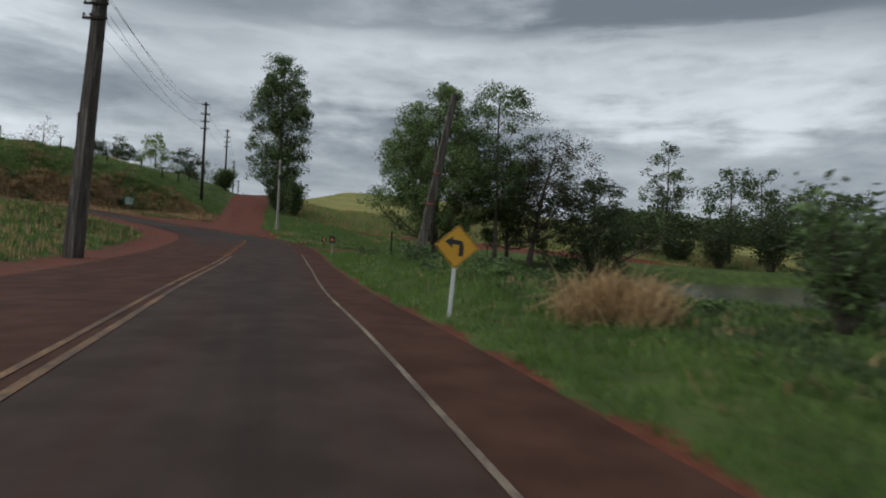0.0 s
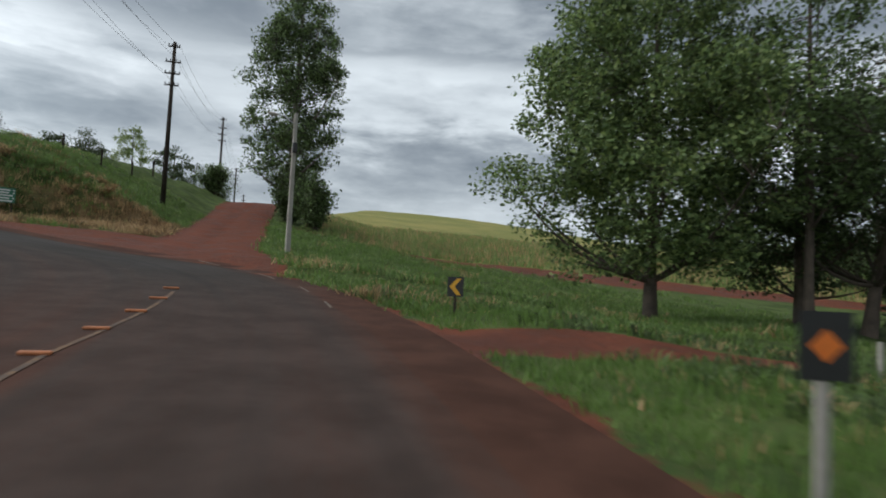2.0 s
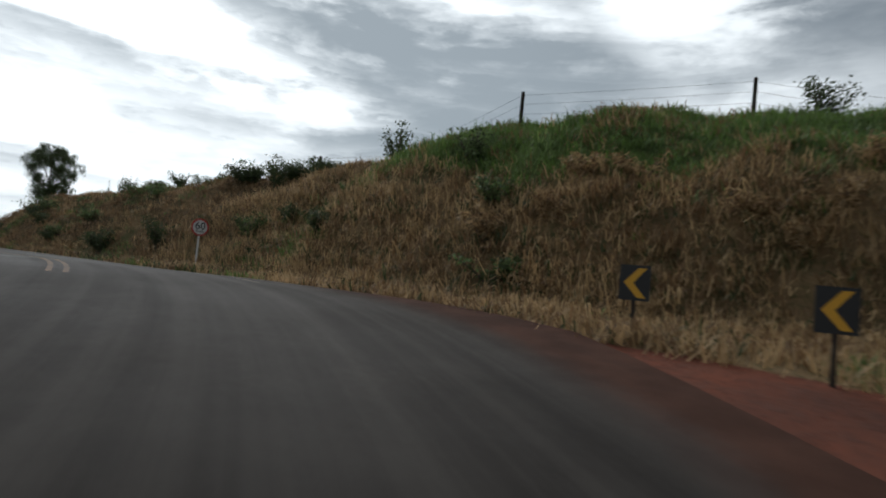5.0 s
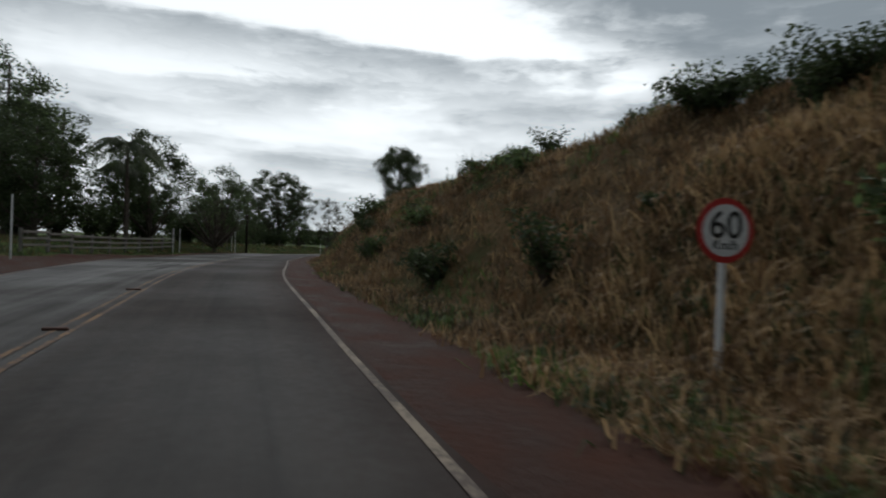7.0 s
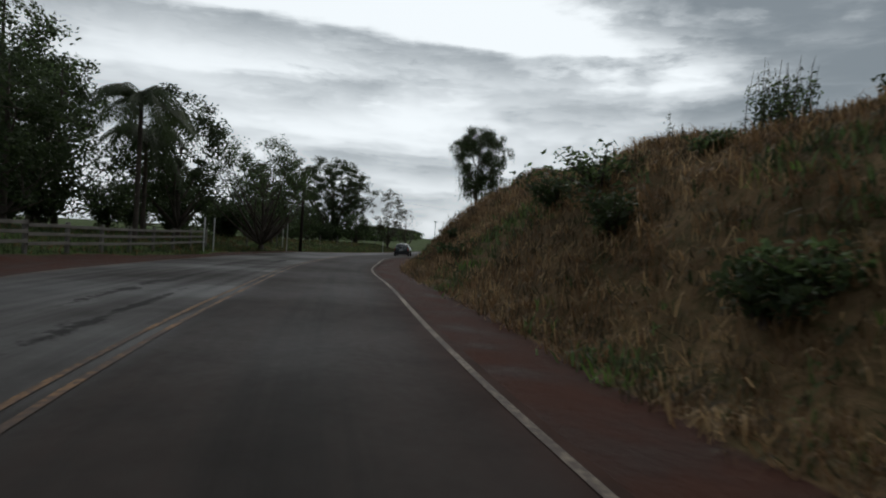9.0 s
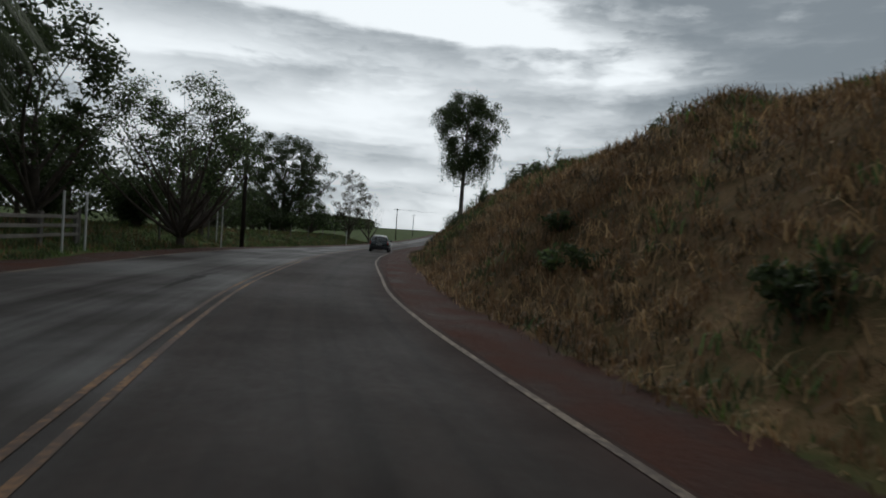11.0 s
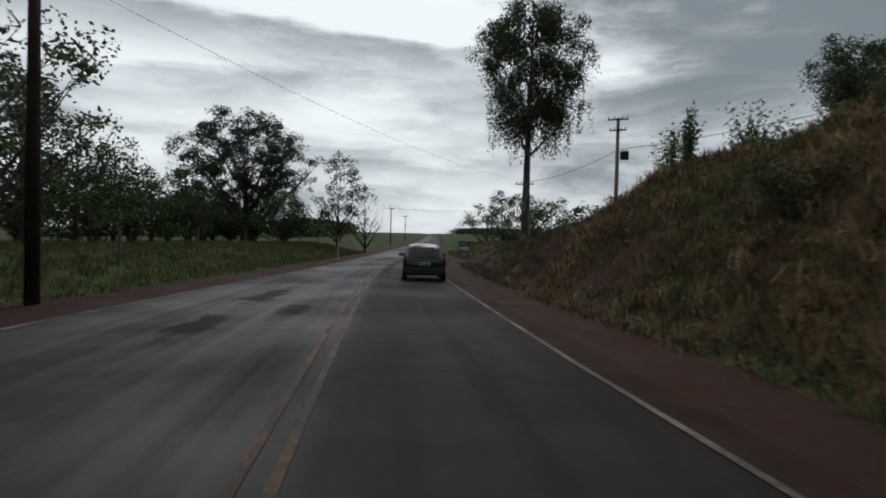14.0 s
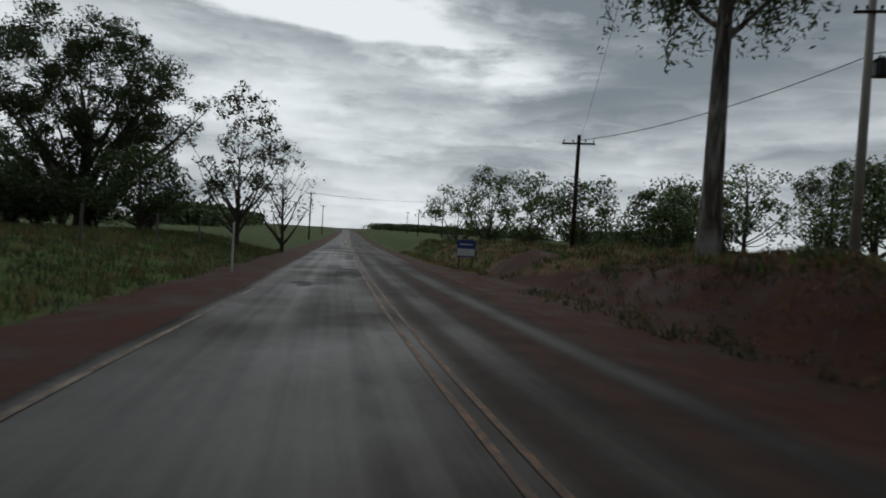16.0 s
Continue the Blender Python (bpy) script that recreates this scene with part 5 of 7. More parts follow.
tree(-170, -1.5, 11.5, "scraggly dark tree near the road", 11, [1.8, 2.8, 3.0, 2.4, 1.2], clear=0.25, trunk=0.22, clusters=110, leaves=42, spray=0.5, leaf=0.25, mats=[M_LEAF_DARK, M_LEAF_DRY], limbs=22, gaps=0.2, forks=1)
tree(-173, 1.0, 8.5, "nearly leafless small tree", 12, [1.5, 2.4, 2.6, 1.8, 0.8], clear=0.25, trunk=0.16, clusters=90, leaves=8, spray=0.4, leaf=0.2, mats=[M_LEAF_DRY], limbs=26, forks=1)
tree(-94, -3, 18.0, "tall dark tree behind the fence", 13, [2.6, 4.4, 4.8, 4.4, 3.4, 1.6], clear=0.25, trunk=0.36, clusters=200, leaves=60, spray=0.75, leaf=0.32, mats=[M_LEAF_DARK, M_LEAF_GREEN], shares=[0.75, 0.25], limbs=18, gaps=0.2)
tree(-101, -8, 16.5, "tall dark tree behind the fence", 14, [2.4, 4.2, 4.6, 4.0, 3.0, 1.4], clear=0.25, trunk=0.34, clusters=170, leaves=60, spray=0.75, leaf=0.32, mats=[M_LEAF_DARK], limbs=18, gaps=0.2)
tree(-86, 3, 13, "dense dark tree behind the fence", 15, [2.6, 4.0, 4.2, 3.4, 1.8], clear=0.18, trunk=0.3, clusters=160, leaves=65, spray=0.7, leaf=0.3, mats=[M_LEAF_DARK], limbs=14, gaps=0.08)
tree(-84, 10.5, 9.0, "dense dark tree beside a palm", 16, [2.4, 3.2, 3.0, 1.6], clear=0.12, trunk=0.24, clusters=120, leaves=65, spray=0.65, leaf=0.26, mats=[M_LEAF_DARK], limbs=12)
palm(-89, 14.2, 8.2, "palm tree with arching drooping fronds", 1)
palm(-92.5, 11.5, 6.4, "palm tree with arching drooping fronds", 2)
tree(-104.4, 12.6, 9.3, "light open tree beside the fence", 17, [2.2, 3.8, 4.3, 4.1, 3.0, 1.3], clear=0.34, trunk=0.22, clusters=240, leaves=95, spray=0.48, leaf=0.15, mats=[M_LEAF_DARK, M_LEAF_GREEN], shares=[0.75, 0.25], limbs=30, gaps=0.25, forks=1)
tree(-97.5, 10.0, 10.5, "dark tree beside the fence", 18, [2.0, 3.0, 3.4, 3.0, 1.6], clear=0.2, trunk=0.26, clusters=170, leaves=75, spray=0.52, leaf=0.24, mats=[M_LEAF_DARK], limbs=16, gaps=0.12, forks=1)
tree(-114, 7.6, 8.0, "bare branching tree by the power pole", 19, [1.6, 2.4, 2.6, 1.8, 0.8], clear=0.3, trunk=0.17, clusters=110, leaves=4, spray=0.35, leaf=0.16, mats=[M_LEAF_DRY], limbs=34, forks=1)
tree(-121, 3.0, 9.2, "open green tree beyond the meadow", 22, [1.6, 3.0, 3.4, 2.8, 1.2], clear=0.3, trunk=0.17, clusters=80, leaves=45, spray=0.5, leaf=0.24, mats=[M_LEAF_GREEN, M_LEAF_DARK], limbs=16, gaps=0.25)
for i, (x, y, h, r) in enumerate([(-127, -3, 8.2, 3.2), (-134, -6, 6.0, 3.0), (-140, -8, 7.4, 3.2), (-150, -12, 6.2, 3.4), (-157, -13, 7.8, 3.0), (-166, -17, 7, 3.6), (-91, 6, 11, 3.8), (-108, 2, 7, 3.2), (-112, -6, 10, 3.8), (-120, -10, 9, 3.8), (-165, -6, 5.5, 3.0)]):
    tree(x, y, h, "dark tree in the wood beyond the meadow", 140 + i, [r * 0.8, r, r * 0.9, r * 0.4], clear=0.12, trunk=0.2, clusters=110, leaves=62, spray=0.55, leaf=0.24, mats=[M_LEAF_DARK, M_LEAF_GREEN], shares=[0.8, 0.2], limbs=12, gaps=0.22, group="wood beyond the meadow")
for i, (x, y, h, r, g) in enumerate([(-189, 14.5, 6.6, 3.9, 0.1), (-182, 17.5, 7.2, 2.6, 0.2), (-176, 20.5, 6.2, 2.8, 0.15), (-170, 23.5, 5.4, 2.8, 0.15), (-165, 27.5, 4.6, 2.4, 0.1), (-158, 36, 5.2, 2.4, 0.2), (-150, 42, 5.5, 2.6, 0.2), (-166, 44, 5.5, 2.4, 0.1)]):
    tree(x, y, h, "low spreading green tree at the roadside", 160 + i, [r * 0.75, r, r * 0.85, r * 0.4], clear=0.22, trunk=0.15, clusters=75, leaves=45, spray=0.5, leaf=0.24, mats=[M_LEAF_GREEN, M_LEAF_DARK], shares=[0.5, 0.5], limbs=14, gaps=g, forks=1, group="roadside trees")
for i, (x, y) in enumerate([(-196, 40), (-178, 46)]):
    tree(x, y, 8.5, "dark araucaria pine with a rounded top", 180 + i, [0.8, 2.6, 3.2, 2.6, 1.2], clear=0.45, trunk=0.22, clusters=70, leaves=90, spray=0.45, leaf=0.3, mats=[M_LEAF_DARK], limbs=14, name="araucaria", aspect=0.2)


for i, (x, y, w, h) in enumerate([(-83, 6.5, 6, 4.6), (-87.5, 9, 5.5, 4.2), (-78.5, 9.5, 5, 3.8), (-76, 4, 6, 4.2), (-81, 0, 6, 4.5), (-86, -4, 6, 4.8), (-90, 3, 6, 4.4), (-95, -3, 6, 5.0), (-99, 2, 6, 4.4), (-103, 5, 5.5, 4.0), (-106, -2, 6, 5.0), (-108, 7, 4.5, 3.2), (-112, 3, 5.5, 4.2), (-117, 0, 6, 4.2), (-122, -4, 6, 4.4), (-130, -6, 6, 4.2), (-138, -8, 6, 4.4), (-146, -11, 6, 4.6), (-154, -13, 6, 4.6), (-162, -16, 7, 4.8), (-172, -20, 7, 5), (-182, -22, 7, 5), (-172.5, -13.5, 6, 4.2), (-178, -12, 6, 3.8), (-169, -17, 6, 5.0), (-164, -12, 5, 3.6)]):
    bush(x, y, w, h, "dark undergrowth in the wood behind the fence", 480 + i, [M_LEAF_DARK], n=2600, leaf=0.30, name="undergrowth")


for i, (x, y, w, h) in enumerate([(-184, 21, 6, 2.8), (-178, 25, 6, 3.0), (-172, 28, 6, 3.2), (-166, 31, 6, 3.4), (-160, 35, 6, 3.4), (-154, 38, 6, 3.4), (-148, 42, 6, 3.6), (-190, 18, 6, 2.6)]):
    bush(x, y, w, h, "dense green shrub in a hedge behind the mound", 510 + i, [M_LEAF_DARK, M_LEAF_GREEN], n=2200, leaf=0.24, name="shrub")
for i, (x, y, h, r) in enumerate([(-168, 34, 6.4, 3.0), (-173, 31, 6.0, 2.8), (-162, 40, 6.6, 3.0)]):
    tree(x, y, h, "open green tree behind the shrubs", 520 + i, [r * 0.7, r, r * 0.9, r * 0.4], clear=0.25, trunk=0.16, clusters=80, leaves=45, spray=0.5, leaf=0.24, mats=[M_LEAF_GREEN, M_LEAF_DARK], limbs=14, gaps=0.15)


def far_woods():
    """Woods along the skyline, too far to count."""
    rng = np.random.default_rng(9)
    belts = [((60, 240), (230, 190), 9, 11), ((62, 214), (118, 196), 11, 10), ((-20, 420), (420, 330), 6, 30), ((-430, 60), (-560, -40), 5, 14), ((-420, -95), (-620, -150), 6, 14), ((-250, 60), (-420, 75), 5, 10), ((-260, -45), (-430, -90), 6, 12)]
    for (x0, y0), (x1, y1), h, wide in belts:
        L = math.hypot(x1 - x0, y1 - y0)
        n = int(L * 90)
        u = rng.uniform(0, 1, n)
        k = rng.integers(0, max(3, int(L / 5)), n)
        v = np.random.default_rng(3).uniform(0.55, 1.0, 4000)[k]
        cx = (k + 0.5) / max(3, int(L / 5))
        x = x0 + (x1 - x0) * cx + rng.normal(size=n) * 2.6
        y = y0 + (y1 - y0) * cx + rng.normal(size=n) * wide * 0.3
        z = land(x, y)[0] + h * v * (1 - rng.uniform(0, 1, n) ** 1.2)
        tagged(new("far_wood", leaf_mesh("far_wood", np.stack([x, y, z], 1), 1.3, rng, [M_LEAF_DARK, M_LEAF_GREEN], 0.7, 0, [0.8, 0.2])), "dark wood along the skyline", "trees", kind="stuff")


far_woods()

# bushes on the cutting
def bank_bushes():
    rng = np.random.default_rng(21)
    spots = [(S_CUT + 47, 7.2, 1.6, 0.5), (S_CUT + 45.5, 6.6, 1.4, 0.5), (S_CUT + 44, 6.8, 1.8, 0.5), (S_CUT + 6, 13, 1.8, 1.0), (S_CUT + 9, 12.5, 1.5, 1.1), (S_CUT + 12, 12.6, 2.2, 1.1), (S_CUT + 15, 13, 1.6, 0.9), (S_CUT + 19, 12.2, 1.8, 1.1), (S_CUT + 10, 7.5, 1.8, 1.3), (S_CUT + 4, 8.5, 1.8, 1.1),
             (S_CUT + 14, 6.6, 1.5, 1.1), (S_CUT + 24, 12.2, 2.0, 0.8), (S_CUT + 27, 12.4, 1.4, 0.9), (S_CUT + 30, 7.7, 3.0, 0.9), (S_CUT + 32, 7.4, 2.6, 0.9), (S_CUT + 28, 7.2, 2.4, 0.9),
             (S_CUTEND - 20, 10.8, 1.4, 0.7), (S_CUTEND - 16, 10.6, 1.6, 0.9), (S_CUTEND - 12, 10.8, 2.0, 1.1), (S_CUTEND - 8, 11.4, 2.2, 1.1), (S_CUTEND - 3, 12.0, 2.2, 1.4), (S_CUTEND + 1, 12.5, 2.2, 1.4), (S_CUTEND - 28, 11.2, 1.2, 0.7), (S_CUTEND - 5.5, 13.5, 2.4, 1.4),
             (S_CUT + 38, 6.2, 1.2, 0.6), (S_CUT - 4, 10.5, 1.9, 1.2), (S_CUT - 8, 19, 2.2, 1.5), (S_CUT - 12, 13, 1.8, 1.2), (S_CUT + 1, 12.5, 2.2, 1.7), (S_CUTEND + 20, 11, 2.0, 1.3), (S_CUTEND + 27, 10.4, 2.0, 1.2)]
    for i, (s, d, w, h) in enumerate(spots):
        x, y, _, _ = road_at(s, d)
        bush(x, y, w, h, "dark green shrub growing on the bank", 200 + i, [M_LEAF_DARK, M_LEAF_GREEN] if i % 4 == 1 else [M_LEAF_DARK], n=int(420 * w), leaf=0.13)
    for i in range(26):
        s, d = rng.uniform(S_BEND + 4, S_OUT + 8), rng.uniform(1.0, 4.6)
        d += float(np.interp(s, [S_BEND - 5, S_BEND + 5, S_OUT - 4, S_OUT + 1, S_OUT + 4.5, S_OUT + 9, S_CUT + 4], [32, 25, 17.5, 13.6, 9.2, 6.2, 6.4]))
        x, y, _, _ = road_at(s, d)
        if nearest(np.array([x]), np.array([y]), TP, TS, TN)[1][0] > -7:
            continue
        bush(x, y, rng.uniform(1.0, 1.9), rng.uniform(0.7, 1.1), "dead brown bramble matted on the bank", 300 + i, [M_GRASS_DRY, M_REED, M_GRASS_RUST], n=900, leaf=0.17, name="dead_bramble", aspect=0.22, z=ground(x, y) - 0.22)
    for i in range(22):
        s = rng.uniform(S_OUT + 6, S_CUT + 32) if i % 6 else rng.uniform(S_CUTEND - 16, S_CUTEND - 2)
        d = rng.uniform(6.6, 10.2)
        x, y, _, _ = road_at(s, d)
        w = rng.uniform(0.8, 2.2)
        bush(x, y, w, w * rng.uniform(0.28, 0.5), "dark green shrub growing on the bank", 340 + i, [M_LEAF_DARK, M_LEAF_GREEN] if i % 2 else [M_LEAF_DARK], n=int(300 + 260 * w), leaf=0.12)
    for i, (x, y, w, h) in enumerate([(-59.8, 55.2, 3.4, 1.1), (-62.0, 54.2, 2.8, 0.9), (-57.6, 56.6, 3.0, 0.8), (-64.5, 52.6, 2.4, 0.8), (-61.0, 52.6, 2.8, 1.0)]):
        bush(x, y, w, h, "dense dark shrub along the top of the bank", 430 + i, [M_LEAF_DARK], n=int(800 * w), leaf=0.13)
    for i, (s, d, w, h) in enumerate([(3, 10.2, 1.6, 2.3), (5, 11.0, 1.8, 2.6), (5.5, 12.6, 2.0, 2.6), (4, 13.4, 2.0, 2.6), (1, 9.8, 1.4, 1.8), (2, 12.6, 2.2, 2.4)]):
        x, y, _, _ = road_at(S_CUTEND + s, d)
        bush(x, y, w, h, "leafy upright shrub at the end of the bank", 400 + i, [M_LEAF_DARK, M_LEAF_GREEN], n=900, leaf=0.12)
    tree(-150.7, 46.2, 16.0, "big dark araucaria pine behind the bank", 420, [1.4, 3.4, 4.0, 3.6, 2.2], clear=0.62, trunk=0.36, clusters=150, leaves=110, spray=0.55, leaf=0.34, mats=[M_LEAF_DARK], limbs=18, name="araucaria", aspect=0.2)
    for i, (s, d, h, w, n, top) in enumerate([(S_CUT + 30, 12.3, 1.9, 1.5, 24, 0.82), (S_CUT + 31.3, 12.6, 2.1, 1.3, 22, 0.82), (S_CUT + 14, 13.0, 1.3, 1.0, 12, 0.6), (S_CUT + 36, 12.8, 1.5, 0.12, 2, 0.9), (S_CUT + 49, 11.2, 1.2, 0.5, 5, 0.9),
                                              (S_CUT + 62, 11.0, 1.9, 0.3, 3, 0.95), (S_CUTEND - 13, 10.6, 1.0, 1.6, 16, 1.0), (S_CUTEND - 10, 10.8, 1.1, 1.8, 18, 1.0), (S_CUTEND - 6, 11.2, 1.2, 1.8, 18, 1.0), (S_CUTEND - 16, 10.6, 0.9, 1.3, 12, 1.0)]):
        x, y, _, _ = road_at(s, d)
        shoots(x, y, h, w, n, 240 + i, top)


bank_bushes()

# ---- poles, wires, fences ----


def stay(name, label, category, x, y, z=None, rz=0.0, group=""):
    return thing(name, label, category, pose(x, y, ground(x, y) if z is None else z, 0, 0, rz), group)


def insulator(parent, x, y, z):
    bm = bmesh.new()
    rod(bm, (x, y, z), (x, y, z + 0.10), 0.018, sides=6)
    rod(bm, (x, y, z + 0.06), (x, y, z + 0.16), 0.055, 0.035, 8)
    part("insulator", bm, M_PLASTIC, parent)


def pole(x, y, h, label, mat=M_CONCRETE, r=0.15, rt=0.10, arms=(), rz=0.0, lean=(0, 0), square=False, z=None, group=""):
    root = stay("utility_pole", label, "utility pole", x, y, z, rz, group)
    bm = bmesh.new()
    top = (lean[0], lean[1], h)
    if square:
        r_ = bmesh.ops.create_cone(bm, cap_ends=True, segments=4, radius1=r * 1.41, radius2=rt * 1.41, depth=h + 0.6)
        bmesh.ops.rotate(bm, cent=(0, 0, 0), matrix=Matrix.Rotation(radians(45), 3, "Z"), verts=r_["verts"])
        bmesh.ops.transform(bm, matrix=Matrix.Translation(Vector(top) / 2 - Vector((0, 0, 0.3))) @ Vector(top).to_track_quat("Z", "Y").to_matrix().to_4x4(), verts=r_["verts"])
        bmesh.ops.bevel(bm, geom=[e for e in bm.edges], offset=0.03, segments=2, affect="EDGES", profile=0.5)
    else:
        rod(bm, (-lean[0] * 0.06, -lean[1] * 0.06, -0.5), top, r, rt, 14)
    part("shaft", bm, mat, root, smooth=not square)
    for zz, half in arms:
        k = zz / h
        bm = bmesh.new()
        box(bm, half * 2, 0.09, 0.10, lean[0] * k, lean[1] * k - r * 0.8, zz, 0.012)
        arm = part("crossarm", bm, M_WOODPOLE, root)
        for xx in (-half * 0.9, -half * 0.35, half * 0.4, half * 0.9):
            insulator(arm, lean[0] * k + xx, lean[1] * k - r * 0.8, zz + 0.05)
    return root


def wire(a, b, sag, name="power_line", r=0.011):
    t = Tubes()
    w = np.linspace(0, 1, 15)[:, None]
    p = (1 - w) * np.array(a) + w * np.array(b)
    p[:, 2] -= (sag * 4 * w * (1 - w))[:, 0]
    t.add(p, np.full(15, r), 4)
    return tagged(new(name, t.mesh(name, M_WIRE)), "thin black overhead power line between poles", "power line", "overhead lines")


pole(-15.0, 24.6, 10.9, "tall grey concrete pole with a crossarm on the grass", M_STREAKED, 0.29, 0.19, ((9.7, 0.5), (10.3, 0.5)), lean=(0.7, -0.2), square=True)
pole(-22, 36, 6.6, "dark wooden utility pole inside the bend", M_WOODPOLE, 0.13, 0.09, rz=20)
leaning = pole(-0.95, 23.3, 6.5, "stained concrete pole leaning over the verge", M_STREAKED, 0.185, 0.115, rz=0, lean=(1.15, 0.2), square=True)


def pole_clamps():
    for zz in (1.1, 2.1, 3.3):
        bm = bmesh.new()
        k = zz / 6.5
        box(bm, 0.39 - 0.024 * zz, 0.39 - 0.024 * zz, 0.06, 1.15 * k, 0.2 * k, zz, 0.01)
        part("steel_band", bm, M_RUST if zz > 1.5 else M_STREAKED, leaning, "rusty steel band" if zz > 1.5 else "concrete collar")


pole_clamps()


def lamp_arm(root, z, reach, mat=M_STEEL, side=1):
    bm = bmesh.new()
    rod(bm, (0, 0, z), (side * reach * 0.6, 0, z + 0.35), 0.03, sides=8)
    rod(bm, (side * reach * 0.6, 0, z + 0.35), (side * reach, 0, z + 0.38), 0.03, sides=8)
    arm = part("lamp_arm", bm, mat, root)
    bm = bmesh.new()
    bmesh.ops.create_uvsphere(bm, u_segments=12, v_segments=8, radius=0.5)
    bmesh.ops.scale(bm, vec=(0.55, 0.26, 0.2), verts=bm.verts)
    bmesh.ops.translate(bm, vec=(side * (reach + 0.2), 0, z + 0.36), verts=bm.verts)
    part("lamp_head", bm, M_CONCRETE, arm, smooth=True)


def hanging_lamp(root, z):
    """Short arm slanting down from the pole's head to a tilted lamp."""
    bm = bmesh.new()
    rod(bm, (0, 0, z), (0.16, 0, z - 0.06), 0.025, sides=8)
    rod(bm, (0.16, 0, z - 0.06), (0.56, 0, z - 0.62), 0.025, sides=8)
    arm = part("lamp_arm", bm, M_STEEL, root)
    tilt = Matrix.Translation((0.66, 0, z - 0.74)) @ Matrix.Rotation(radians(38), 4, "Y")
    bm = bmesh.new()
    rod(bm, (-0.17, 0, 0), (0.0, 0, 0), 0.045, 0.09, sides=12)
    part("lamp_hood", bm, M_STEEL, arm, m=tilt)
    bm = bmesh.new()
    bmesh.ops.create_uvsphere(bm, u_segments=14, v_segments=10, radius=0.5)
    bmesh.ops.scale(bm, vec=(0.36, 0.22, 0.20), verts=bm.verts)
    bmesh.ops.translate(bm, vec=(0.08, 0, 0), verts=bm.verts)
    part("lamp_glass", bm, M_CONCRETE, arm, "cloudy lamp glass", smooth=True, m=tilt)


p = pole(-0.6, 34.4, 7.0, "dark wooden pole with a street lamp on an arm", M_WOODPOLE, 0.115, 0.09, rz=0)
hanging_lamp(p, 6.8)
p = pole(-16.8, 61.2, 7.2, "pale concrete street-lamp pole at the track's mouth", M_CONCRETE, 0.125, 0.085, rz=30, square=True)
lamp_arm(p, 6.6, 0.95, side=-1)
bm = bmesh.new()
box(bm, 0.24, 0.20, 0.52, 0.0, -0.17, 5.4, 0.05)
part("meter_box", bm, M_BLACK, p, "black box strapped to the pole")
LINE = [(-30.5, 75.9), (-41.7, 114.5), (-54, 154), (-67, 196), (-80, 240)]
for x, y in LINE:
    pole(x, y, 12.6, "tall dark wooden power pole with crossarms", M_WOODPOLE, 0.19, 0.12, ((12.2, 0.42), (11.0, 0.55), (10.1, 0.55), (9.2, 0.5)), rz=16, group="power poles along the track")


def line_wires():
    tops = [(-14.35, 24.4, ground(-15.0, 24.6), (10.5, 10.5, 9.9, 9.9, 10.5))] + [(x, y, ground(x, y), (12.3, 11.1, 10.2, 9.3, 12.3)) for x, y in LINE[:4]]
    for (x0, y0, z0, h0), (x1, y1, z1, h1) in zip(tops, tops[1:]):
        for k in range(5):
            off = (-0.4, 0.5, -0.5, 0.45, 0.4)[k]
            wire((x0 + off, y0 + 0.15 * off, z0 + h0[k]), (x1 + off, y1 + 0.15 * off, z1 + h1[k]), 0.5 + 0.012 * math.hypot(x1 - x0, y1 - y0))
    for k in range(3):
        wire((-14.4 + 0.3 * k, 24.4, ground(-15.0, 24.6) + 10.45), (4 + k, -40, 9.5 + 0.2 * k), 0.8)


line_wires()
pole(-111.5, 12.3, 7.2, "dark wooden power pole with a fuse box", M_WOODPOLE, 0.15, 0.11, ((6.6, 0.25),), rz=100)
trafo_pole = pole(-147.6, 28.0, 9.5, "concrete power pole carrying a transformer", M_CONCRETE, 0.18, 0.12, ((9.35, 0.75), (8.55, 0.62)), rz=80)
bm = bmesh.new()
box(bm, 0.62, 0.44, 0.56, 0.52, 0, 6.63, 0.06)
for xx in (0.24, 0.38, 0.52, 0.66, 0.80):
    box(bm, 0.035, 0.54, 0.42, xx, 0, 6.61, 0.01)
box(bm, 0.68, 0.50, 0.05, 0.52, 0, 6.93, 0.012)
tank = part("transformer", bm, M_PLASTIC, trafo_pole, "grey ribbed transformer box")
for xx, yy in ((0.36, 0), (0.52, 0.1), (0.68, 0)):
    insulator(tank, xx, yy, 6.95)
pole(-160.4, 20.8, 6.7, "wooden power pole with a crossarm", M_WOODPOLE, 0.14, 0.10, ((6.2, 0.9),), rz=80)
for x, y, rz in ((-233, -11, 80), (-300, -23, 80), (-262, 12, 80), (-310, 4, 80), (-360, -3, 80)):
    pole(x, y, 8.4, "distant wooden power pole with a crossarm", M_WOODPOLE, 0.15, 0.10, ((8.1, 0.9),), rz=rz, group="distant power poles")
za, zb = ground(-147.6, 28.0), ground(-160.4, 20.8)
wire((-147.6, 28.0, za + 7.08), (-160.4, 20.8, zb + 6.4), 0.45, r=0.02)
wire((-147.6, 28.0, za + 7.13), (-128, 42, za + 7.88), 0.4, r=0.02)
wire((-160.4, 20.9, zb + 6.6), (-111.5, 12.3, ground(-111.5, 12.3) + 7.0), 0.9, r=0.006)
for k in (-0.7, 0.1, 0.7):
    wire((-233, -11 + k, ground(-233, -11) + 8.2), (-262, 12 + k, ground(-262, 12) + 8.2), 0.5, r=0.01)


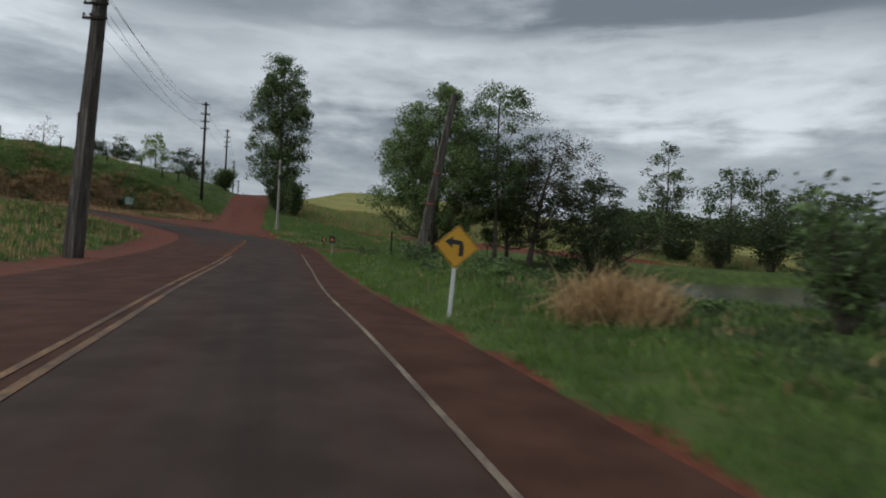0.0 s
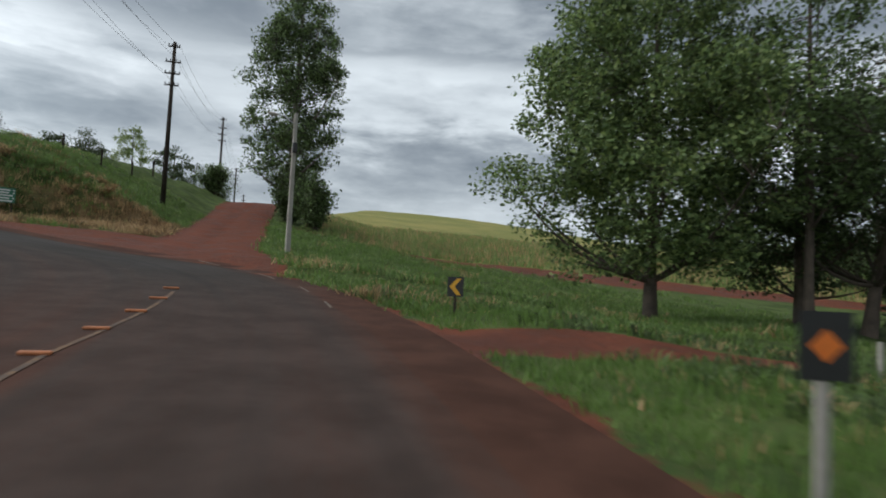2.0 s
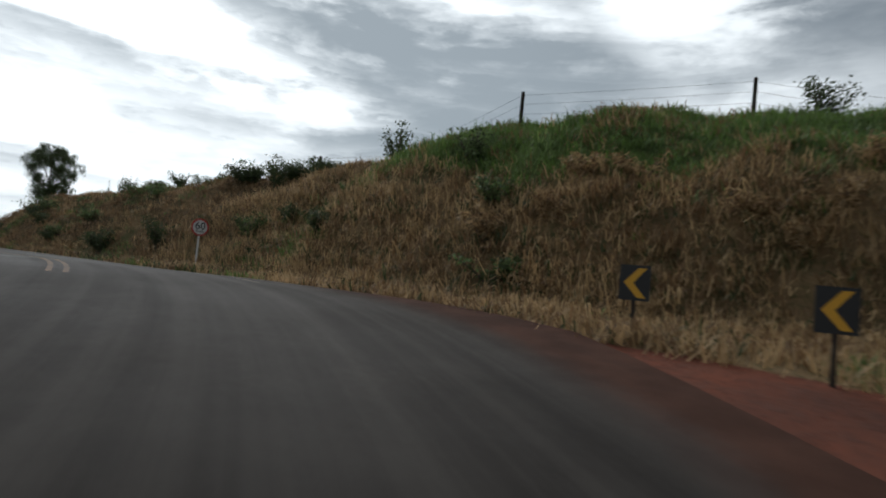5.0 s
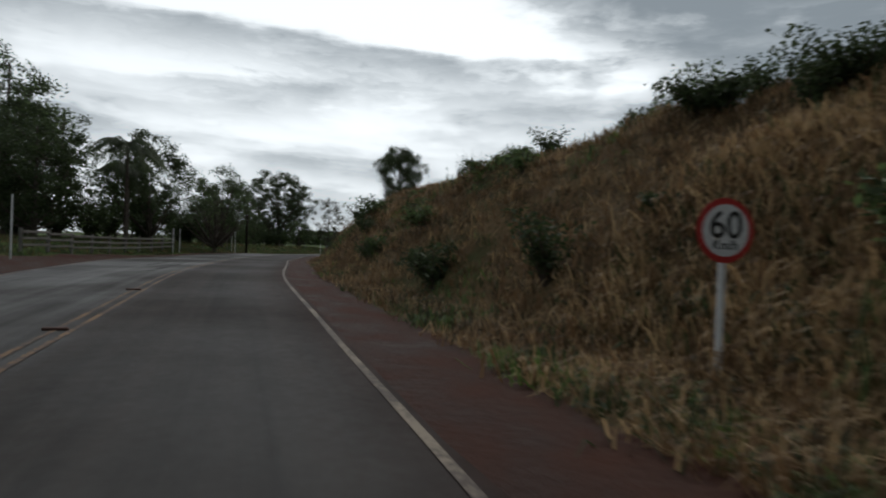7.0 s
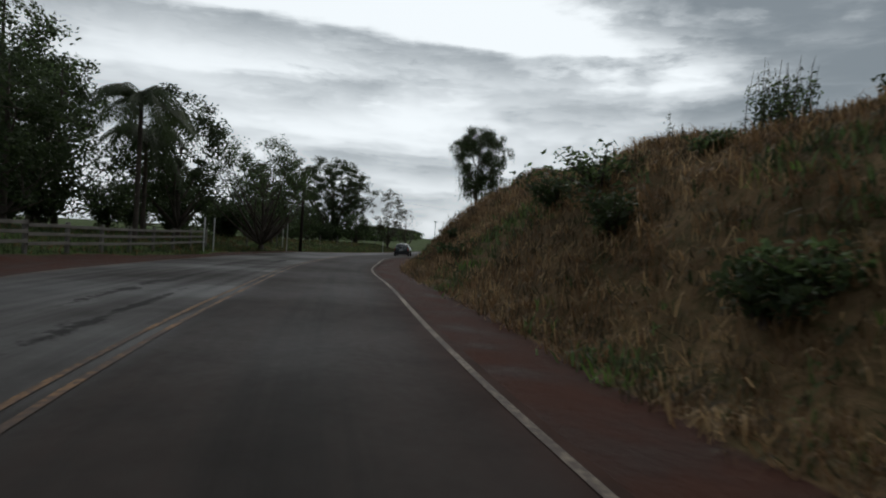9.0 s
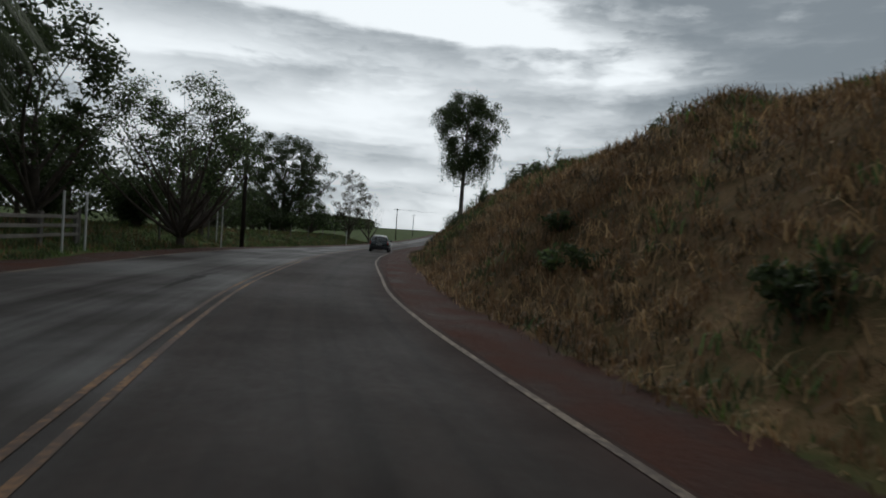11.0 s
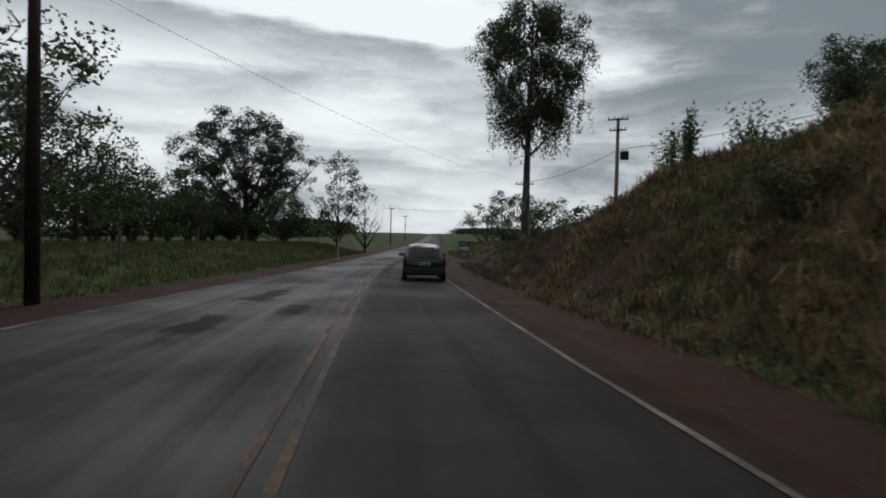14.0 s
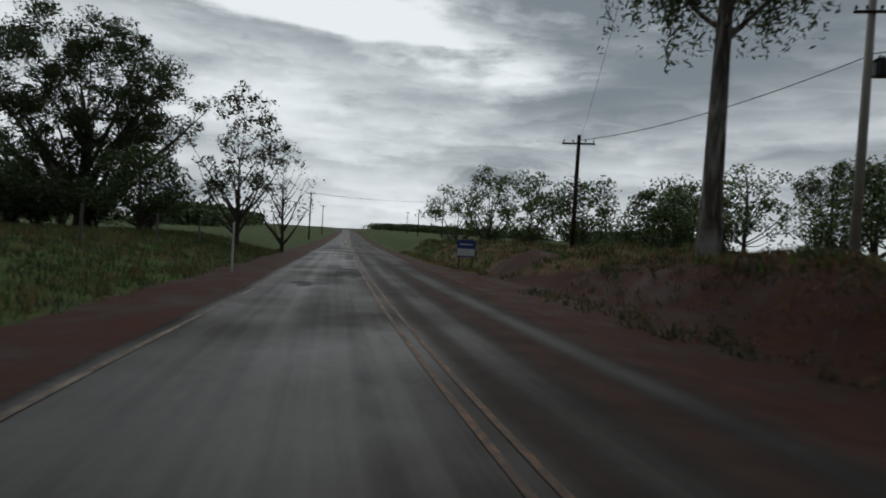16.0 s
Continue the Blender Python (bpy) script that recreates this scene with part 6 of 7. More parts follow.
def post(x, y, h, r, label, mat, name="fence_post", group="", square=False):
    root = stay(name, label, "post", x, y, group=group)
    bm = bmesh.new()
    if square:
        box(bm, r * 2, r * 2, h + 0.3, 0, 0, h / 2 - 0.15, 0.012)
    else:
        rod(bm, (0, 0, -0.3), (0.02, 0.01, h), r * 1.08, r * 0.92, 10)
    part("shaft", bm, mat, root)
    return root


# the fence along the top of the bank and its wires
def plateau_fence():
    pts = [(-64.5, 52.8), (-59.0, 56.0), (-54.0, 59.2), (-49.2, 62.5), (-44.2, 69.1), (-40.2, 71.6), (-37.6, 74.6), (-36.2, 77.2), (-35.6, 80.6), (-35.8, 84.5)]
    last = None
    for x, y in pts:
        post(x, y, 1.35, 0.075, "weathered wooden fence post on top of the bank", M_WOODPOLE, group="fence on the bank")
        here = (x, y, ground(x, y))
        if last:
            for k in (0.45, 0.85, 1.22):
                wire((last[0], last[1], last[2] + k), (here[0], here[1], here[2] + k), 0.03, "fence_wire", 0.005)
        last = here


plateau_fence()


def rail_fence():
    root = thing("rail_fence", "weathered pale wooden rail fence before dark trees", "fence", pose(0, 0, 0))
    a, b = np.array((-72.5, 21.5)), np.array((-96, 13.6))
    n = 10
    P = [a + (b - a) * i / (n - 1) for i in range(n)]
    Z = [ground(*q) for q in P]
    for q, z in zip(P, Z):
        bm = bmesh.new()
        box(bm, 0.14, 0.14, 1.5, q[0], q[1], z + 0.55, 0.012)
        part("post", bm, M_RAIL, root)
    for i in range(n - 1):
        for k in (0.42, 0.78, 1.12):
            d = P[i + 1] - P[i]
            bm = bmesh.new()
            box(bm, float(np.hypot(*d)), 0.045, 0.13, (P[i][0] + P[i + 1][0]) / 2 - 0.03, (P[i][1] + P[i + 1][1]) / 2 + 0.09, (Z[i] + Z[i + 1]) / 2 + k, 0.008, Matrix.Rotation(math.atan2(d[1], d[0]), 3, "Z"))
            part("rail", bm, M_RAIL, root)


rail_fence()
for i in range(9):
    s = along_at(-99, 22) + 8.4 * i
    x, y, _, _ = road_at(s, -9.4 - 0.02 * i)
    post(x, y, 1.45, 0.06, "wooden fence post at the edge of the meadow", M_RAIL, group="meadow fence")
for x, y, h in ((-68.5, 25.2, 2.9), (-108, 12.9, 2.5), (-112.5, 9.8, 2.4), (-148, 6.2, 1.75), (-93, 15.8, 2.2), (-94.5, 15.4, 2.2)):
    post(x, y, h, 0.032, "slim white-painted post beside the road", M_WHITE, "marker_post", "marker posts", True)
for x, y, h in ((-2.3, 35.9, 0.6), (-1.8, 40.5, 0.6), (0.5, 43.5, 0.6)):
    post(x, y, h, 0.045, "short pale wooden stake in the grass", M_CONCRETE, "stake", "stakes in the grass")
for x, y, h in ((-2.2, 25.8, 1.1), (9.5, 49, 1.4), (14, 50, 1.4), (18, 51.5, 1.4), (3.5, 47.5, 1.3)):
    post(x, y, h, 0.04, "old wooden fence post in tall weeds", M_WOODPOLE, group="posts by the pond")

# ---- signs ----


def sign_post(root, h, mat=M_WHITE, r=0.035):
    bm = bmesh.new()
    box(bm, r * 2, r * 2, h + 0.4, 0, r + 0.004, h / 2 - 0.2, 0.008)
    part("post", bm, mat, root)


def ngon(n, r, a0=0.0, cx=0, cz=0):
    return [(cx + r * math.cos(a0 + 2 * math.pi * i / n), cz + r * math.sin(a0 + 2 * math.pi * i / n)) for i in range(n)]


def plate(name, pts, mat, parent, y, thick=0.004, label=""):
    bm = polygon(bmesh.new(), pts, thick)
    bmesh.ops.translate(bm, vec=(0, y, 0), verts=bm.verts)
    return part(name, bm, mat, parent, label)


def lettering(text, size, parent, x, y, z, mat, name="lettering"):
    cu = bpy.data.curves.new(name, "FONT")
    cu.body, cu.size, cu.align_x, cu.align_y, cu.extrude = text, size, "CENTER", "CENTER", 0.002
    cu.offset = 0.008 * size
    tmp = bpy.data.objects.new(name, cu)
    scene.collection.objects.link(tmp)
    me = bpy.data.meshes.new_from_object(tmp.evaluated_get(bpy.context.evaluated_depsgraph_get()))
    bpy.data.objects.remove(tmp)
    bpy.data.curves.remove(cu)
    me.materials.clear()
    me.materials.append(mat)
    ob = new(name, me)
    ob.parent = parent
    ob.matrix_basis = pose(x, y, z, 90, 0, 0)
    return ob


def bend_sign(x, y, rz):
    root = stay("warning_sign", "yellow diamond road sign with a black bent arrow", "road sign", x, y, rz=rz)
    root.matrix_basis = pose(x, y, ground(x, y), 0, 4, rz)
    h = 1.30
    sign_post(root, h + 0.2)
    pl = plate("plate", ngon(4, 0.41, 0, 0, h), M_YELLOW, root, -0.002, 0.004)
    for i in range(4):
        a, b = (ngon(4, 0.385, 0, 0, h) * 2)[i:i + 2]
        bm = bmesh.new()
        rod(bm, (a[0], -0.004, a[1]), (b[0], -0.004, b[1]), 0.006, sides=4)
        part("border", bm, M_BLACK, pl)
    arrow = [(0.13, h - 0.17), (0.13, h + 0.02), (0.09, h + 0.10), (0.02, h + 0.12), (-0.08, h + 0.12), (-0.08, h + 0.18), (-0.22, h + 0.075), (-0.08, h - 0.03), (-0.08, h + 0.035), (0.02, h + 0.035), (0.045, h + 0.02), (0.045, h - 0.17)]
    plate("arrow", arrow[::-1], M_BLACK, pl, -0.007, 0.004)


bend_sign(0.17, 11.0, 2)


def chevron_sign(x, y, rz, w=0.36, h=0.46, clear=0.42, group="", flip=1):
    root = stay("chevron_sign", "small black sign with a yellow arrowhead", "road sign", x, y, rz=rz, group=group)
    sign_post(root, clear + h * 0.6, M_WOODPOLE, 0.026)
    z = clear + h / 2
    pl = plate("plate", [(-w / 2, clear), (w / 2, clear), (w / 2, clear + h), (-w / 2, clear + h)], M_BLACK, root, -0.002)
    a, b = w * 0.36, h * 0.42
    plate("arrowhead", [(-a * flip, z), (a * 0.25 * flip, z - b), (a * flip, z - b), (-a * 0.15 * flip, z), (a * flip, z + b), (a * 0.25 * flip, z + b)][::1 if flip > 0 else -1], M_YELLOW, pl, -0.007)


chevron_sign(-8.4, 42.9, -4, 0.32, 0.39, 0.40)
chevron_sign(-32.4, 58.6, 52, 0.42, 0.5, 0.55, "chevrons below the bank")
chevron_sign(-34.9, 57.9, 55, 0.42, 0.5, 0.55, "chevrons below the bank")


def marker_board(x, y, rz):
    root = stay("marker_board", "black board with an orange diamond on a white post", "road sign", x, y, rz=rz)
    sign_post(root, 1.1, M_CONCRETE, 0.032)
    pl = plate("plate", [(-0.16, 0.77), (0.16, 0.77), (0.16, 1.17), (-0.16, 1.17)], M_BLACK, root, -0.002)
    plate("diamond", ngon(4, 0.10, 0, 0, 0.97), M_ORANGE, pl, -0.007)


marker_board(-6.3, 34.5, 0)


def speed_sign(x, y, rz):
    root = stay("speed_limit_sign", "round white speed limit sign with a red rim", "road sign", x, y, rz=rz)
    sign_post(root, 1.72, M_WHITE, 0.03)
    z = 1.60
    pl = plate("rim", ngon(40, 0.34, 0, 0, z), M_RED, root, -0.002)
    plate("face", ngon(40, 0.272, 0, 0, z), M_WHITE, pl, -0.006)
    lettering("60", 0.40, pl, 0, -0.0085, z + 0.045, M_BLACK)
    lettering("Km/h", 0.14, pl, 0, -0.0085, z - 0.155, M_BLACK)


speed_sign(-52.65, 51.08, 114)


def panel_sign(name, label, x, y, rz, w, h, clear, mat, bars, barmat, legs=2):
    """A board on posts; writing that cannot be read stands as bars."""
    root = stay(name, label, "sign", x, y, rz=rz)
    for i in range(legs):
        bm = bmesh.new()
        box(bm, 0.07, 0.07, clear + h * 0.9 + 0.4, (-w * 0.36 + i * w * 0.72), 0.045, (clear + h * 0.9) / 2 - 0.2, 0.008)
        part("post", bm, M_WOODPOLE, root)
    bm = bmesh.new()
    box(bm, w, 0.025, h, 0, 0, clear + h / 2, 0.006)
    pl = part("panel", bm, mat, root)
    for bx, bz, bw, bh in bars:
        bm = bmesh.new()
        box(bm, bw * w, 0.006, bh * h, bx * w, -0.0155, clear + bz * h)
        part("bar", bm, barmat, pl)


panel_sign("direction_sign", "green direction sign with rows of white writing", -33.0, 63.3, 44, 0.95, 0.82, 0.75, M_SIGNGREEN,
           [(-0.06, 0.84, 0.6, 0.09), (-0.10, 0.66, 0.55, 0.09), (0.0, 0.48, 0.75, 0.09), (-0.08, 0.30, 0.58, 0.09), (0.0, 0.12, 0.74, 0.09), (0.40, 0.84, 0.09, 0.09), (0.40, 0.66, 0.09, 0.09), (0.40, 0.30, 0.09, 0.09)], M_WHITE)
panel_sign("board", "white board with red lettering on the plateau", -52.9, 69.6, 55, 2.5, 1.25, 0.69, M_WALL,
           [(-0.02, 0.72, 0.52, 0.10), (0.03, 0.50, 0.72, 0.10), (0.05, 0.28, 0.66, 0.13)], M_RED)
panel_sign("roadside_board", "blue board with a white lower half", -161, 14.9, 86, 1.05, 0.95, 0.7, M_BLUE, [(0, 0.28, 0.94, 0.42), (0, 0.75, 0.7, 0.08)], M_WHITE)


# ---- houses on the plateau ----
def house(x, y, rz, w, dpt, h, label, roof=M_ROOF, ridge=1.0):
    root = stay("house", label, "house", x, y, rz=rz)
    bm = bmesh.new()
    box(bm, w, dpt, h + 0.6, 0, 0, h / 2 - 0.3, 0.02)
    part("wall", bm, M_WALL, root)
    bm = bmesh.new()
    o = 0.35
    pts = [(-w / 2 - o, -dpt / 2 - o, h), (w / 2 + o, -dpt / 2 - o, h), (w / 2 + o, 0, h + ridge), (-w / 2 - o, 0, h + ridge), (-w / 2 - o, dpt / 2 + o, h), (w / 2 + o, dpt / 2 + o, h)]
    vs = [bm.verts.new(q) for q in pts]
    for f in ((0, 1, 2, 3), (3, 2, 5, 4)):
        bm.faces.new([vs[i] for i in f])
    bm.faces.new([vs[i] for i in (0, 3, 4)])
    bm.faces.new([vs[i] for i in (1, 5, 2)])
    bm.faces.new([vs[i] for i in (0, 4, 5, 1)])
    bmesh.ops.recalc_face_normals(bm, faces=bm.faces)
    part("roof", bm, roof, root)
    for xx in (-w * 0.28, w * 0.22):
        bm = bmesh.new()
        box(bm, 0.9, 0.06, 1.0, xx, -dpt / 2 - 0.02, h * 0.55, 0.01)
        win = part("window", bm, M_WHITE, root)
        bm = bmesh.new()
        box(bm, 0.74, 0.03, 0.84, xx, -dpt / 2 - 0.05, h * 0.55)
        part("pane", bm, M_CARGLASS, win)


house(-61, 138, 20, 7, 6, 4.6, "small whitewashed house behind the bank")
house(-86, 98, 35, 9, 6, 2.8, "low whitewashed house on the plateau", M_WALL, 0.6)
house(-62, 104, 30, 16, 5, 2.4, "long low shed with a pale roof", M_WALL, 0.9)

# ---- the parked dark hatchback ----


def loft(sections, mat_name=None):
    """A closed shell through mirrored cross-sections: rows of (y, [(x, z), ...]) from sill to middle of the top."""
    bm = bmesh.new()
    rows = []
    for y, pts in sections:
        right = [bm.verts.new((x, y, z)) for x, z in pts]
        left = [bm.verts.new((-x, y, z)) for x, z in pts[::-1] if x > 1e-6]
        rows.append(right + left)
    for a, b in zip(rows, rows[1:]):
        for i in range(len(a) - 1):
            bm.faces.new((a[i], a[i + 1], b[i + 1], b[i]))
        bm.faces.new((a[-1], a[0], b[0], b[-1]))
    bm.faces.new(rows[0][::-1])
    bm.faces.new(rows[-1])
    bmesh.ops.recalc_face_normals(bm, faces=bm.faces)
    return bm


def body_section(y, w, z0, belt, top):
    return (y, [(w * 0.86, z0), (w * 0.97, z0 + 0.10), (w, z0 + 0.24), (w * 1.0, 0.5 * (z0 + belt) + 0.08), (w * 0.985, belt - 0.10), (w * 0.945, belt - 0.02), (w * 0.86, belt + 0.015), (w * 0.45, top), (0, top + 0.012)])


def hatchback(m):
    root = thing("car", "dark green compact hatchback seen from behind, wet from rain", "car", m)
    # +y is forward; the body from the tail to the nose
    secs = [body_section(-1.86, 0.70, 0.36, 0.80, 0.80), body_section(-1.83, 0.775, 0.27, 0.90, 0.91), body_section(-1.70, 0.805, 0.23, 0.93, 0.94), body_section(-1.2, 0.822, 0.20, 0.925, 0.93),
            body_section(-0.4, 0.825, 0.19, 0.90, 0.905), body_section(0.45, 0.825, 0.19, 0.885, 0.90), body_section(0.80, 0.82, 0.19, 0.88, 0.93), body_section(1.25, 0.81, 0.20, 0.83, 0.88),
            body_section(1.62, 0.785, 0.22, 0.74, 0.79), body_section(1.80, 0.74, 0.26, 0.63, 0.66), body_section(1.88, 0.62, 0.33, 0.53, 0.54)]
    body = part("body", loft(secs), M_CARPAINT, root, smooth=True)

    def cabin(y, w0, z0, w1, z1):
        return (y, [(w0, z0), (w0 * 0.992, z0 + 0.045), (w1 + 0.018, z1 - 0.065), (w1 - 0.045, z1 - 0.008), (w1 * 0.5, z1 + 0.020), (0, z1 + 0.028)])

    cab = [cabin(-1.81, 0.72, 0.86, 0.68, 0.93), cabin(-1.765, 0.745, 0.87, 0.66, 0.985), cabin(-1.59, 0.765, 0.88, 0.60, 1.33), cabin(-1.50, 0.77, 0.88, 0.585, 1.39), cabin(-1.22, 0.778, 0.88, 0.575, 1.425),
           cabin(-1.06, 0.78, 0.88, 0.575, 1.435), cabin(-0.78, 0.783, 0.88, 0.575, 1.445), cabin(-0.50, 0.785, 0.875, 0.575, 1.446), cabin(-0.43, 0.785, 0.875, 0.575, 1.445), cabin(-0.05, 0.785, 0.87, 0.575, 1.435),
           cabin(0.24, 0.785, 0.87, 0.58, 1.395), cabin(0.31, 0.785, 0.87, 0.59, 1.355), cabin(0.56, 0.78, 0.865, 0.64, 1.19), cabin(0.92, 0.76, 0.86, 0.70, 0.945), cabin(1.0, 0.75, 0.855, 0.70, 0.90)]
    ys = [q[0] for q in cab]

    def glass_of(i, j):
        """Which window, if any, the face between two sections belongs to."""
        y0, y1 = ys[i], ys[i + 1]
        if j in (3, 4):
            return "rear_window" if -1.77 < y0 and y1 < -1.58 else "windscreen" if y0 > 0.30 and y1 < 0.93 else ""
        if j == 1:
            return "rear_side_window" if y0 > -1.07 and y1 < -0.49 else "front_side_window" if y0 > -0.44 and y1 < 0.57 else ""
        return ""

    def shell(want, sides=(1, -1)):
        bm = bmesh.new()
        for i in range(len(cab) - 1):
            for j in range(5):
                if glass_of(i, j) != want:
                    continue
                for sg in sides:
                    q = [(cab[i][1][j], ys[i]), (cab[i][1][j + 1], ys[i]), (cab[i + 1][1][j + 1], ys[i + 1]), (cab[i + 1][1][j], ys[i + 1])]
                    vs = [bm.verts.new((sg * x, y, zz)) for (x, zz), y in q]
                    bm.faces.new(vs if sg > 0 else vs[::-1])
        bmesh.ops.remove_doubles(bm, verts=bm.verts[:], dist=0.0005)
        bmesh.ops.recalc_face_normals(bm, faces=bm.faces[:])
        return bm

    part("cabin", shell(""), M_CARPAINT, root, smooth=True)
    for name, sides in (("rear_window", (1, -1)), ("windscreen", (1, -1)), ("rear_side_window", (1,)), ("rear_side_window", (-1,)), ("front_side_window", (1,)), ("front_side_window", (-1,))):
        part(name, shell(name, sides), M_CARGLASS, root, "dark tinted glass", smooth=True)
    for sx in (-1, 1):
        # a black frame round each side window
        for want in ("rear_side_window", "front_side_window"):
            cols = [i for i in range(len(cab) - 1) if glass_of(i, 1) == want]
            at = cols + [cols[-1] + 1]
            low = [(sx * (cab[i][1][1][0] + 0.004), ys[i], cab[i][1][1][1]) for i in at]
            high = [(sx * (cab[i][1][2][0] + 0.004), ys[i], cab[i][1][2][1]) for i in at]
            loop = low + high[::-1]
            t = Tubes()
            ring = []
            for p_, q_ in zip(loop, loop[1:] + loop[:1]):
                ring += [np.array(p_) * (1 - u) + np.array(q_) * u for u in (0.0, 0.33, 0.66)]
            t.add(ring + ring[:2], np.full(len(ring) + 2, 0.017), 6)
            ob = new("window_frame", t.mesh("window_frame", M_RUBBER))
            ob.parent = root
    # roof rails of the drip moulding, black
    for sx in (-1, 1):
        t = Tubes()
        t.add([(sx * (c[1][3][0] + 0.012), c[0], c[1][3][1] - 0.012) for c in cab[2:12]], np.full(10, 0.009), 5)
        ob = new("drip_moulding", t.mesh("drip_moulding", M_RUBBER))
        ob.parent = root
    # the black pillar between the side windows
    for sx in (-1, 1):
        bm = bmesh.new()
        i = ys.index(-0.50)
        q = [(cab[i][1][1], ys[i] - 0.01), (cab[i][1][2], ys[i] - 0.01), (cab[i + 1][1][2], ys[i + 1] + 0.01), (cab[i + 1][1][1], ys[i + 1] + 0.01)]
        inner = [bm.verts.new((sx * (x + 0.001), y, zz)) for (x, zz), y in q]
        outer = [bm.verts.new((sx * (x + 0.008), y, zz)) for (x, zz), y in q]
        bm.faces.new(inner[::-1])
        bm.faces.new(outer)
        for n_ in range(4):
            bm.faces.new((inner[n_], inner[(n_ + 1) % 4], outer[(n_ + 1) % 4], outer[n_]))
        bmesh.ops.recalc_face_normals(bm, faces=bm.faces[:])
        part("door_pillar", bm, M_RUBBER, root, "black door pillar")
    for sx in (-1, 1):
        bm = bmesh.new()
        box(bm, 0.20, 0.09, 0.13, sx * 0.90, 0.60, 0.99, 0.04)
        box(bm, 0.10, 0.04, 0.04, sx * 0.79, 0.61, 0.95, 0.01)
        part("wing_mirror", bm, M_PLASTIC, root)
        bm = bmesh.new()
        rings = [(0.68, 0.046, 0.0), (0.71, 0.074, 0.0), (0.79, 0.080, 0.0), (0.88, 0.060, 0.004), (0.95, 0.036, 0.012), (0.99, 0.012, 0.025)]
        rows = []
        for zz, hw, back in rings:
            rows.append([bm.verts.new((q * hw, back - 0.035 * math.cos(q * 1.3), zz)) for q in (-1, -0.5, 0, 0.5, 1)] + [bm.verts.new((q * hw, back + 0.04, zz)) for q in (1, -1)])
        for p_, q_ in zip(rows, rows[1:]):
            for n_ in range(7):
                bm.faces.new((p_[n_], p_[(n_ + 1) % 7], q_[(n_ + 1) % 7], q_[n_]))
        bm.faces.new(rows[0][::-1])
        bm.faces.new(rows[-1])
        bmesh.ops.recalc_face_normals(bm, faces=bm.faces[:])
        lamp = part("tail_lamp", bm, M_LAMP, root, "red tail lamp", smooth=True, m=pose(sx * 0.715, -1.80, 0.0, 0, 0, 42 * sx))
        lamp.location = (sx * 0.752, -1.805, 0.0)
        bm = bmesh.new()
        box(bm, 0.03, 0.16, 0.03, sx * 0.832, -0.34, 0.80, 0.01)
        part("door_handle", bm, M_CARPAINT, root)
        bm = bmesh.new()
        box(bm, 0.012, 0.008, 0.56, sx * 0.824, 0.62, 0.58)
        box(bm, 0.012, 0.008, 0.60, sx * 0.826, -0.46, 0.60)
        box(bm, 0.012, 2.3, 0.03, sx * 0.827, -0.05, 0.50, 0.004)
        part("door_seam", bm, M_RUBBER, root)
        for yy in (-1.16, 1.28):
            # flat black disc stands for the shaded opening round the wheel
            bm = bmesh.new()
            r = bmesh.ops.create_cone(bm, cap_ends=True, segments=28, radius1=0.335, radius2=0.335, depth=0.10)
            bmesh.ops.rotate(bm, cent=(0, 0, 0), matrix=Matrix.Rotation(radians(90), 3, "Y"), verts=bm.verts)
            bmesh.ops.translate(bm, vec=(sx * 0.785, yy, 0.30), verts=bm.verts)
            part("arch_shade", bm, M_RUBBER, root)
            bm = bmesh.new()
            bmesh.ops.create_cone(bm, cap_ends=True, segments=32, radius1=0.285, radius2=0.285, depth=0.18)
            bmesh.ops.bevel(bm, geom=[e for e in bm.edges if abs((e.verts[0].co.z - e.verts[1].co.z)) < 1e-6], offset=0.035, segments=3, affect="EDGES", profile=0.5)
            bmesh.ops.rotate(bm, cent=(0, 0, 0), matrix=Matrix.Rotation(radians(90), 3, "Y"), verts=bm.verts)
            bmesh.ops.translate(bm, vec=(sx * 0.752, yy, 0.285), verts=bm.verts)
            wheel = part("tyre", bm, M_RUBBER, root, smooth=True)
            # black disc puts the shaded hollow between the spokes into colour
            bm = bmesh.new()
            rod(bm, (sx * 0.835, yy, 0.285), (sx * 0.846, yy, 0.285), 0.19, 0.185, 24)
            rim = part("rim", bm, M_RUBBER, wheel)
            for i in range(5):
                a = 2 * math.pi * i / 5 + 0.3
                bm = bmesh.new()
                box(bm, 0.014, 0.15, 0.055, sx * 0.851, yy + 0.10 * math.cos(a), 0.285 + 0.10 * math.sin(a), 0.008, Matrix.Rotation(a, 3, "X"))
                part("spoke", bm, M_RIM, wheel)
            bm = bmesh.new()
            rod(bm, (sx * 0.846, yy, 0.285), (sx * 0.86, yy, 0.285), 0.05, 0.04, 14)
            part("hub", bm, M_RIM, wheel)
            bm = bmesh.new()
            for i in range(24):
                a, b = 2 * math.pi * i / 24, 2 * math.pi * (i + 1) / 24
                rod(bm, (sx * 0.85, yy + 0.19 * math.cos(a), 0.285 + 0.19 * math.sin(a)), (sx * 0.85, yy + 0.19 * math.cos(b), 0.285 + 0.19 * math.sin(b)), 0.014, sides=5)
            part("rim_edge", bm, M_RIM, wheel)
    for xx in (-0.36, 0.36):
        bm = bmesh.new()
        box(bm, 0.48, 0.13, 0.55, xx, -0.22, 0.90, 0.05)
        box(bm, 0.24, 0.09, 0.17, xx, -0.25, 1.24, 0.04)
        part("front_seat", bm, M_RUBBER, root)
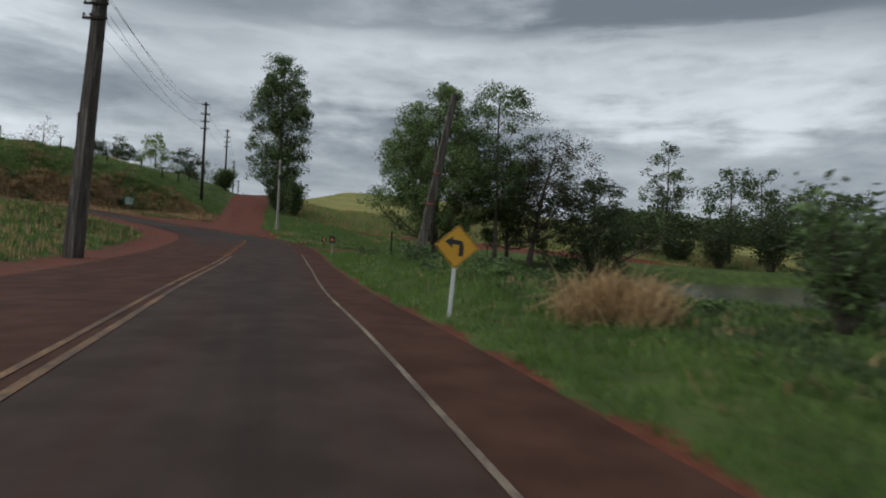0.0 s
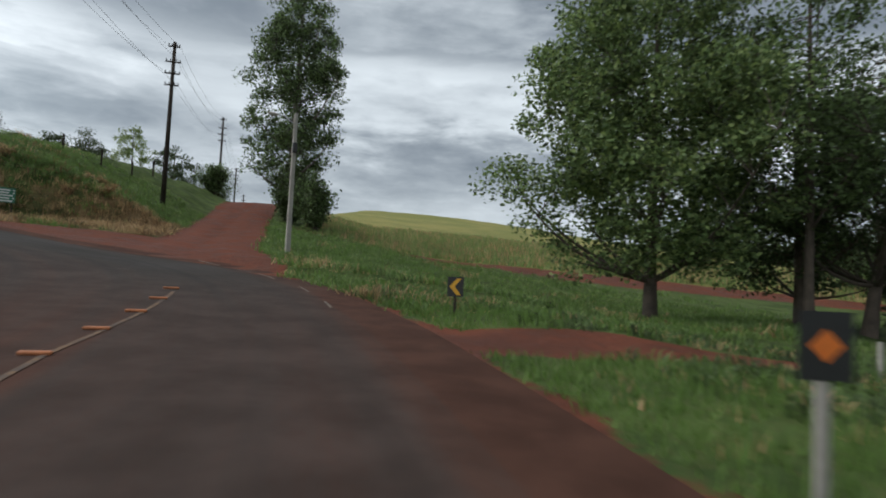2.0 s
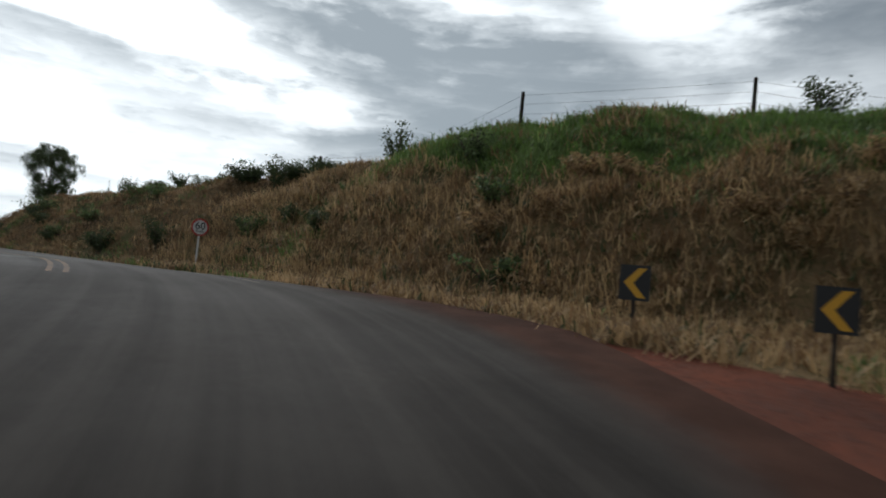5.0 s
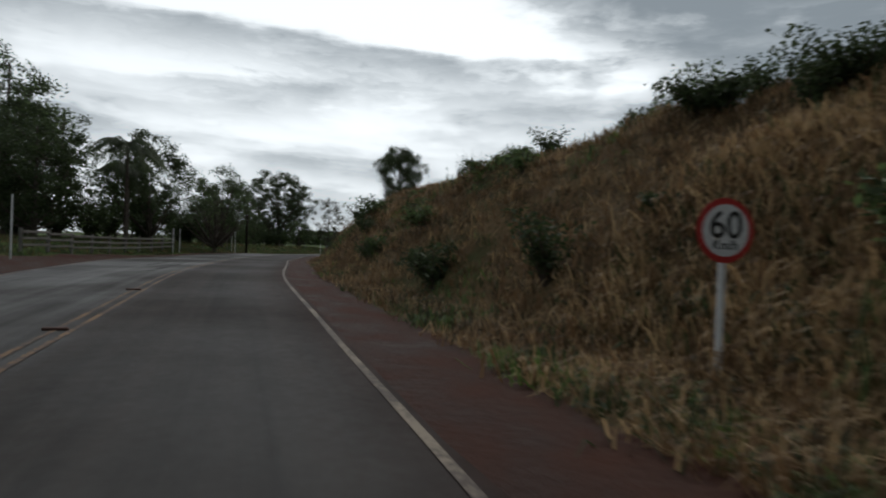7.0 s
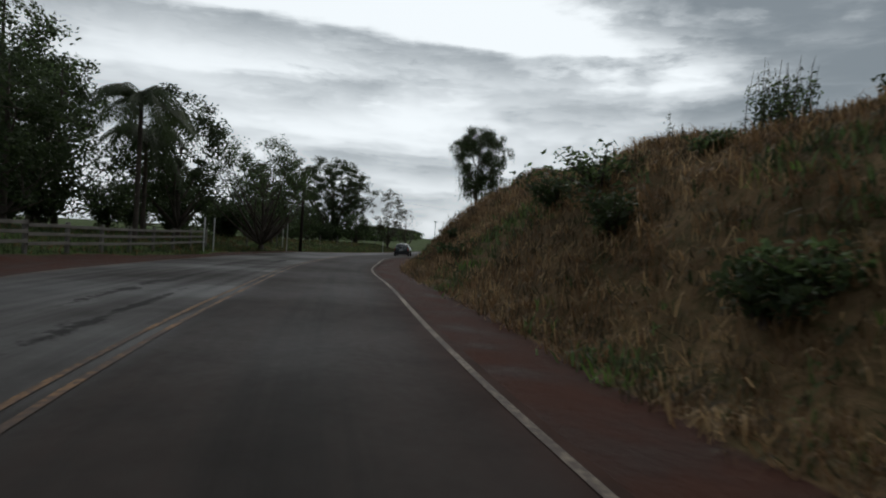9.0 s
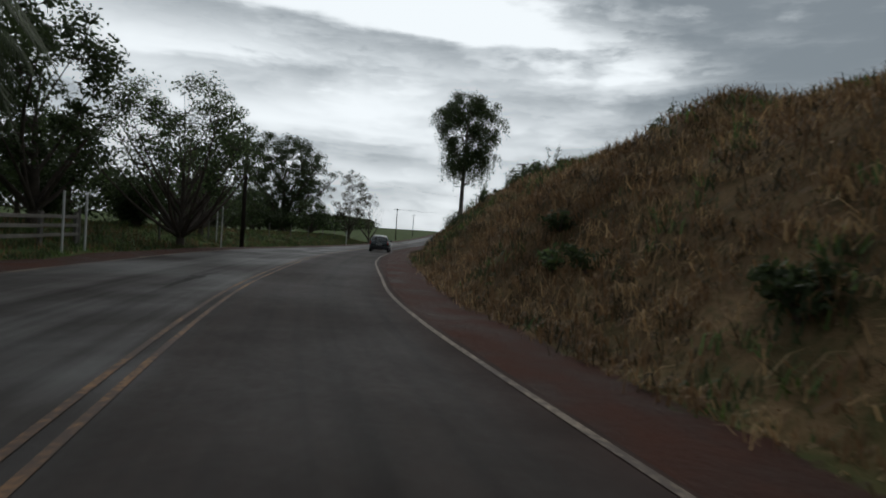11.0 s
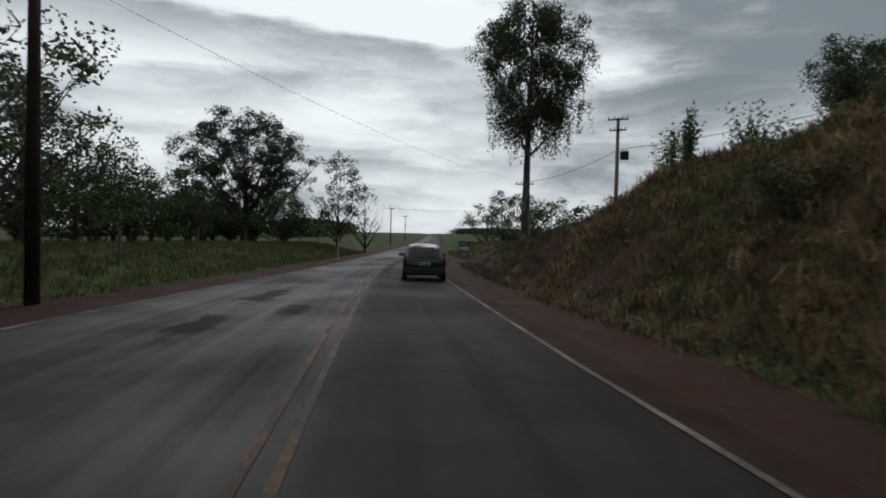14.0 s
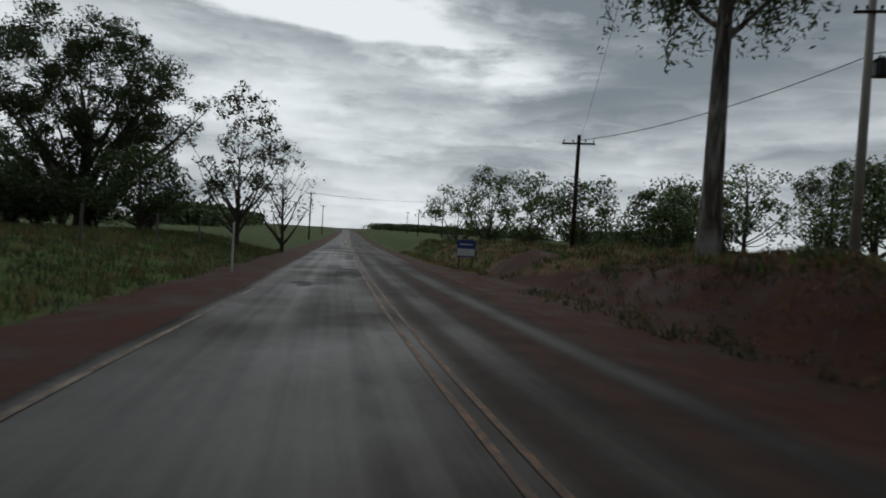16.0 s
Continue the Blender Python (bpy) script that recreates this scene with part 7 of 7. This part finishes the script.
    bm = bmesh.new()
    box(bm, 1.16, 0.16, 0.28, 0, -1.12, 0.99, 0.05)
    part("rear_bench", bm, M_RUBBER, root)
    bm = bmesh.new()
    box(bm, 1.56, 0.18, 0.32, 0, -1.81, 0.42, 0.07)
    bump_ = part("rear_bumper", bm, M_PLASTIC, root, "dull grey plastic rear bumper")
    bm = bmesh.new()
    box(bm, 0.42, 0.014, 0.13, 0, -1.895, 0.70, 0.006)
    pl = part("number_plate", bm, M_WHITE, root, "white number plate with dark bars")
    for i, (xx, ww) in enumerate(((-0.11, 0.12), (0.075, 0.17))):
        bm = bmesh.new()
        box(bm, ww, 0.006, 0.062, xx, -1.904, 0.695)
        part("bar", bm, M_BLACK, pl)
    bm = bmesh.new()
    for i in range(16):
        a, b = 2 * math.pi * i / 16, 2 * math.pi * (i + 1) / 16
        rod(bm, (0.05 * math.cos(a), -1.862, 0.855 + 0.05 * math.sin(a)), (0.05 * math.cos(b), -1.862, 0.855 + 0.05 * math.sin(b)), 0.009, sides=5)
    rod(bm, (-0.05, -1.862, 0.855), (0.05, -1.862, 0.855), 0.008, sides=5)
    part("badge", bm, M_RIM, root, "round chrome badge")
    bm = bmesh.new()
    rod(bm, (0.0, -1.80, 0.975), (-0.34, -1.775, 1.02), 0.012, 0.008, 6)
    box(bm, 0.10, 0.05, 0.05, 0.02, -1.80, 0.965, 0.015)
    part("rear_wiper", bm, M_RUBBER, root)
    bm = bmesh.new()
    rod(bm, (0.0, -1.25, 1.44), (0.0, -1.52, 1.62), 0.008, 0.004, 6)
    part("aerial", bm, M_RUBBER, root)
    bm = bmesh.new()
    rod(bm, (0.42, -1.93, 0.27), (0.42, -1.7, 0.27), 0.028, sides=10)
    part("exhaust", bm, M_STEEL, root)
    return root


s_car = along_at(-124.0, 16.0)
cx, cy, cz, _ = road_at(s_car - 0.2, 2.05)
car = hatchback(pose(cx, cy, cz + 0.004, 0, 0, heading(s_car)))
car.scale = (0.98, 1.0, 0.95)
